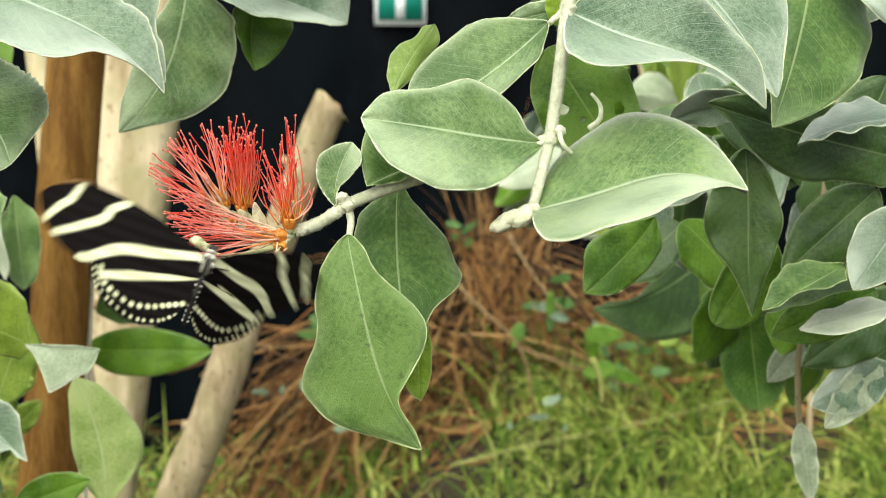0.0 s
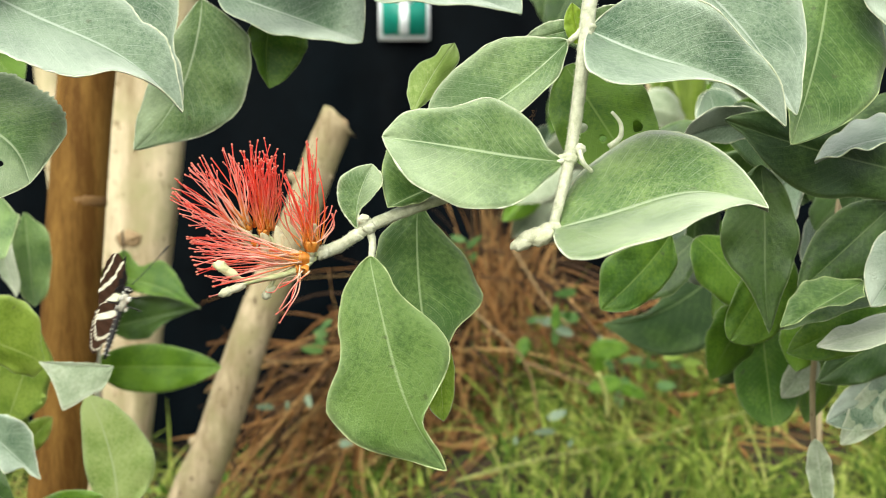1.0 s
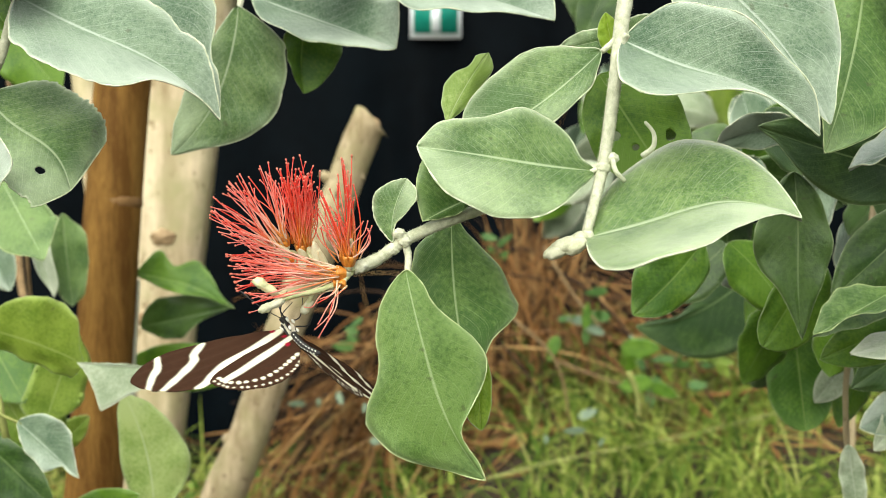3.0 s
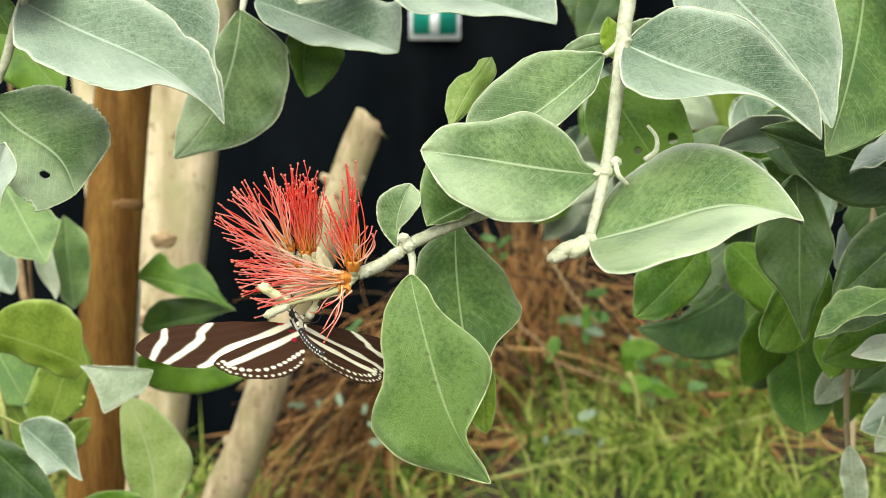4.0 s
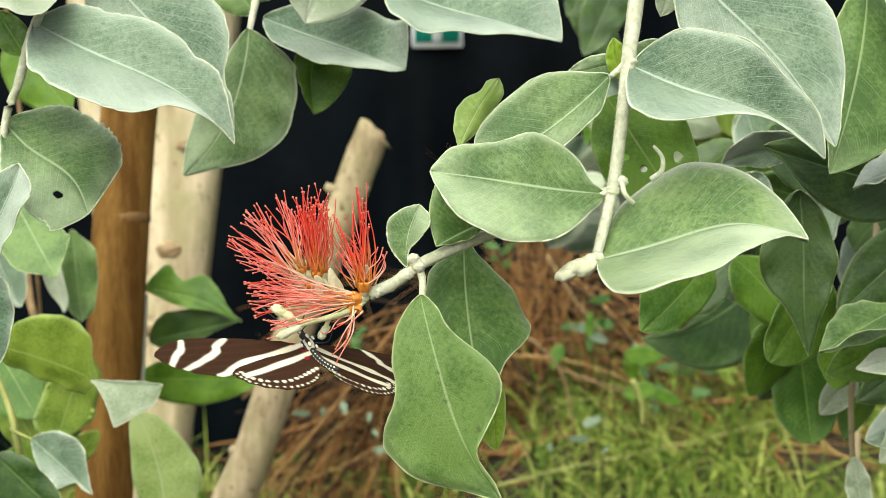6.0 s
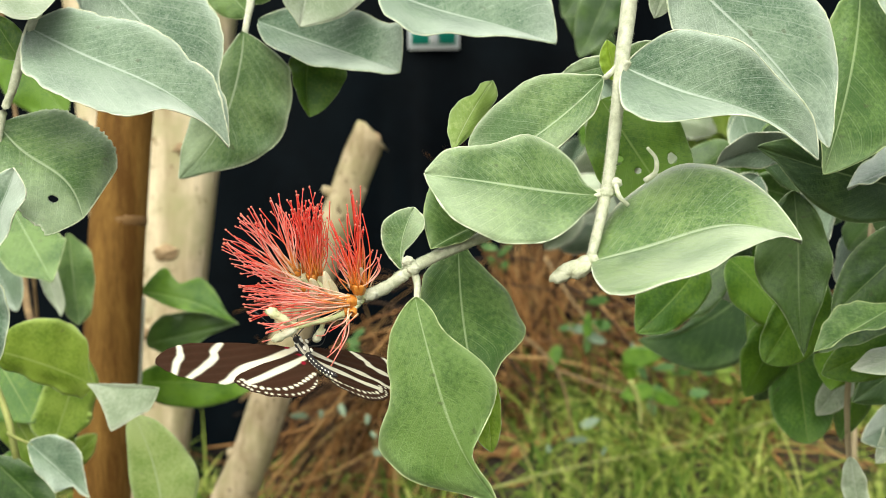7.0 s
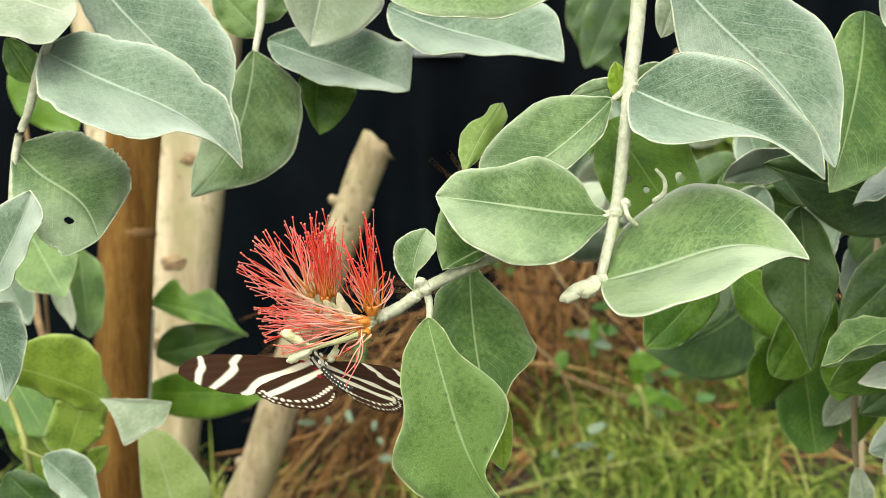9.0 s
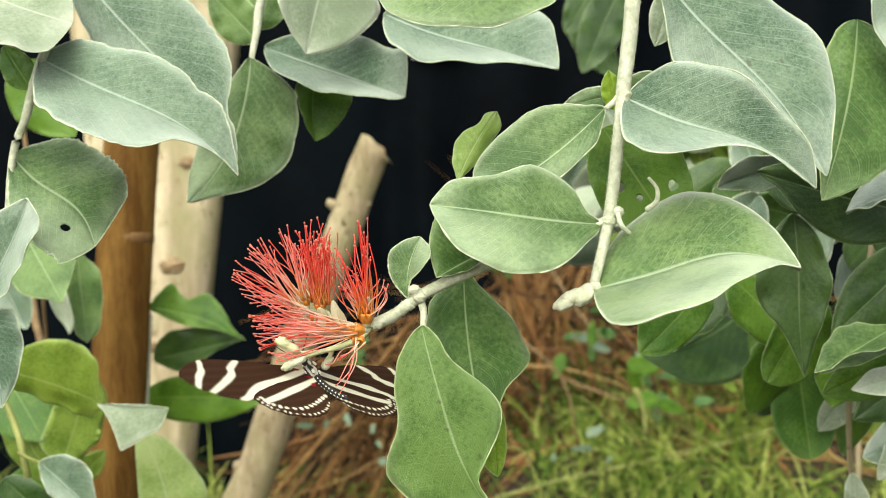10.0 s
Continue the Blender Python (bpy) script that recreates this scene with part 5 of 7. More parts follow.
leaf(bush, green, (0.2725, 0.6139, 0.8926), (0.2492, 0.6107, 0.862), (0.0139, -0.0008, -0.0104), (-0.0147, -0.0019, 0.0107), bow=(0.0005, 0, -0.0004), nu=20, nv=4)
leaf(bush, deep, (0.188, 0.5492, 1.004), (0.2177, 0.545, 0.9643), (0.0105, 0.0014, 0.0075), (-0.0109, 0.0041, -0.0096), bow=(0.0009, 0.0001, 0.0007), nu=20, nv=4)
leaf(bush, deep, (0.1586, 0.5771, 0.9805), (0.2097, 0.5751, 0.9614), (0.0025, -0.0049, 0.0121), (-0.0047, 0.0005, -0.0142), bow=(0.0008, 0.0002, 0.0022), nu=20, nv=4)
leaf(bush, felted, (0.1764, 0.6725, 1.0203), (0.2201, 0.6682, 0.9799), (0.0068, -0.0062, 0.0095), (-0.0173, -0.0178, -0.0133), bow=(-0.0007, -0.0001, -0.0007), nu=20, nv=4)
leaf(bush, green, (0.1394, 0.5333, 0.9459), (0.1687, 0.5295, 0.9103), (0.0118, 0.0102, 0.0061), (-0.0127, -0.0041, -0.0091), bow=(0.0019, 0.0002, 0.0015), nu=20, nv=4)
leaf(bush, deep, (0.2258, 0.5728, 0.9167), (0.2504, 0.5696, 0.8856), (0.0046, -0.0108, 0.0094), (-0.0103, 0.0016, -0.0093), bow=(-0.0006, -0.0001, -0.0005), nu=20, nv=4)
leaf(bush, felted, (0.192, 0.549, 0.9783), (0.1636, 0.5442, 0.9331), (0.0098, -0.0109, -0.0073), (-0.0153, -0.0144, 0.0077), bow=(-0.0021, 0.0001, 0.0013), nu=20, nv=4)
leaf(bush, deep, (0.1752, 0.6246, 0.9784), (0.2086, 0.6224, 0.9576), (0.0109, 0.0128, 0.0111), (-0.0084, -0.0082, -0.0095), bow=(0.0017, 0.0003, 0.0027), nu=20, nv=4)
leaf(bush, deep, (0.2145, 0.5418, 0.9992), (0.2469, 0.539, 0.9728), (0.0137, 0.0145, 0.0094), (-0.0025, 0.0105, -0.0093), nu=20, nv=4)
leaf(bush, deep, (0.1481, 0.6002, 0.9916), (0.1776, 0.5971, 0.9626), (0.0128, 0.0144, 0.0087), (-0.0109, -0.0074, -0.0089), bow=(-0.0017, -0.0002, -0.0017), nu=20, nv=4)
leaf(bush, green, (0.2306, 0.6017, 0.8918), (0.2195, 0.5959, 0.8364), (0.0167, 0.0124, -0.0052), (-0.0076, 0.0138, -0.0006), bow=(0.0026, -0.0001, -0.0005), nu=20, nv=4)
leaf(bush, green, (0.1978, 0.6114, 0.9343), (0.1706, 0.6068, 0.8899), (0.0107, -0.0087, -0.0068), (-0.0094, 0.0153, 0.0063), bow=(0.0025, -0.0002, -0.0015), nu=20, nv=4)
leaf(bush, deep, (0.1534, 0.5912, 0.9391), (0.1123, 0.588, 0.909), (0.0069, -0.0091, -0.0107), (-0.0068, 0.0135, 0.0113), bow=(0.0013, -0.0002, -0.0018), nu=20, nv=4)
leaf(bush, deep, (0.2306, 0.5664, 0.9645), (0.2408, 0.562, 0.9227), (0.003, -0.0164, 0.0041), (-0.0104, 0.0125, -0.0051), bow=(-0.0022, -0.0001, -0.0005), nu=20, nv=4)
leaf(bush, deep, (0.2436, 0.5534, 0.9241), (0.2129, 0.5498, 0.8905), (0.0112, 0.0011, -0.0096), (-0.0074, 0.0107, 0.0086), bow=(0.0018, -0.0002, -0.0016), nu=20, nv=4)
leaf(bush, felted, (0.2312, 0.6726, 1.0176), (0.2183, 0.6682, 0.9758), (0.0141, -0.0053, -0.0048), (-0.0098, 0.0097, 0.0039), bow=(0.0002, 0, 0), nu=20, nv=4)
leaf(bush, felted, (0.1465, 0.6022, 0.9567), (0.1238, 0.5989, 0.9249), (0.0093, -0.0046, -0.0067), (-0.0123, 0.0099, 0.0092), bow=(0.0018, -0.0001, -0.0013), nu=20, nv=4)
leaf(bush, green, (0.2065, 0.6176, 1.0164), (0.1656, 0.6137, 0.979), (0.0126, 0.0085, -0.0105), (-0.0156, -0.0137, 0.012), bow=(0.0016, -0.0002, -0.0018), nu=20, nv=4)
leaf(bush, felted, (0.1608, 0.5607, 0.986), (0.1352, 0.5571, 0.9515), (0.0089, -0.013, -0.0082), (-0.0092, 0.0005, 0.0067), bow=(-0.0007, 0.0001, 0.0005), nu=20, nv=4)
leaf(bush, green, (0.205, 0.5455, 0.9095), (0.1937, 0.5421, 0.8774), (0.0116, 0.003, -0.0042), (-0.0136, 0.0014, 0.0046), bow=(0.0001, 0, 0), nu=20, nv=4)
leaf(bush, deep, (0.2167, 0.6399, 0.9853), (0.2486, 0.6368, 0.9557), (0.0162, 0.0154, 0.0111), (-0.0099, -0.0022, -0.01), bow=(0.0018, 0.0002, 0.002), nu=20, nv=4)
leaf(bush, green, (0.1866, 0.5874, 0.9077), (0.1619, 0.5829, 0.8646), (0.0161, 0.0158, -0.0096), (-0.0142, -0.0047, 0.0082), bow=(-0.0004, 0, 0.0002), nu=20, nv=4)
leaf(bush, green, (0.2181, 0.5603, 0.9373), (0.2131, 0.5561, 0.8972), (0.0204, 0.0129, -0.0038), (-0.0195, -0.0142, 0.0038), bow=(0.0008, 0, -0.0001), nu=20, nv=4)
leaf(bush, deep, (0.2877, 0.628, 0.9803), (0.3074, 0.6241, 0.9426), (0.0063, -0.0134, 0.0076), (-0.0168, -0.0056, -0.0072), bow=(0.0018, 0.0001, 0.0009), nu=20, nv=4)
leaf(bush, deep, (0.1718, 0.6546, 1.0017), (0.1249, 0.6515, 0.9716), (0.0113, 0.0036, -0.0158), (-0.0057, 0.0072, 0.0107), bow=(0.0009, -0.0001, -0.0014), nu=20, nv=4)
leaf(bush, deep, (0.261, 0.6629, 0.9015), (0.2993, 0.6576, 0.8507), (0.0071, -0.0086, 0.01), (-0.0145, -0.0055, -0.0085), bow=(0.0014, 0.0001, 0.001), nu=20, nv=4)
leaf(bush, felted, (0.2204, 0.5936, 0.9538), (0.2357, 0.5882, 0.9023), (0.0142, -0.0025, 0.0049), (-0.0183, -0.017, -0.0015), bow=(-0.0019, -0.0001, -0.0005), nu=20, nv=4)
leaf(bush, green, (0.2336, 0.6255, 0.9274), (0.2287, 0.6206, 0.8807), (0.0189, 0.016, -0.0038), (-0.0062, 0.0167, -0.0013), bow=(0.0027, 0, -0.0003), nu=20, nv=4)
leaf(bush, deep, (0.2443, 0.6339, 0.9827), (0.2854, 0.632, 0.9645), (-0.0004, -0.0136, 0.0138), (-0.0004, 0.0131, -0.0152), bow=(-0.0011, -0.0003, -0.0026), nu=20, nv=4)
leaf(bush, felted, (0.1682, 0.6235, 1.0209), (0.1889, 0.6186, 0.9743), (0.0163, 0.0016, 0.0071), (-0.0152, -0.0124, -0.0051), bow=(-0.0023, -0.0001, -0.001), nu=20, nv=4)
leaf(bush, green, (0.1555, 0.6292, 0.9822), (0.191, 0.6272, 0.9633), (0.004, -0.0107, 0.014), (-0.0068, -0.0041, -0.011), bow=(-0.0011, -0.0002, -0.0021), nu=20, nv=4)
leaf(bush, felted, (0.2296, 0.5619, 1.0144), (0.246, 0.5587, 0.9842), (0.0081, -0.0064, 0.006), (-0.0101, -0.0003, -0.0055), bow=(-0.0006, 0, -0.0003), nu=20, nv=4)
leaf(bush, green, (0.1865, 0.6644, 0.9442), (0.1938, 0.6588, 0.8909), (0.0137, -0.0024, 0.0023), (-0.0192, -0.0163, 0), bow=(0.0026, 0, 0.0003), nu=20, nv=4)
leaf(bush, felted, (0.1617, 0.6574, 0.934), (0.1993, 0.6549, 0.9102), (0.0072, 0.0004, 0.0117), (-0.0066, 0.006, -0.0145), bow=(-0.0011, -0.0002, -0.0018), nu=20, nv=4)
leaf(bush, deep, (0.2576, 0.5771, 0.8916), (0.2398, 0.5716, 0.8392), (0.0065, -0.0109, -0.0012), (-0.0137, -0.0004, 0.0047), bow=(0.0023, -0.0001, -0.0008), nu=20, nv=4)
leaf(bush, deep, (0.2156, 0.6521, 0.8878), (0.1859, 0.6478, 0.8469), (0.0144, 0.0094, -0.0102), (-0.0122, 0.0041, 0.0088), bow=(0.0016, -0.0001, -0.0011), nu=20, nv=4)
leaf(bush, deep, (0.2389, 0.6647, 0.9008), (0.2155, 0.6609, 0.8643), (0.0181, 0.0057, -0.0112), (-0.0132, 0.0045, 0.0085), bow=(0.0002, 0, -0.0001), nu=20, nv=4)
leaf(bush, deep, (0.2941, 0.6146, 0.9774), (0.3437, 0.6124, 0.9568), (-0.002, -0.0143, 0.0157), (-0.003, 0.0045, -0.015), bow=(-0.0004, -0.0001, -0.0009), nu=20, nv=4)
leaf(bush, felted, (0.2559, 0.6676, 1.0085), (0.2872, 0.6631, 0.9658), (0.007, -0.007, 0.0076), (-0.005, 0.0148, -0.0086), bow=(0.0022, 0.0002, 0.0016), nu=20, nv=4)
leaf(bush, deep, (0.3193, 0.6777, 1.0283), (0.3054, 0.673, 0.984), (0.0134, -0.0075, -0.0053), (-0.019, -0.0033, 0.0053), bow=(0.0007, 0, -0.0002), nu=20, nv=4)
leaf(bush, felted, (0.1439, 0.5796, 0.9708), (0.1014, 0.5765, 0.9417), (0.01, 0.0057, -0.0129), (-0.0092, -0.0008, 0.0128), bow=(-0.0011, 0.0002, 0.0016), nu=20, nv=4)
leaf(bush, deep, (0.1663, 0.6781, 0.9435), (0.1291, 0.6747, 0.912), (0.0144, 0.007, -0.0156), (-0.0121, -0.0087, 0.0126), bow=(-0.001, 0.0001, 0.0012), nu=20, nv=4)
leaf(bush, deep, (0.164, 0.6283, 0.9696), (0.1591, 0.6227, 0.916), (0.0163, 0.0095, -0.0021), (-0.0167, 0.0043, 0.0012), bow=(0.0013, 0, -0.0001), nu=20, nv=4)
leaf(bush, satin, (0.1792, 0.4300, 0.9379), (0.1439, 0.4200, 0.9207), (-0.0050, 0.0040, 0.0082), (0.0013, -0.0120, -0.0021), bow=(0.0000, 0.0000, 0.0000), pl=(0.23, 0.45, 0.67, 0.89, 0.96, 1, 0.97, 0.86, 0.75, 0.53, 0.3), pr=(0.5, 1, 0.96, 0.8, 0.63, 0.4, 0.17, 0.11, 0.15, 0.2, 0.1))
leaf(bush, silver, (0.2642, 0.6400, 0.9558), (0.2306, 0.6200, 0.9566), (-0.0001, 0.0020, 0.0020), (0.0012, -0.0200, -0.0183), bow=(0.0000, 0.0000, 0.0000), pl=(0.16, 0.33, 0.49, 0.66, 0.79, 0.86, 0.93, 1, 0.86, 0.58, 0.29), pr=(0.45, 0.79, 0.81, 0.83, 0.85, 0.87, 0.9, 0.95, 1, 0.98, 0.56))

# branch of the bush farther back
back_bush = thing("leafy_shoot", (0.295, 1.39, 1.0614), "blurred grey-green leaves on a thin shoot behind the bush", "shoot")
stem(back_bush, [(0.2969, 1.4403, 1.1288), (0.295, 1.39, 1.0614), (0.3304, 1.3789, 0.9556), (0.3763, 1.2823, 0.8592), (0.4256, 1.1897, 0.8007), (0.4143, 1.0987, 0.7577), (0.416, 1.0842, 0.6201), (0.4356, 1.0884, 0.2485), (0.4517, 1.0866, -0.1804)], 0.0028, 0.003, cut_wood)
leaf(back_bush, silver, (0.3996, 1.4644, 1.0509), (0.4707, 1.4581, 0.9907), (0.0038, -0.0242, 0.0131), (-0.0261, -0.0371, -0.0188), bow=(0.0001, 0, 0.0002), nu=16, nv=4)
leaf(back_bush, bright, (0.1936, 1.4591, 0.9251), (0.2521, 1.4498, 0.8373), (0.0292, 0.0314, 0.0138), (-0.0197, -0.0286, -0.008), bow=(0.0022, 0.0002, 0.0014), nu=16, nv=4)
leaf(back_bush, silver, (0.1725, 1.4252, 0.9338), (0.2294, 1.4211, 0.8945), (0.0178, 0.0254, 0.0194), (-0.0111, 0.0272, -0.0237), bow=(0.0033, 0.0005, 0.0047), nu=16, nv=4)
leaf(back_bush, felted, (0.2119, 1.4722, 0.9343), (0.2736, 1.4706, 0.9194), (0.013, 0.0378, 0.028), (-0.0016, 0.0156, -0.0193), bow=(0.0005, 0.0002, 0.002), nu=16, nv=4)
leaf(back_bush, silver, (0.3711, 1.445, 1.084), (0.4233, 1.4408, 1.0438), (0.0127, -0.0041, 0.0181), (-0.0153, -0.0099, -0.0172), bow=(-0.0033, -0.0005, -0.0043), nu=16, nv=4)
leaf(back_bush, green, (0.3856, 1.4288, 1.0659), (0.4187, 1.422, 1.0007), (0.0137, -0.0126, 0.0085), (-0.0253, -0.013, -0.0113), bow=(0.0022, 0.0001, 0.0011), nu=16, nv=4)
leaf(back_bush, felted, (0.3128, 1.1405, 1.0509), (0.3539, 1.1326, 0.9752), (0.0183, 0.0172, 0.0074), (-0.019, -0.0163, -0.008), bow=(0.0003, 0, 0.0002), nu=16, nv=4)
leaf(back_bush, felted, (0.3291, 1.1871, 0.9099), (0.2709, 1.1809, 0.8503), (0.0099, -0.0137, -0.0114), (-0.0149, -0.0032, 0.0138), bow=(-0.0026, 0.0003, 0.0025), nu=16, nv=4)
leaf(back_bush, silver, (0.1566, 1.289, 0.9367), (0.1169, 1.2826, 0.8763), (0.0143, -0.0374, -0.0092), (-0.0166, -0.0281, 0.0109), bow=(0.0016, -0.0001, -0.001), nu=16, nv=4)
leaf(back_bush, silver, (0.1892, 1.4911, 0.9145), (0.246, 1.4853, 0.8592), (0.0171, 0.0272, 0.0116), (-0.0209, -0.0328, -0.0142), bow=(-0.0039, -0.0004, -0.004), nu=16, nv=4)
leaf(back_bush, green, (0.1779, 1.2162, 1.0362), (0.1938, 1.2098, 0.9751), (0.0184, 0.0043, 0.0046), (-0.0156, 0.0391, -0.0054), bow=(0.0042, 0.0001, 0.0011), nu=16, nv=4)
leaf(back_bush, green, (0.2265, 1.4235, 1.0313), (0.2235, 1.4145, 0.9458), (0.0324, 0.0283, -0.0012), (-0.0284, -0.0367, 0.0011), bow=(0.0015, 0, -0.0001), nu=16, nv=4)
leaf(back_bush, silver, (0.2091, 1.411, 1.0699), (0.2045, 1.4043, 1.0059), (0.0241, 0.018, -0.0011), (-0.033, -0.0391, 0.0009), bow=(0.0039, 0, -0.0003), nu=16, nv=4)
leaf(back_bush, green, (0.1739, 1.2388, 1.0581), (0.1564, 1.2324, 0.9973), (0.0216, 0.016, -0.0052), (-0.0126, 0.0404, 0.006), bow=(0.0038, -0.0001, -0.0011), nu=16, nv=4)
leaf(back_bush, green, (0.1911, 1.1626, 1.0105), (0.2604, 1.1619, 1.0031), (0.0007, -0.0046, 0.0181), (0.0053, 0.0341, -0.0151), bow=(-0.0002, -0.0002, -0.002), nu=16, nv=4)
leaf(back_bush, silver, (0.4251, 1.6291, 0.8752), (0.3672, 1.6235, 0.8215), (0.0094, -0.0194, -0.013), (-0.0134, 0.0031, 0.0146), bow=(-0.0007, 0.0001, 0.0007), nu=16, nv=4)
leaf(back_bush, bright, (0.195, 1.4793, 0.9611), (0.1584, 1.4702, 0.8746), (0.0134, -0.0318, -0.0055), (-0.0132, 0.0407, 0.0053), bow=(0.0044, -0.0002, -0.0018), nu=16, nv=4)
leaf(back_bush, felted, (0.3987, 1.4278, 0.9903), (0.4017, 1.4182, 0.8982), (0.0081, -0.0369, 0.002), (-0.0147, 0.0391, -0.0024), bow=(-0.004, 0, -0.0001), nu=16, nv=4)
leaf(back_bush, green, (0.399, 1.6222, 0.9818), (0.4224, 1.6137, 0.9012), (0.0202, -0.0031, 0.0062), (-0.0138, 0.0411, -0.0085), bow=(-0.0006, 0, -0.0002), nu=16, nv=4)
leaf(back_bush, bright, (0.4, 1.4076, 0.8824), (0.3909, 1.4015, 0.8239), (0.0241, 0.0154, -0.0047), (-0.0232, 0.0198, 0.0024), bow=(0.0052, -0.0001, -0.0008), nu=16, nv=4)
leaf(back_bush, green, (0.3009, 1.569, 1.035), (0.3485, 1.562, 0.9687), (0.0253, 0.0119, 0.0165), (-0.0251, -0.0215, -0.0149), bow=(0.0038, 0.0003, 0.0027), nu=16, nv=4)
leaf(back_bush, felted, (0.1749, 1.2233, 1.0724), (0.2399, 1.217, 1.012), (0.0036, -0.0394, 0.0098), (-0.0237, -0.0447, -0.0189), bow=(0.0025, 0.0003, 0.0027), nu=16, nv=4)
leaf(back_bush, felted, (0.1532, 1.3137, 0.9624), (0.1477, 1.3069, 0.8984), (0.0246, 0.0112, -0.0026), (-0.0165, 0.0388, -0.0003), bow=(-0.0007, 0, 0.0001), nu=16, nv=4)
leaf(back_bush, silver, (0.2272, 1.129, 1.0233), (0.2796, 1.1278, 1.0115), (0.0098, 0.0229, 0.0231), (-0.0028, 0.0032, -0.0173), bow=(0.001, 0.0004, 0.0043), nu=16, nv=4)
leaf(back_bush, green, (0.2042, 1.1767, 1.0232), (0.1837, 1.1722, 0.9798), (0.0141, -0.0136, -0.0076), (-0.014, 0.0071, 0.007), bow=(0.0005, 0, -0.0002), nu=16, nv=4)
leaf(back_bush, silver, (0.1538, 1.1781, 1.0586), (0.1687, 1.1709, 0.9905), (0.0142, -0.005, 0.0031), (-0.0169, -0.0134, -0.0035), bow=(0.0038, 0.0001, 0.0008), nu=16, nv=4)
leaf(back_bush, silver, (0.2841, 1.5401, 1.0177), (0.3446, 1.531, 0.9308), (0.0193, 0.0022, 0.0131), (-0.0265, -0.0379, -0.0125), bow=(-0.0001, 0, -0.0001), nu=16, nv=4)
leaf(back_bush, felted, (0.453, 1.6066, 1.0269), (0.5382, 1.5985, 0.9501), (0.003, -0.0384, 0.0171), (-0.0064, 0.0307, -0.0184), bow=(0.0011, 0.0001, 0.0013), nu=16, nv=4)
leaf(back_bush, bright, (0.3004, 1.3133, 1.0488), (0.3625, 1.3087, 1.0051), (0.0197, 0.0316, 0.0177), (-0.0198, -0.0343, -0.0169), bow=(0.0023, 0.0003, 0.0032), nu=16, nv=4)
leaf(back_bush, green, (0.1445, 1.2218, 0.9564), (0.1006, 1.216, 0.901), (0.0149, 0.0024, -0.0116), (-0.0096, 0.0396, 0.0083), bow=(0.0033, -0.0003, -0.0026), nu=16, nv=4)
leaf(back_bush, silver, (0.4509, 1.6058, 0.9975), (0.4356, 1.5982, 0.9258), (0.0291, 0.0001, -0.0061), (-0.018, 0.0226, 0.0046), bow=(0.0037, -0.0001, -0.0008), nu=16, nv=4)
leaf(back_bush, bright, (0.3978, 1.4778, 0.9371), (0.3687, 1.4706, 0.869), (0.035, 0.0285, -0.0135), (-0.0237, -0.0025, 0.0098), bow=(0.0021, -0.0001, -0.0009), nu=16, nv=4)
leaf(back_bush, green, (0.2561, 1.2113, 1.0651), (0.3152, 1.2107, 1.0588), (0.004, 0.0089, 0.0231), (-0.007, -0.022, -0.0235), bow=(-0.0005, -0.0005, -0.0043), nu=16, nv=4)
leaf(back_bush, felted, (0.1733, 1.3704, 1.0072), (0.1276, 1.3626, 0.933), (0.0159, -0.0303, -0.011), (-0.0221, -0.025, 0.0123), bow=(0.0034, -0.0002, -0.0021), nu=16, nv=4)
leaf(back_bush, green, (0.2645, 1.3114, 1.0585), (0.1927, 1.3085, 1.0311), (0.0112, 0.0158, -0.0203), (-0.0019, 0.0383, 0.0224), bow=(-0.0006, 0.0002, 0.0016), nu=16, nv=4)
leaf(back_bush, green, (0.3553, 1.6011, 1.0895), (0.4044, 1.5958, 1.0388), (0.0054, -0.036, 0.0122), (-0.0173, 0.0162, -0.02), bow=(-0.0042, -0.0004, -0.004), nu=16, nv=4)
leaf(back_bush, silver, (0.3748, 1.5656, 1.0266), (0.2768, 1.5612, 0.9848), (0.015, 0.0149, -0.0263), (-0.013, -0.0034, 0.0271), bow=(0.0016, -0.0004, -0.0037), nu=16, nv=4)
leaf(back_bush, silver, (0.3797, 1.4092, 1.0812), (0.4374, 1.4059, 1.0495), (0.0119, -0.0026, 0.0239), (0, 0.0367, -0.0185), bow=(-0.0004, -0.0001, -0.0007), nu=16, nv=4)
leaf(back_bush, bright, (0.3377, 1.3013, 1.046), (0.3294, 1.2945, 0.9813), (0.0281, 0.0174, -0.0028), (-0.032, -0.0326, 0.0026), bow=(0.0001, 0, 0), nu=16, nv=4)
leaf(back_bush, bright, (0.1758, 1.1821, 0.9138), (0.2456, 1.1776, 0.871), (0.0096, 0.0068, 0.0135), (-0.018, -0.0386, -0.0151), bow=(0.0012, 0.0002, 0.002), nu=16, nv=4)
leaf(back_bush, bright, (0.2854, 1.1362, 1.079), (0.2895, 1.1285, 1.006), (0.0224, 0.0227, 0.0018), (-0.0237, -0.0334, -0.0021), bow=(-0.0023, 0, -0.0001), nu=16, nv=4)
leaf(back_bush, green, (0.263, 1.4335, 0.9878), (0.3047, 1.4284, 0.9395), (0.0218, 0.0345, 0.0121), (-0.0203, -0.0151, -0.0147), bow=(0.0019, 0.0002, 0.0016), nu=16, nv=4)
leaf(back_bush, felted, (0.192, 1.2865, 0.8973), (0.1347, 1.2844, 0.877), (0.008, 0.018, -0.0172), (-0.0065, -0.0012, 0.0173), bow=(0.0001, 0, -0.0003), nu=16, nv=4)
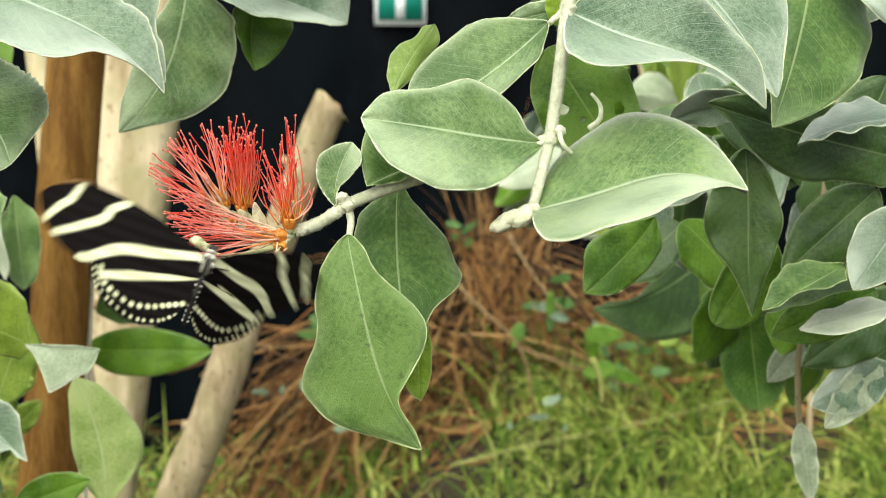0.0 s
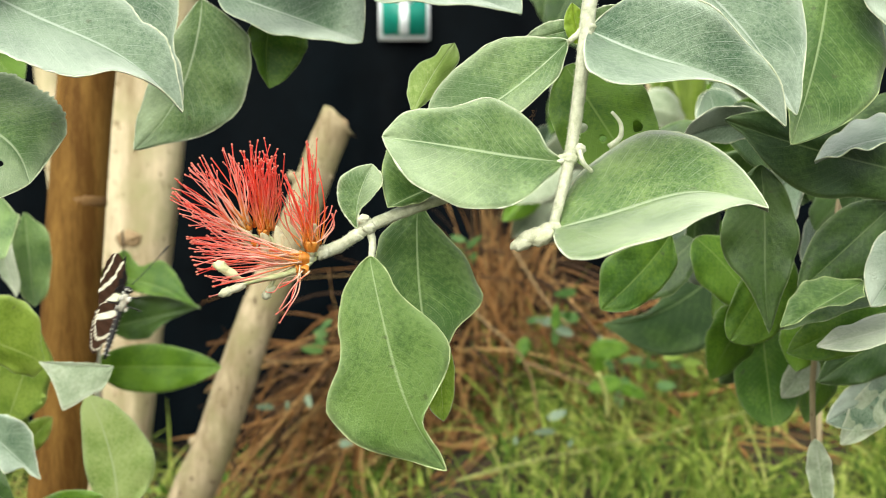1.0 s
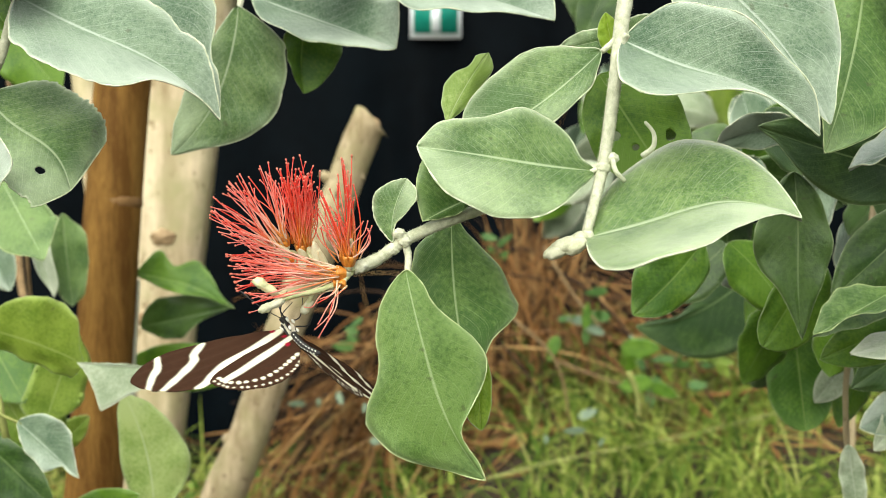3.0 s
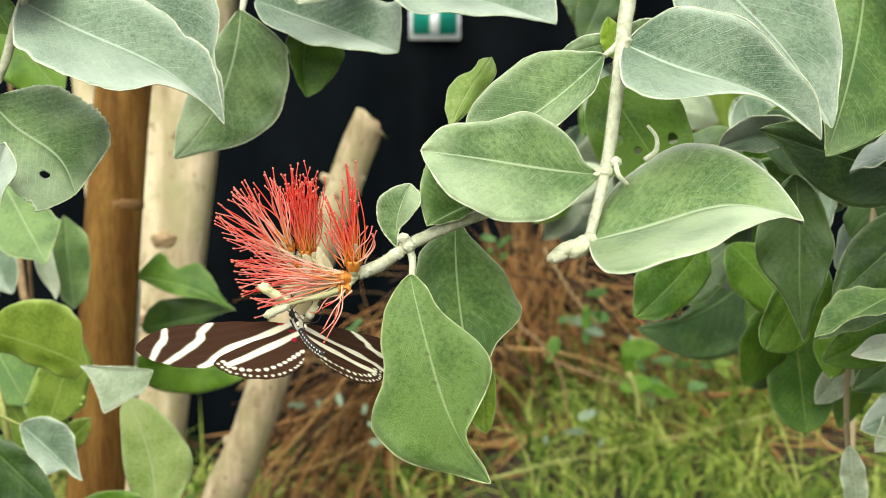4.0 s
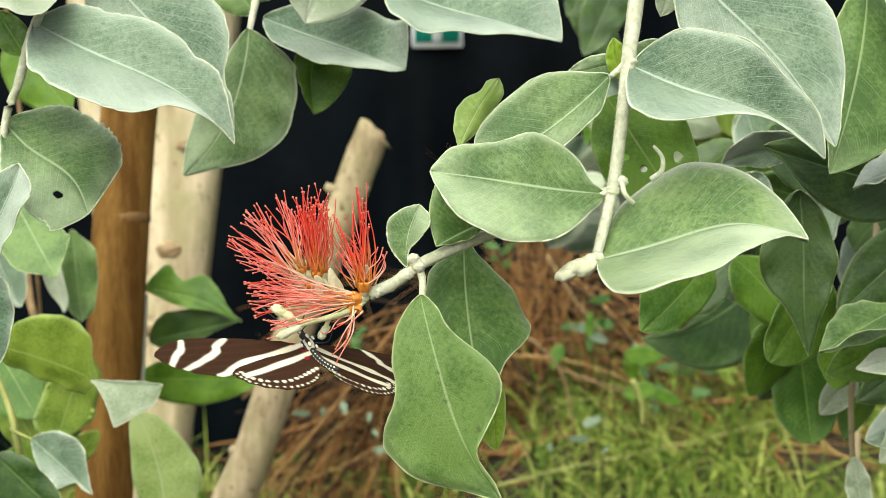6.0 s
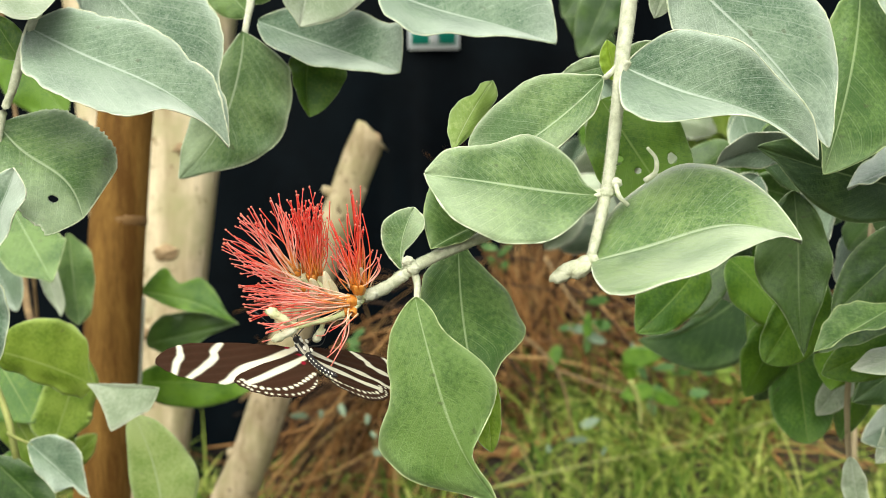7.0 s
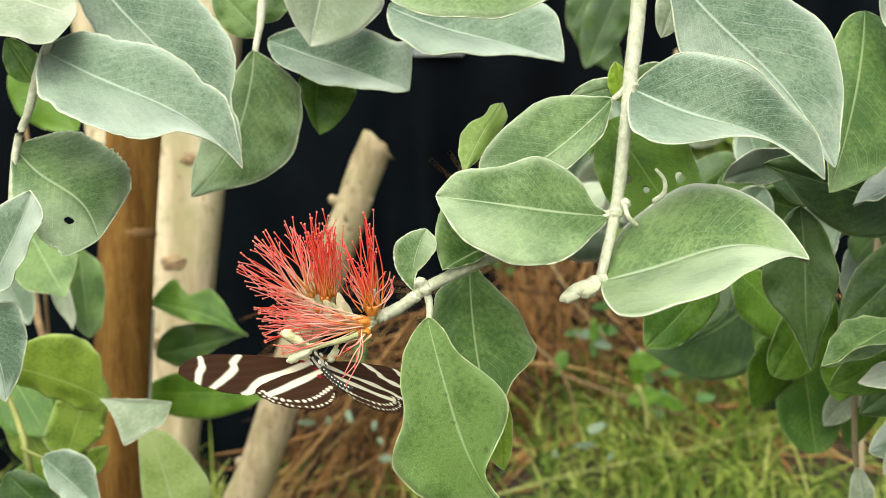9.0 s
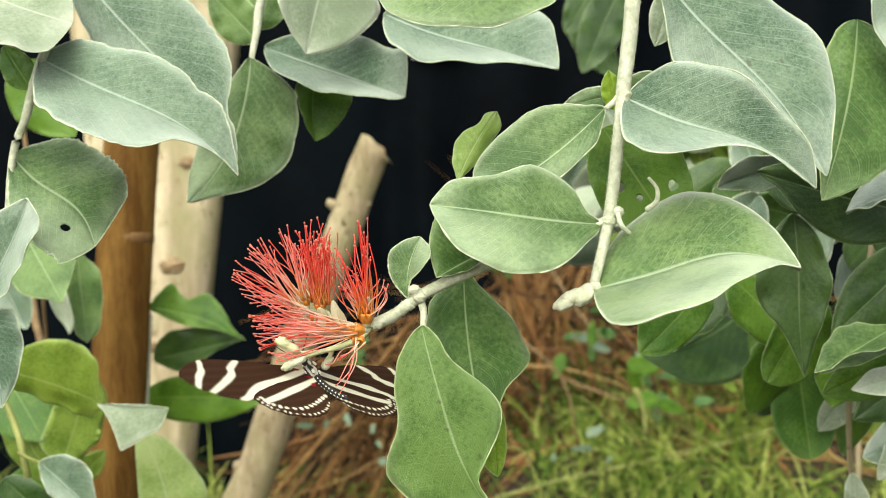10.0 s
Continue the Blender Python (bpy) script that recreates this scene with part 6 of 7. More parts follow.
leaf(back_bush, silver, (0.1805, 1.3198, 1.0628), (0.2143, 1.3125, 0.9929), (0.028, 0.0238, 0.0122), (-0.029, -0.0377, -0.012), bow=(-0.0004, 0, -0.0002), nu=16, nv=4)
leaf(back_bush, silver, (0.2578, 1.6007, 1.0807), (0.2184, 1.5935, 1.0116), (0.0273, -0.0026, -0.0155), (-0.0173, 0.0417, 0.0143), bow=(-0.0047, 0.0003, 0.0027), nu=16, nv=4)
leaf(back_bush, felted, (0.2371, 1.3213, 0.9851), (0.2194, 1.3128, 0.9042), (0.025, -0.0021, -0.0054), (-0.0293, -0.0397, 0.0065), bow=(-0.003, 0.0001, 0.0006), nu=16, nv=4)
leaf(back_bush, silver, (0.2008, 1.2792, 0.9882), (0.2695, 1.2739, 0.9378), (0.0143, 0.0185, 0.0146), (-0.019, -0.0416, -0.0146), bow=(0.0011, 0.0002, 0.0015), nu=16, nv=4)
leaf(back_bush, silver, (0.1751, 1.39, 0.9081), (0.2546, 1.3838, 0.8498), (0.0193, 0.0436, 0.0137), (-0.0208, -0.0401, -0.0169), bow=(-0.0009, -0.0001, -0.0012), nu=16, nv=4)
leaf(back_bush, silver, (0.3091, 1.3161, 1.015), (0.2633, 1.3112, 0.9682), (0.0087, -0.0337, -0.0149), (-0.0151, -0.001, 0.0141), bow=(0.0038, -0.0004, -0.0037), nu=16, nv=4)
leaf(back_bush, green, (0.3228, 1.3095, 0.9493), (0.2552, 1.3062, 0.9173), (0.0033, -0.0295, -0.0182), (-0.0142, -0.0145, 0.0228), bow=(0.0019, -0.0004, -0.004), nu=16, nv=4)
leaf(back_bush, bright, (0.2606, 1.1504, 1.0581), (0.2675, 1.1425, 0.9828), (0.0257, 0.0214, 0.0022), (-0.0077, 0.0413, -0.0008), bow=(-0.0046, 0, -0.0004), nu=16, nv=4)
leaf(back_bush, silver, (0.218, 1.1803, 0.9953), (0.1342, 1.1777, 0.9701), (0.0112, 0.026, -0.0233), (-0.0097, -0.0172, 0.0227), bow=(-0.0001, 0, 0.0004), nu=16, nv=4)
leaf(back_bush, bright, (0.4159, 1.4977, 0.9284), (0.4916, 1.4952, 0.9049), (-0.0006, -0.0256, 0.0271), (-0.0212, -0.044, -0.0254), bow=(-0.0006, -0.0002, -0.0019), nu=16, nv=4)
leaf(back_bush, silver, (0.2496, 1.5709, 1.0216), (0.3447, 1.5681, 0.9957), (0.0004, -0.0317, 0.0247), (-0.006, -0.0026, -0.0214), bow=(0.0003, 0.0001, 0.0012), nu=16, nv=4)
leaf(back_bush, silver, (0.2581, 1.3889, 0.9439), (0.183, 1.3863, 0.9193), (0.0022, -0.0311, -0.0192), (-0.0039, 0.033, 0.0248), bow=(0.0001, 0, -0.0002), nu=16, nv=4)
leaf(back_bush, silver, (0.243, 1.4834, 1.0291), (0.3031, 1.4758, 0.9568), (0.02, 0.0037, 0.0162), (-0.0254, -0.0284, -0.0167), bow=(0.0046, 0.0004, 0.0038), nu=16, nv=4)
leaf(back_bush, silver, (0.357, 1.5152, 0.9859), (0.3052, 1.5094, 0.9301), (0.0192, 0.0088, -0.0158), (-0.0189, -0.0093, 0.0155), bow=(0.0032, -0.0003, -0.0029), nu=16, nv=4)
leaf(back_bush, green, (0.2816, 1.6199, 1.0648), (0.2579, 1.6097, 0.9674), (0.0271, 0.0125, -0.0058), (-0.025, 0.001, 0.006), bow=(0.0011, 0, -0.0003), nu=16, nv=4)
leaf(back_bush, felted, (0.2911, 1.5747, 0.9034), (0.197, 1.5687, 0.8469), (0.0076, -0.0276, -0.0171), (-0.0214, -0.0314, 0.0291), nu=16, nv=4)
leaf(back_bush, silver, (0.1846, 1.2994, 1.0447), (0.1712, 1.2933, 0.9865), (0.0245, 0.0077, -0.0052), (-0.0217, -0.0376, 0.0033), bow=(-0.0013, 0, 0.0003), nu=16, nv=4)
leaf(back_bush, silver, (0.3357, 1.4065, 0.939), (0.4146, 1.4035, 0.9112), (0.0102, 0.0117, 0.021), (-0.0079, -0.0035, -0.021), bow=(-0.0015, -0.0004, -0.0041), nu=16, nv=4)
leaf(back_bush, bright, (0.3681, 1.6248, 1.0168), (0.3092, 1.62, 0.9719), (0.0199, 0.016, -0.0209), (-0.013, 0.031, 0.0245), bow=(-0.0027, 0.0004, 0.0035), nu=16, nv=4)
leaf(back_bush, silver, (0.173, 1.1866, 0.9538), (0.1221, 1.184, 0.9284), (0.0072, 0.0023, -0.0135), (-0.0099, -0.0209, 0.0152), bow=(0.0013, -0.0003, -0.0026), nu=16, nv=4)
leaf(back_bush, silver, (0.1626, 1.1412, 0.9659), (0.0972, 1.1373, 0.9286), (0.0088, -0.007, -0.016), (-0.0063, 0.0212, 0.0139), bow=(0.0011, -0.0002, -0.0019), nu=16, nv=4)

# low leaves near the trunk
sapling = thing("leafy_shoot", (-0.2629, 0.6072, 0.8531), "young shoot with yellow-green and grey leaves", "shoot")
stem(sapling, [(-0.2693, 0.6118, 0.8975), (-0.2498, 0.5994, 0.8614), (-0.2401, 0.5884, 0.8387), (-0.2422, 0.6018, 0.8023), (-0.244, 0.6103, 0.7185), (-0.2638, 0.6376, 0.4841), (-0.2968, 0.6923, 0.1817)], 0.0016, 0.003, straw_mat)
stem(sapling, [(-0.2438, 0.5892, 0.8464), (-0.2342, 0.5804, 0.8455), (-0.2236, 0.5717, 0.8448)], 0.0009, 0.0007, straw_mat, name="petiole")
leaf(sapling, bright, (-0.2515, 0.5850, 0.8950), (-0.1931, 0.5820, 0.8748), (0.0102, -0.0040, 0.0265), (-0.0046, 0.0060, -0.0118), bow=(0.0031, 0.0000, 0.0008), pl=(0.32, 0.61, 0.76, 0.86, 0.93, 1, 0.97, 0.94, 0.88, 0.78, 0.26), pr=(0.43, 0.81, 0.87, 0.91, 0.95, 0.97, 0.98, 1, 1, 0.97, 0.9), ragged=0.02)
leaf(sapling, silver, (-0.1512, 0.5600, 0.8778), (-0.1905, 0.5660, 0.8789), (0.0001, 0.0010, 0.0007), (-0.0020, -0.0080, -0.0221), bow=(0.0000, 0.0000, 0.0000), pl=(0.25, 0.5, 0.75, 1, 0.95, 0.89, 0.83, 0.75, 0.56, 0.37, 0.19), pr=(0.47, 0.58, 0.68, 0.77, 0.86, 0.95, 1, 0.72, 0.48, 0.29, 0.13), wave=0.0008)
leaf(sapling, felted, (-0.2256, 0.5720, 0.8459), (-0.1917, 0.5650, 0.8174), (0.0117, -0.0020, 0.0126), (-0.0048, -0.0060, -0.0052), bow=(0.0000, 0.0000, 0.0000), pl=(0.49, 0.76, 0.87, 0.96, 1, 0.95, 0.91, 0.71, 0.51, 0.32, 0.15), pr=(0.37, 0.64, 0.79, 0.95, 0.97, 0.99, 1, 1, 0.18, 0.17, 0.14))
leaf(sapling, bright, (-0.2727, 0.7172, 0.8303), (-0.2509, 0.714, 0.8003), (0.0079, 0.0006, 0.0057), (-0.0091, -0.0007, -0.0066))
leaf(sapling, bright, (-0.3058, 0.7425, 0.8243), (-0.2824, 0.7403, 0.803), (0.0063, 0.0007, 0.0069), (-0.0079, -0.0009, -0.0086))
leaf(sapling, bright, (-0.2728, 0.7548, 0.7767), (-0.2489, 0.7573, 0.8005), (-0.0068, 0.0007, 0.0067), (0.0062, -0.0006, -0.0062))
leaf(sapling, deep, (-0.2525, 0.5877, 0.8325), (-0.2122, 0.5837, 0.7939), (0.0086, 0.0009, 0.0089), (-0.0151, -0.0016, -0.0156))
leaf(sapling, pale, (-0.1703, 0.6286, 0.7694), (-0.1913, 0.6476, 0.8426), (-0.0157, -0.0004, -0.0036), (0.0223, 0.009, 0.0032), bow=(0.005, 0.0001, 0.0012), pl=(0.34, 0.64, 0.82, 0.94, 0.99, 1.0, 0.95, 0.85, 0.73, 0.6, 0.43), pr=(0.32, 0.6, 0.82, 0.95, 1.0, 0.98, 0.9, 0.81, 0.71, 0.57, 0.4))
leaf(sapling, green, (-0.2178, 0.6162, 0.774), (-0.1751, 0.6179, 0.7903), (-0.0042, 0.0012, 0.011), (0.0035, -0.001, -0.0091))
leaf(sapling, bright, (-0.2851, 0.6761, 0.8509), (-0.2532, 0.6709, 0.8015), (0.0119, 0.0008, 0.0076), (-0.0119, -0.0008, -0.0076))
leaf(sapling, bright, (-0.2727, 0.7168, 0.8266), (-0.2464, 0.7203, 0.8603), (-0.0119, 0.001, 0.0092), (0.0089, -0.0007, -0.0069))
sprout = thing("leafy_shoot", (-0.2652, 0.9174, 0.6786), "thin shoot with dark green leaves beside the trunk", "shoot")
stem(sprout, [(-0.276, 0.9289, 0.6234), (-0.2691, 0.9225, 0.7271), (-0.2638, 0.9217, 0.8016), (-0.2575, 0.9208, 0.8748)], 0.002, 0.0014)
leaf(sapling, green, (-0.2603, 0.9210, 0.8794), (-0.1740, 0.9050, 0.8529), (0.0072, 0.0100, 0.0197), (-0.0030, -0.0040, -0.0082), bow=(0.0016, 0.0000, 0.0057), pl=(0.95, 1, 0.71, 0.56, 0.8, 0.95, 0.87, 0.69, 0.46, 0.2, 0.07), pr=(0.34, 0.61, 0.84, 0.94, 1, 0.97, 0.75, 0.49, 0.38, 0.29, 0.16), ragged=0.04, nu=60, nv=12)
# shaded underside of the leaf before it: its shade is in the deep green
leaf(sapling, deep, (-0.2584, 0.9270, 0.8331), (-0.1761, 0.9140, 0.8534), (-0.0041, 0.0020, 0.0207), (0.0032, -0.0020, -0.0161), bow=(0.0000, 0.0000, 0.0000), pl=(0.66, 0.88, 1, 0.97, 0.94, 0.9, 0.82, 0.74, 0.63, 0.48, 0.29), pr=(0.39, 0.69, 0.89, 0.96, 1, 0.72, 0.5, 0.31, 0.23, 0.15, 0.08))
leaf(sapling, satin, (-0.2642, 0.6600, 0.9694), (-0.2260, 0.6200, 0.9262), (0.0138, 0.0100, 0.0072), (-0.0176, -0.0100, -0.0093), bow=(0.0000, 0.0000, 0.0000), pl=(0.3, 0.6, 0.71, 0.76, 0.82, 0.88, 0.94, 1, 0.76, 0.51, 0.26), pr=(0.5, 1, 0.97, 0.94, 0.91, 0.89, 0.86, 0.83, 0.7, 0.47, 0.23), nu=20, nv=4)
leaf(sapling, green, (-0.3018, 0.7000, 0.8834), (-0.2559, 0.6600, 0.8338), (0.0121, 0.0100, 0.0068), (-0.0179, -0.0100, -0.0100), bow=(0.0000, 0.0000, 0.0000), pl=(0.15, 0.31, 0.47, 0.63, 0.7, 0.78, 0.85, 0.92, 1, 0.67, 0.34), pr=(0.25, 0.5, 0.75, 1, 0.98, 0.96, 0.93, 0.9, 0.87, 0.71, 0.36), nu=20, nv=4)
leaf(sapling, bright, (-0.2363, 0.7000, 0.8723), (-0.2461, 0.6600, 0.8160), (0.0146, 0.0100, -0.0050), (-0.0147, -0.0100, 0.0050), bow=(0.0000, 0.0000, 0.0000), pl=(0.26, 0.52, 0.79, 0.89, 0.92, 0.94, 0.97, 1, 0.88, 0.59, 0.29), pr=(0.21, 0.43, 0.65, 0.86, 0.95, 0.96, 0.97, 0.99, 1, 0.88, 0.44), nu=20, nv=4)
leaf(sapling, green, (-0.2791, 0.7200, 0.8109), (-0.2841, 0.6800, 0.7660), (0.0178, 0.0100, -0.0061), (-0.0153, -0.0100, 0.0053), bow=(0.0000, 0.0000, 0.0000), pl=(0.28, 0.56, 0.85, 1, 0.95, 0.89, 0.84, 0.78, 0.69, 0.46, 0.23), pr=(0.22, 0.45, 0.67, 0.9, 1, 0.99, 0.97, 0.96, 0.95, 0.9, 0.45), nu=20, nv=4)
leaf(sprout, green, (-0.2711, 0.9302, 0.7998), (-0.1589, 0.9132, 0.8025), (0.0002, 0.002, 0.0192), (-0.0002, -0.0023, -0.0221))
back_shoot = thing("leafy_shoot", (-0.3175, 0.8231, 1.0155), "grey leaves hanging behind the shoots", "shoot")
stem(back_shoot, [(-0.3427, 0.8407, 1.183), (-0.3224, 0.8188, 1.0568), (-0.3067, 0.7993, 0.9537), (-0.3048, 0.8055, 0.848)], 0.002, 0.0014, straw_brown)
stem(back_shoot, [(-0.3048, 0.8055, 0.848), (-0.3627, 0.9368, 0.8628), (-0.4063, 1.0264, 0.8927), (-0.4863, 1.1101, 0.8665)], 0.003, 0.004, straw_brown, name="twig")
leaf(back_shoot, silver, (-0.3075, 0.8000, 0.9545), (-0.2801, 0.7850, 0.8808), (-0.0091, 0.0040, -0.0030), (0.0123, -0.0100, 0.0040), bow=(0.0000, 0.0000, 0.0000), pl=(0.45, 0.77, 0.86, 0.94, 1, 0.95, 0.89, 0.84, 0.7, 0.47, 0.23), pr=(0.47, 0.9, 0.94, 0.97, 1, 0.99, 0.95, 0.92, 0.82, 0.65, 0.48))
leaf(back_shoot, satin, (-0.2817, 0.8100, 0.9392), (-0.2731, 0.8000, 0.8718), (-0.0094, -0.0060, -0.0010), (0.0147, 0.0040, 0.0016), bow=(0.0000, 0.0000, 0.0000), pl=(0.32, 0.65, 0.97, 1, 0.98, 0.96, 0.94, 0.89, 0.83, 0.78, 0.52), pr=(0.39, 0.78, 0.98, 0.99, 0.99, 1, 0.96, 0.87, 0.79, 0.7, 0.54))
leaf(back_shoot, green, (-0.278, 0.6991, 1.0695), (-0.239, 0.6943, 1.0236), (0.0162, 0.0014, 0.0137), (-0.0162, -0.0014, -0.0137))
leaf(back_shoot, felted, (-0.3287, 0.7715, 0.9354), (-0.3047, 0.7665, 0.8878), (0.0143, 0.0007, 0.0071), (-0.0143, -0.0007, -0.0071))



# ---- butterfly ----
def wing_mat(name, ground, pale):
    m, n, l, p = mat(name)
    at = n.new("ShaderNodeAttribute")
    at.attribute_name = "band"
    mott = noisy(n, l, 500, 4, 0.7)
    g = mixed(n, l, maths(n, l, "MULTIPLY", mott, 0.5), ground, tuple(c * 1.8 for c in ground))
    c = mixed(n, l, at.outputs["Fac"], g, pale)
    at2 = n.new("ShaderNodeAttribute")
    at2.attribute_name = "rose"
    c = mixed(n, l, at2.outputs["Fac"], c, (0.26, 0.008, 0.025))
    l.new(c, p.inputs["Base Color"])
    p.inputs["Roughness"].default_value = 0.75
    p.inputs["Specular IOR Level"].default_value = 0.04
    bump(n, l, p, mott, 0.2, 0.0002)
    return m


wing_above = wing_mat("wing_upper_side", (0.006, 0.005, 0.005), (0.80, 0.82, 0.52))
wing_below = wing_mat("wing_under_side", (0.032, 0.0155, 0.0085), (0.68, 0.66, 0.50))
fly_black = plain("black_scales", (0.006, 0.006, 0.006), (0.02, 0.018, 0.016), 500, 0.6)
fly_cream = plain("cream_scales", (0.42, 0.40, 0.30), (0.66, 0.64, 0.52), 900, 0.8)
fly_white = plain("white_scales", (0.7, 0.7, 0.6), (0.85, 0.85, 0.75), 500, 0.7)

FORE = dict(x=(0, 8, 16, 24, 30, 35, 39, 42.5, 45, 46.6, 47.4), lead=(2, 4.2, 5.4, 5.8, 5.5, 4.9, 3.6, 1.7, -0.2, -1.9, -3.8), trail=(-3, -6, -9.5, -12.4, -14.0, -13.5, -12.2, -10.4, -8.2, -6.2, -4.6),
            bands=((((2.6, 1.9), (11.8, -2.2), (19.0, -4.9), (23.8, -7.8), (27.7, -11.6), (30.8, -13.7)), 1.15), (((25, 5.2), (28.3, 1.6), (29.0, -1.2), (33.5, -5.7), (40, -11.4)), 0.95), (((38.4, 3.4), (39.3, -1.2), (41.3, -4.2), (43.6, -9.4)), 0.85)), rows=())
HIND = dict(x=(0, 3, 6, 10, 15, 20, 24, 26.5, 27.8), lead=(-1, -1.4, -1.8, -2.6, -4.0, -6.0, -8.2, -10.0, -11.8), trail=(-9, -16.2, -19.2, -21.0, -21.3, -20.0, -17.6, -15.0, -12.6),
            bands=((((0.4, -2.6), (8.5, -6.2), (17.5, -10.2), (23.4, -12.8)), 1.0),), rows=(((1.8, -11), (5.4, -13.2), (9.0, -15.2), (14, -16.8), (19.5, -16.0), (23.4, -14.2), (25, -11.4), 15, 0.7), ((2.4, -14.6), (6.2, -18), (12, -20), (18, -19.1), (23.8, -16.5), (26.6, -12.3), 17, 0.42)))


def seg_dist(p, a, b):
    ab, ap = Vector(b) - Vector(a), p - Vector(a)
    t = max(0, min(1, ap.dot(ab) / ab.length_squared))
    return (ap - ab * t).length, t


def build_wing(name, plan, side, parent, height, label):
    """A thin, slightly arched wing; its pattern is kept with its vertices."""
    nu, nv = 110, 56
    mm = 0.00106
    pale, rose, verts = [], [], []
    dots = []
    for row in plan["rows"]:
        pts, n, r = [Vector((*q, 0)) for q in row[:-2]], row[-2], row[-1]
        path = smooth_path(pts, 12)
        dots += [(path[round(i * (len(path) - 1) / (n - 1))].xy, r) for i in range(n)]
    for i in range(nu + 1):
        x = plan["x"][-1] * (i / nu) ** 0.9
        hi, lo = np.interp(x, plan["x"], plan["lead"]), np.interp(x, plan["x"], plan["trail"])
        for j in range(nv + 1):
            y = hi + (lo - hi) * j / nv
            q = Vector((x, y))
            b = 0.0
            for pts, half in plan["bands"]:
                path = [w.xy for w in smooth_path([Vector((*c, 0)) for c in pts], 4)]
                for k in range(len(path) - 1):
                    d, t = seg_dist(q, path[k], path[k + 1])
                    f = (k + t) / (len(path) - 1)
                    wd = half * (0.75 + 0.5 * math.sin(f * 2.6 + 0.3))
                    b = max(b, min(1, max(0, (wd - d) / 0.5 + 0.5)))
            for c, r in dots:
                b = max(b, min(1, max(0, (r - (q - c).length) / 0.4 + 0.5)))
            pale.append(b)
            rose.append(max(0, min(1, (1.0 - min((q - Vector(c)).length for c in ((2.2, -1.2), (4.5, 2.6), (2.6, -5.2)))) / 0.5)))
            arch = 0.9 * math.sin(min(1, x / 40) * math.pi) - 0.004 * (y + 2) ** 2 + 0.12 * math.sin(y * 1.9 + x * 0.35)
            verts.append((side * x * mm, y * mm, (arch + height) * mm))
    n = len(verts)
    verts += [(x, y, z - 0.00012) for x, y, z in verts]
    faces, slots = [], []
    idx = lambda i, j: i * (nv + 1) + j
    for i in range(nu):
        for j in range(nv):
            f = (idx(i, j), idx(i, j + 1), idx(i + 1, j + 1), idx(i + 1, j))
            up = f if side > 0 else f[::-1]
            faces += [up, tuple(k + n for k in up[::-1])]
            slots += [0, 1]
    rim = [idx(i, 0) for i in range(nu + 1)] + [idx(nu, j) for j in range(1, nv + 1)] + [idx(i, nv) for i in range(nu - 1, -1, -1)] + [idx(0, j) for j in range(nv - 1, 0, -1)]
    for a, b in zip(rim, rim[1:] + rim[:1]):
        faces.append((a, b, b + n, a + n))
        slots.append(0)
    me = bpy.data.meshes.new(name)
    me.from_pydata(verts, [], faces)
    for key, vals in (("band", pale), ("rose", rose)):
        me.attributes.new(key, "FLOAT", "POINT").data.foreach_set("value", (vals if key == "band" else [0.0] * n) + vals)
    me.materials.append(wing_above)
    me.materials.append(wing_below)
    me.polygons.foreach_set("material_index", slots)
    return part(name, me, None, parent, label)


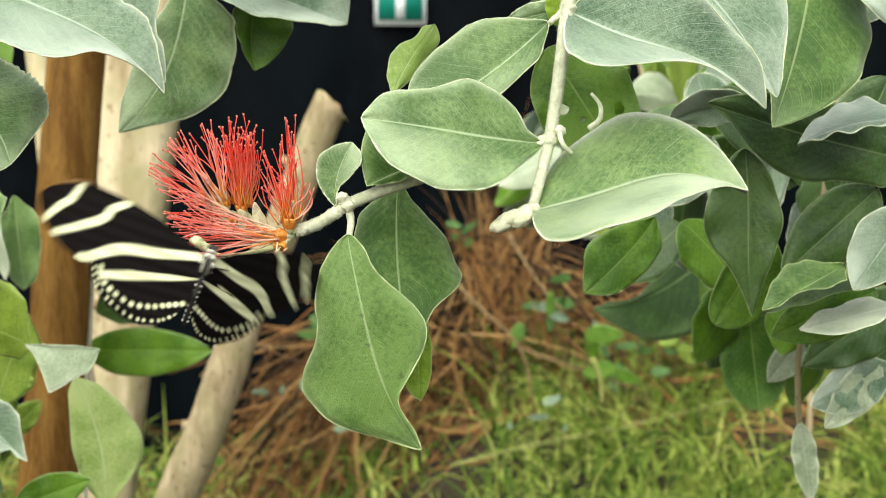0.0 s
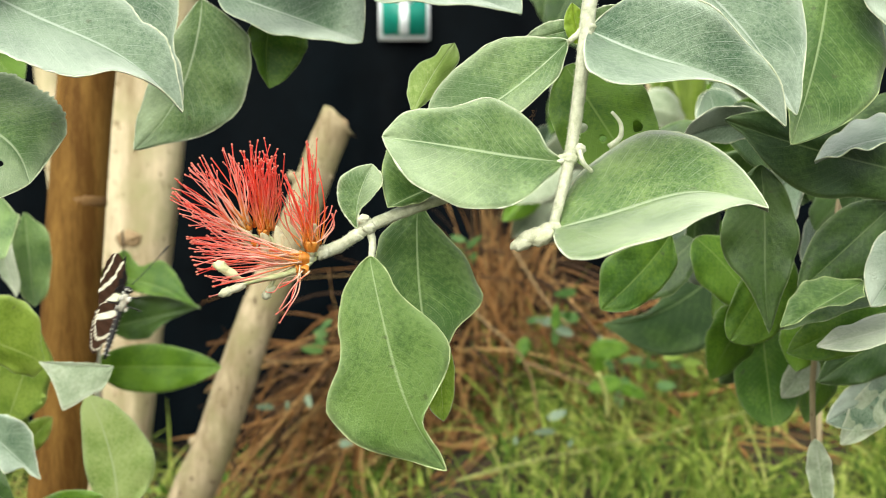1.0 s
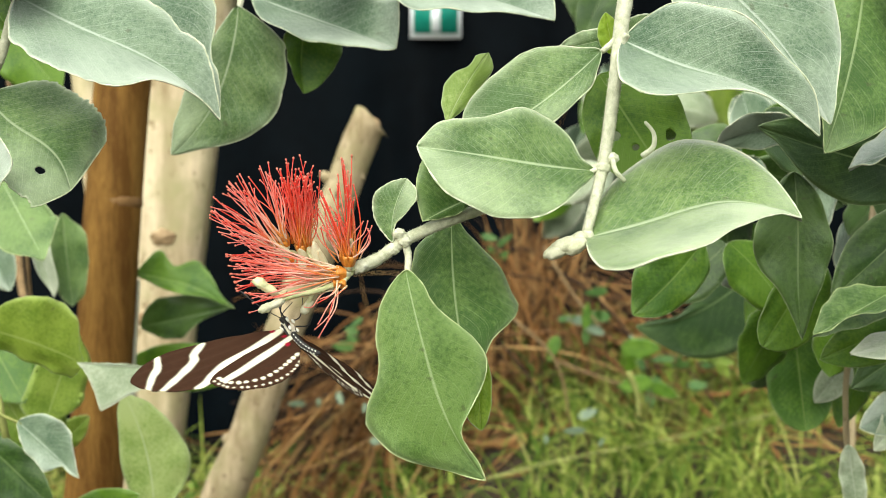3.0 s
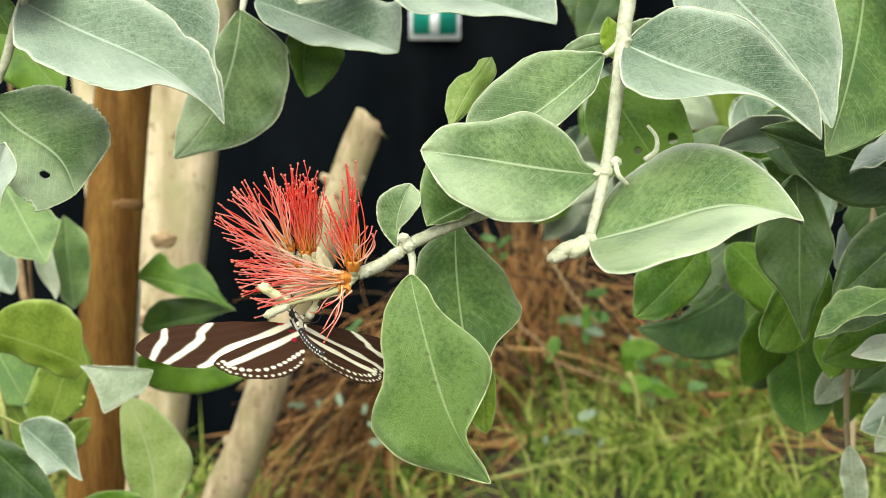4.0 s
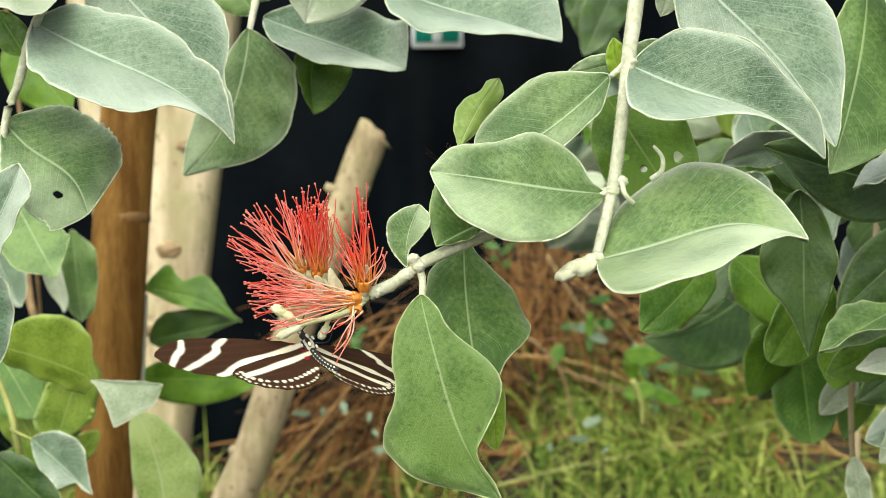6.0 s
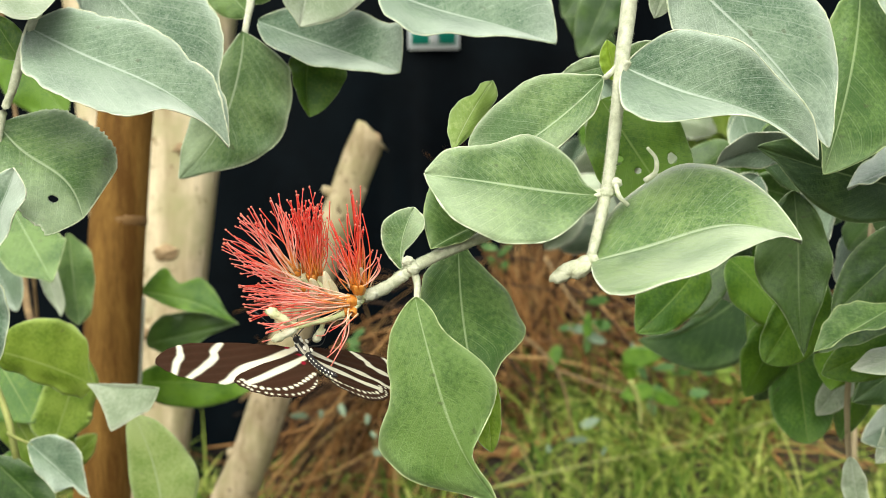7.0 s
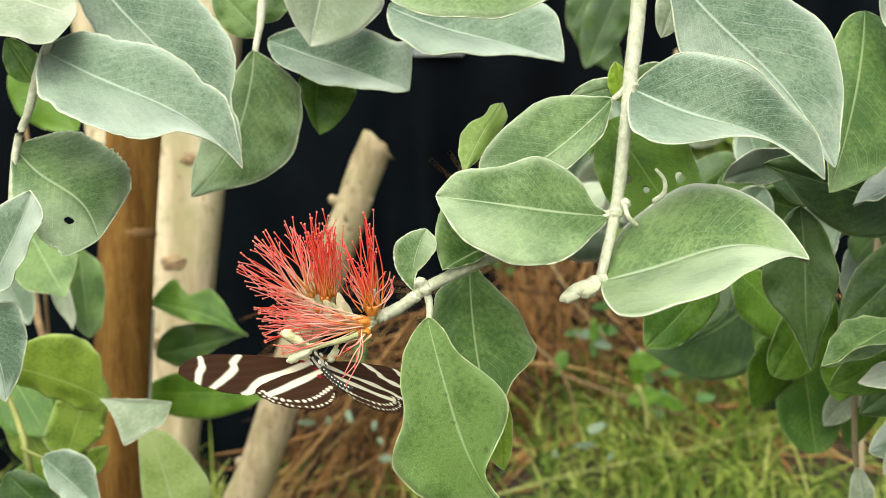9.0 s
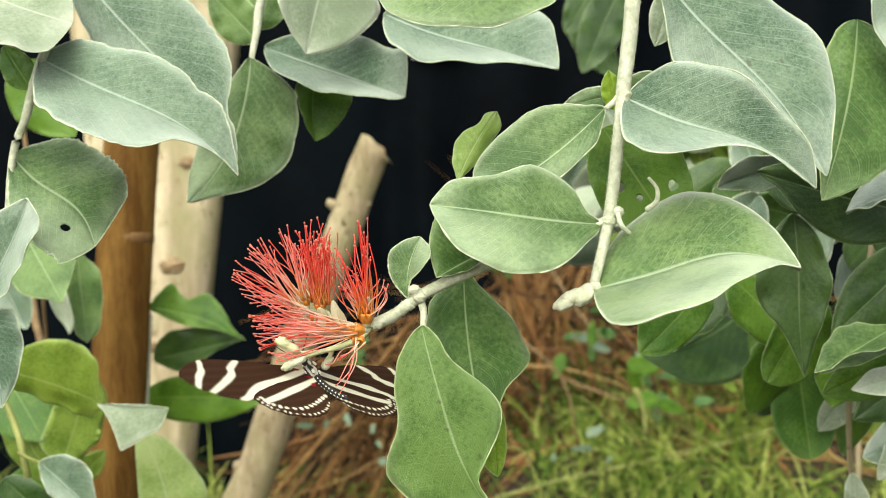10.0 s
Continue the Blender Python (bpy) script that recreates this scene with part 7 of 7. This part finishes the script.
def build_butterfly():
    b = thing("butterfly", (0, 0, 0), "black butterfly with narrow pale yellow stripes on long wings", "butterfly")
    bm = bmesh.new()
    blob(bm, (0, 0.001, 0), (0.0015, 0.0034, 0.0018), None, 16, 12, 0.1, 1)
    tx = part("thorax", bm, fly_cream, b, "cream thorax with black streaks")
    for sx, z, w in ((0, 0.0017, 0.0007), (-1, 0.0009, 0.0005), (1, 0.0009, 0.0005), (-1, -0.0008, 0.0005), (1, -0.0008, 0.0005)):
        bm = bmesh.new()
        blob(bm, (sx * 0.0013, 0.001, z), (w, 0.0031, 0.0004), None, 10, 8, 0.2, z * 900)
        part("streak", bm, fly_black, tx, "black streak")
    bm = bmesh.new()
    path = [Vector((0, -0.002 - 0.0016 * i, -0.0001 - 0.00004 * i * i)) for i in range(11)]
    tube(bm, path, [0.0009, 0.00105, 0.00095, 0.00105, 0.00095, 0.00105, 0.00095, 0.00095, 0.0009, 0.0008, 0.0004], 12)
    ab = part("abdomen", bm, fly_black, b, "slender black abdomen with pale spots")
    for i in range(1, 10):
        for sx in (-1, 1):
            bm = bmesh.new()
            blob(bm, path[i] + Vector((sx * 0.0007, 0, 0.0006)), (0.0002, 0.0004, 0.0002), None, 8, 6)
            blob(bm, path[i] + Vector((sx * 0.0008, 0, -0.0004)), (0.0002, 0.00045, 0.0002), None, 8, 6)
            part("spot", bm, fly_white, ab)
    bm = bmesh.new()
    blob(bm, (0, 0.0054, -0.0002), (0.0013, 0.0013, 0.0013), None, 14, 10)
    hd = part("head", bm, fly_black, b)
    for sx in (-1, 1):
        bm = bmesh.new()
        blob(bm, (sx * 0.0010, 0.0057, -0.0001), (0.0007, 0.0008, 0.0009), None, 10, 8)
        part("eye", bm, fly_black, hd, "round dark eye")
        bm = bmesh.new()
        blob(bm, (sx * 0.0005, 0.0050, 0.0011), (0.0004, 0.0005, 0.0003), None, 8, 6)
        blob(bm, (sx * 0.0009, 0.0036, 0.0019), (0.0005, 0.0007, 0.0003), None, 8, 6)
        blob(bm, (sx * 0.0017, 0.0015, 0.0012), (0.0004, 0.0008, 0.0004), None, 8, 6)
        blob(bm, (sx * 0.0012, 0.0030, -0.0019), (0.0006, 0.0011, 0.0004), None, 8, 6)
        blob(bm, (sx * 0.0006, 0.0058, -0.0012), (0.0004, 0.0004, 0.0003), None, 8, 6)
        blob(bm, (sx * 0.0015, -0.0008, -0.0012), (0.0004, 0.0010, 0.0005), None, 8, 6)
        part("spot", bm, fly_white, hd)
        bm = bmesh.new()
        pth = smooth_path([(sx * 0.0006, 0.0074, 0.0004), (sx * 0.004, 0.014, 0.002), (sx * 0.008, 0.0235, 0.003)], 8)
        tube(bm, pth, [0.00016] * (len(pth) - 4) + [0.00024, 0.00034, 0.00036, 0.0002], 6)
        part("antenna", bm, fly_black, b, "thin clubbed antenna")
        for y0, out, fw in ((0.0035, 0.004, 0.005), (0.0005, 0.0055, 0.001)):
            bm = bmesh.new()
            pth = smooth_path([(sx * 0.0012, y0, -0.0016), (sx * out, y0 + fw * 0.3, -0.0035), (sx * out * 0.8, y0 + fw, -0.0088)], 5)
            tube(bm, pth, (0.00026, 0.00012), 6)
            part("leg", bm, fly_black, b)
    wings = []
    for side in (1, -1):
        wings.append((side, build_wing("forewing", FORE, side, b, 0.35, "long narrow striped forewing"), build_wing("hindwing", HIND, side, b, 0.0, "rounded hindwing with a dotted margin")))
    return b, wings


butterfly, wings = build_butterfly()


# ---- what moves ----
def motions():
    walk(butterfly, [
        (0, pose(-0.0475, 0.3010, 0.9540, 91.9, 22.0, 5.7)),
        (0.1, pose(-0.0573, 0.3013, 0.9559, 97.5, 3.4, 20.4)),
        (0.2, pose(-0.0686, 0.3042, 0.9412, 97.3, -3.8, -17.5)),
        (0.3, pose(-0.0737, 0.3038, 0.9374, 86.8, 33.4, -5.7)),
        (0.4, pose(-0.0749, 0.3126, 0.9391, 89.0, 20.6, -2.9)),
        (0.5, pose(-0.0750, 0.3211, 0.9385, 88.4, 30.0, -9.0)),
        (0.6, pose(-0.0946, 0.3650, 0.9394, 52.3, 10.9, -85.7)),
        (0.7, pose(-0.0979, 0.3740, 0.9414, 60.0, 8.2, -87.5)),
        (0.8, pose(-0.0931, 0.3734, 0.9363, 56.3, -3.3, -95.0)),
        (0.9, pose(-0.0970, 0.3695, 0.9384, 74.2, -18.2, -137.9)),
        (1, pose(-0.0937, 0.3652, 0.9392, 83.5, -20.3, -161.7)),
        (1.1, pose(-0.0671, 0.3392, 0.9506, 83.5, -5.4, -84.3)),
        (1.2, pose(-0.0655, 0.3421, 0.9414, 106.8, -10.3, -86.0)),
        (1.3, pose(-0.0658, 0.3414, 0.9390, 110.5, -15.6, -89.8)),
        (1.4, pose(-0.0615, 0.3422, 0.9350, 124.9, -16.3, -103.0)),
        (1.5, pose(-0.0600, 0.3545, 0.9320, 148.1, 3.8, -108.2)),
        (1.6, pose(-0.0560, 0.3480, 0.9340, 145.0, -8.0, -122.0)),
        (1.75, pose(-0.0520, 0.3420, 0.9355, 142.0, -16.5, -132.0)),
        (2, pose(-0.0506, 0.3403, 0.9366, 141.4, -19.4, -136.1)),
        (2.5, pose(-0.0485, 0.3403, 0.9364, 154.1, -21.4, -137.7)),
        (4, pose(-0.0459, 0.3417, 0.9395, 146.1, -21.9, -138.7)),
        (4.5, pose(-0.0456, 0.3414, 0.9394, 148.8, -24.3, -141.8)),
        (5, pose(-0.0454, 0.3412, 0.9382, 150.7, -22.7, -139.2)),
        (5.5, pose(-0.0457, 0.3415, 0.9392, 152.4, -23.7, -139.1)),
        (7, pose(-0.0461, 0.3415, 0.9387, 148.6, -19.2, -133.1)),
        (7.5, pose(-0.0456, 0.3411, 0.9393, 147.7, -17.1, -131.8)),
        (8, pose(-0.0463, 0.3417, 0.9397, 148.0, -18.7, -133.6)),
        (8.5, pose(-0.0453, 0.3415, 0.9397, 146.8, -17.4, -131.5)),
        (9, pose(-0.0459, 0.3421, 0.9408, 148.7, -17.8, -132.0)),
        (9.5, pose(-0.0467, 0.3413, 0.9405, 147.3, -14.3, -127.4)),
        (10, pose(-0.0462, 0.3419, 0.9404, 148.2, -16.4, -130.2)),
    ])
    flap = [
        (0, -50, -14, 6), (0.1, -54, -16, 10), (0.2, 5, 92, 11), (0.3, 10, 60, 12), (0.4, 30, 30, 7), (0.5, 8, 104, 2), (0.6, 62, 84, 4), (0.7, 60, 84, 6), (0.8, 64, 86, 6), (0.9, 74, 88, 6),
        (1, 84, 90, 6), (1.1, 55, 70, 6), (1.2, 68, 74, 5.6), (1.3, 72, 75, 5.2), (1.4, 66, 70, 4.6), (1.5, 41, 40, 4), (1.6, 44, 33, 4), (1.7, 32, 25, 4), (1.8, 29, 22, 4), (1.9, 36, 26, 4),
        (2, 44.4, 30, 4), (2.1, 51, 32, 4), (2.2, 35, 15, 4), (2.3, 25.6, 12, 4), (2.4, 16.3, 3, 4), (2.5, 12, -6.2, 4), (2.6, 16.5, -4.4, 4), (2.7, 21, 10, 4), (3, 37, 14, 4), (3.4, 29, 4, 4), (3.8, 50, 27, 4), (3.9, 41.7, 15, 4),
        (4, 28.1, -3.3, 4), (4.1, 28.9, -4.5, 4), (4.3, 19.3, -17, 4), (4.5, 23.7, -12.7, 4), (4.7, 32.5, -2.9, 4), (4.8, 37.9, 10, 4), (4.9, 39.3, 13.9, 4), (5, 31.7, 1.8, 4), (5.1, 26.3, -5.9, 4), (5.2, 14.9, -19.6, 4), (5.4, 14, -19, 4), (5.5, 18.6, -11.7, 4), (5.7, 29.3, 1.1, 4),
        (6.1, 19.6, -8.3, 4), (6.5, 21, -2.7, 4), (6.8, 25.4, 5.5, 4), (7, 17.1, -2.7, 4), (7.1, 21.2, -1.8, 4), (7.3, 27.3, 3.1, 4), (7.4, 35.3, 15, 4), (7.5, 38.4, 19, 4), (7.6, 29.4, 8.5, 4), (7.7, 22.5, 2.1, 4), (7.8, 16.6, -3.4, 4),
        (8, 8.7, -9.3, 4), (8.2, 16.4, -3.2, 4), (8.4, 25, 9.8, 4), (8.5, 25.9, 9.8, 4), (8.7, 20.6, 2, 4), (8.9, 13, -2, 4), (9, 12.8, -1.7, 4), (9.1, 16, 2, 4), (9.2, 21, 7, 4), (9.3, 28, 13, 4), (9.4, 40, 20, 4), (9.5, 46.7, 27, 4), (9.6, 44.4, 20.5, 4), (9.7, 36.1, 6, 4), (9.8, 26.8, -0.5, 4), (10, 8.2, -5.6, 4),
    ]
    for side, fore, hind in wings:
        for w, lag, turn in ((fore, 1.0, 1.0), (hind, 0.96, 0.4)):
            walk(w, [(t, pose(0, 0, 0.0005, 0, -side * lag * (r if side > 0 else q), 0) @ pose(0, 0, 0, 0, 0, side * turn * sweep)) for t, r, q, sweep in flap])
    sway = [(0, 2.3), (0.5, 2), (1, 1.55), (1.35, 1.3), (1.5, -0.35), (1.75, 0.1), (2, 0), (2.5, 0.35), (4, 0.1), (4.5, 0), (5, -0.12), (10, -0.15)]
    o = twig.matrix_basis.translation.copy()
    walk(twig, [(t, pose(*o, 0, a, 0)) for t, a in sway])


motions()
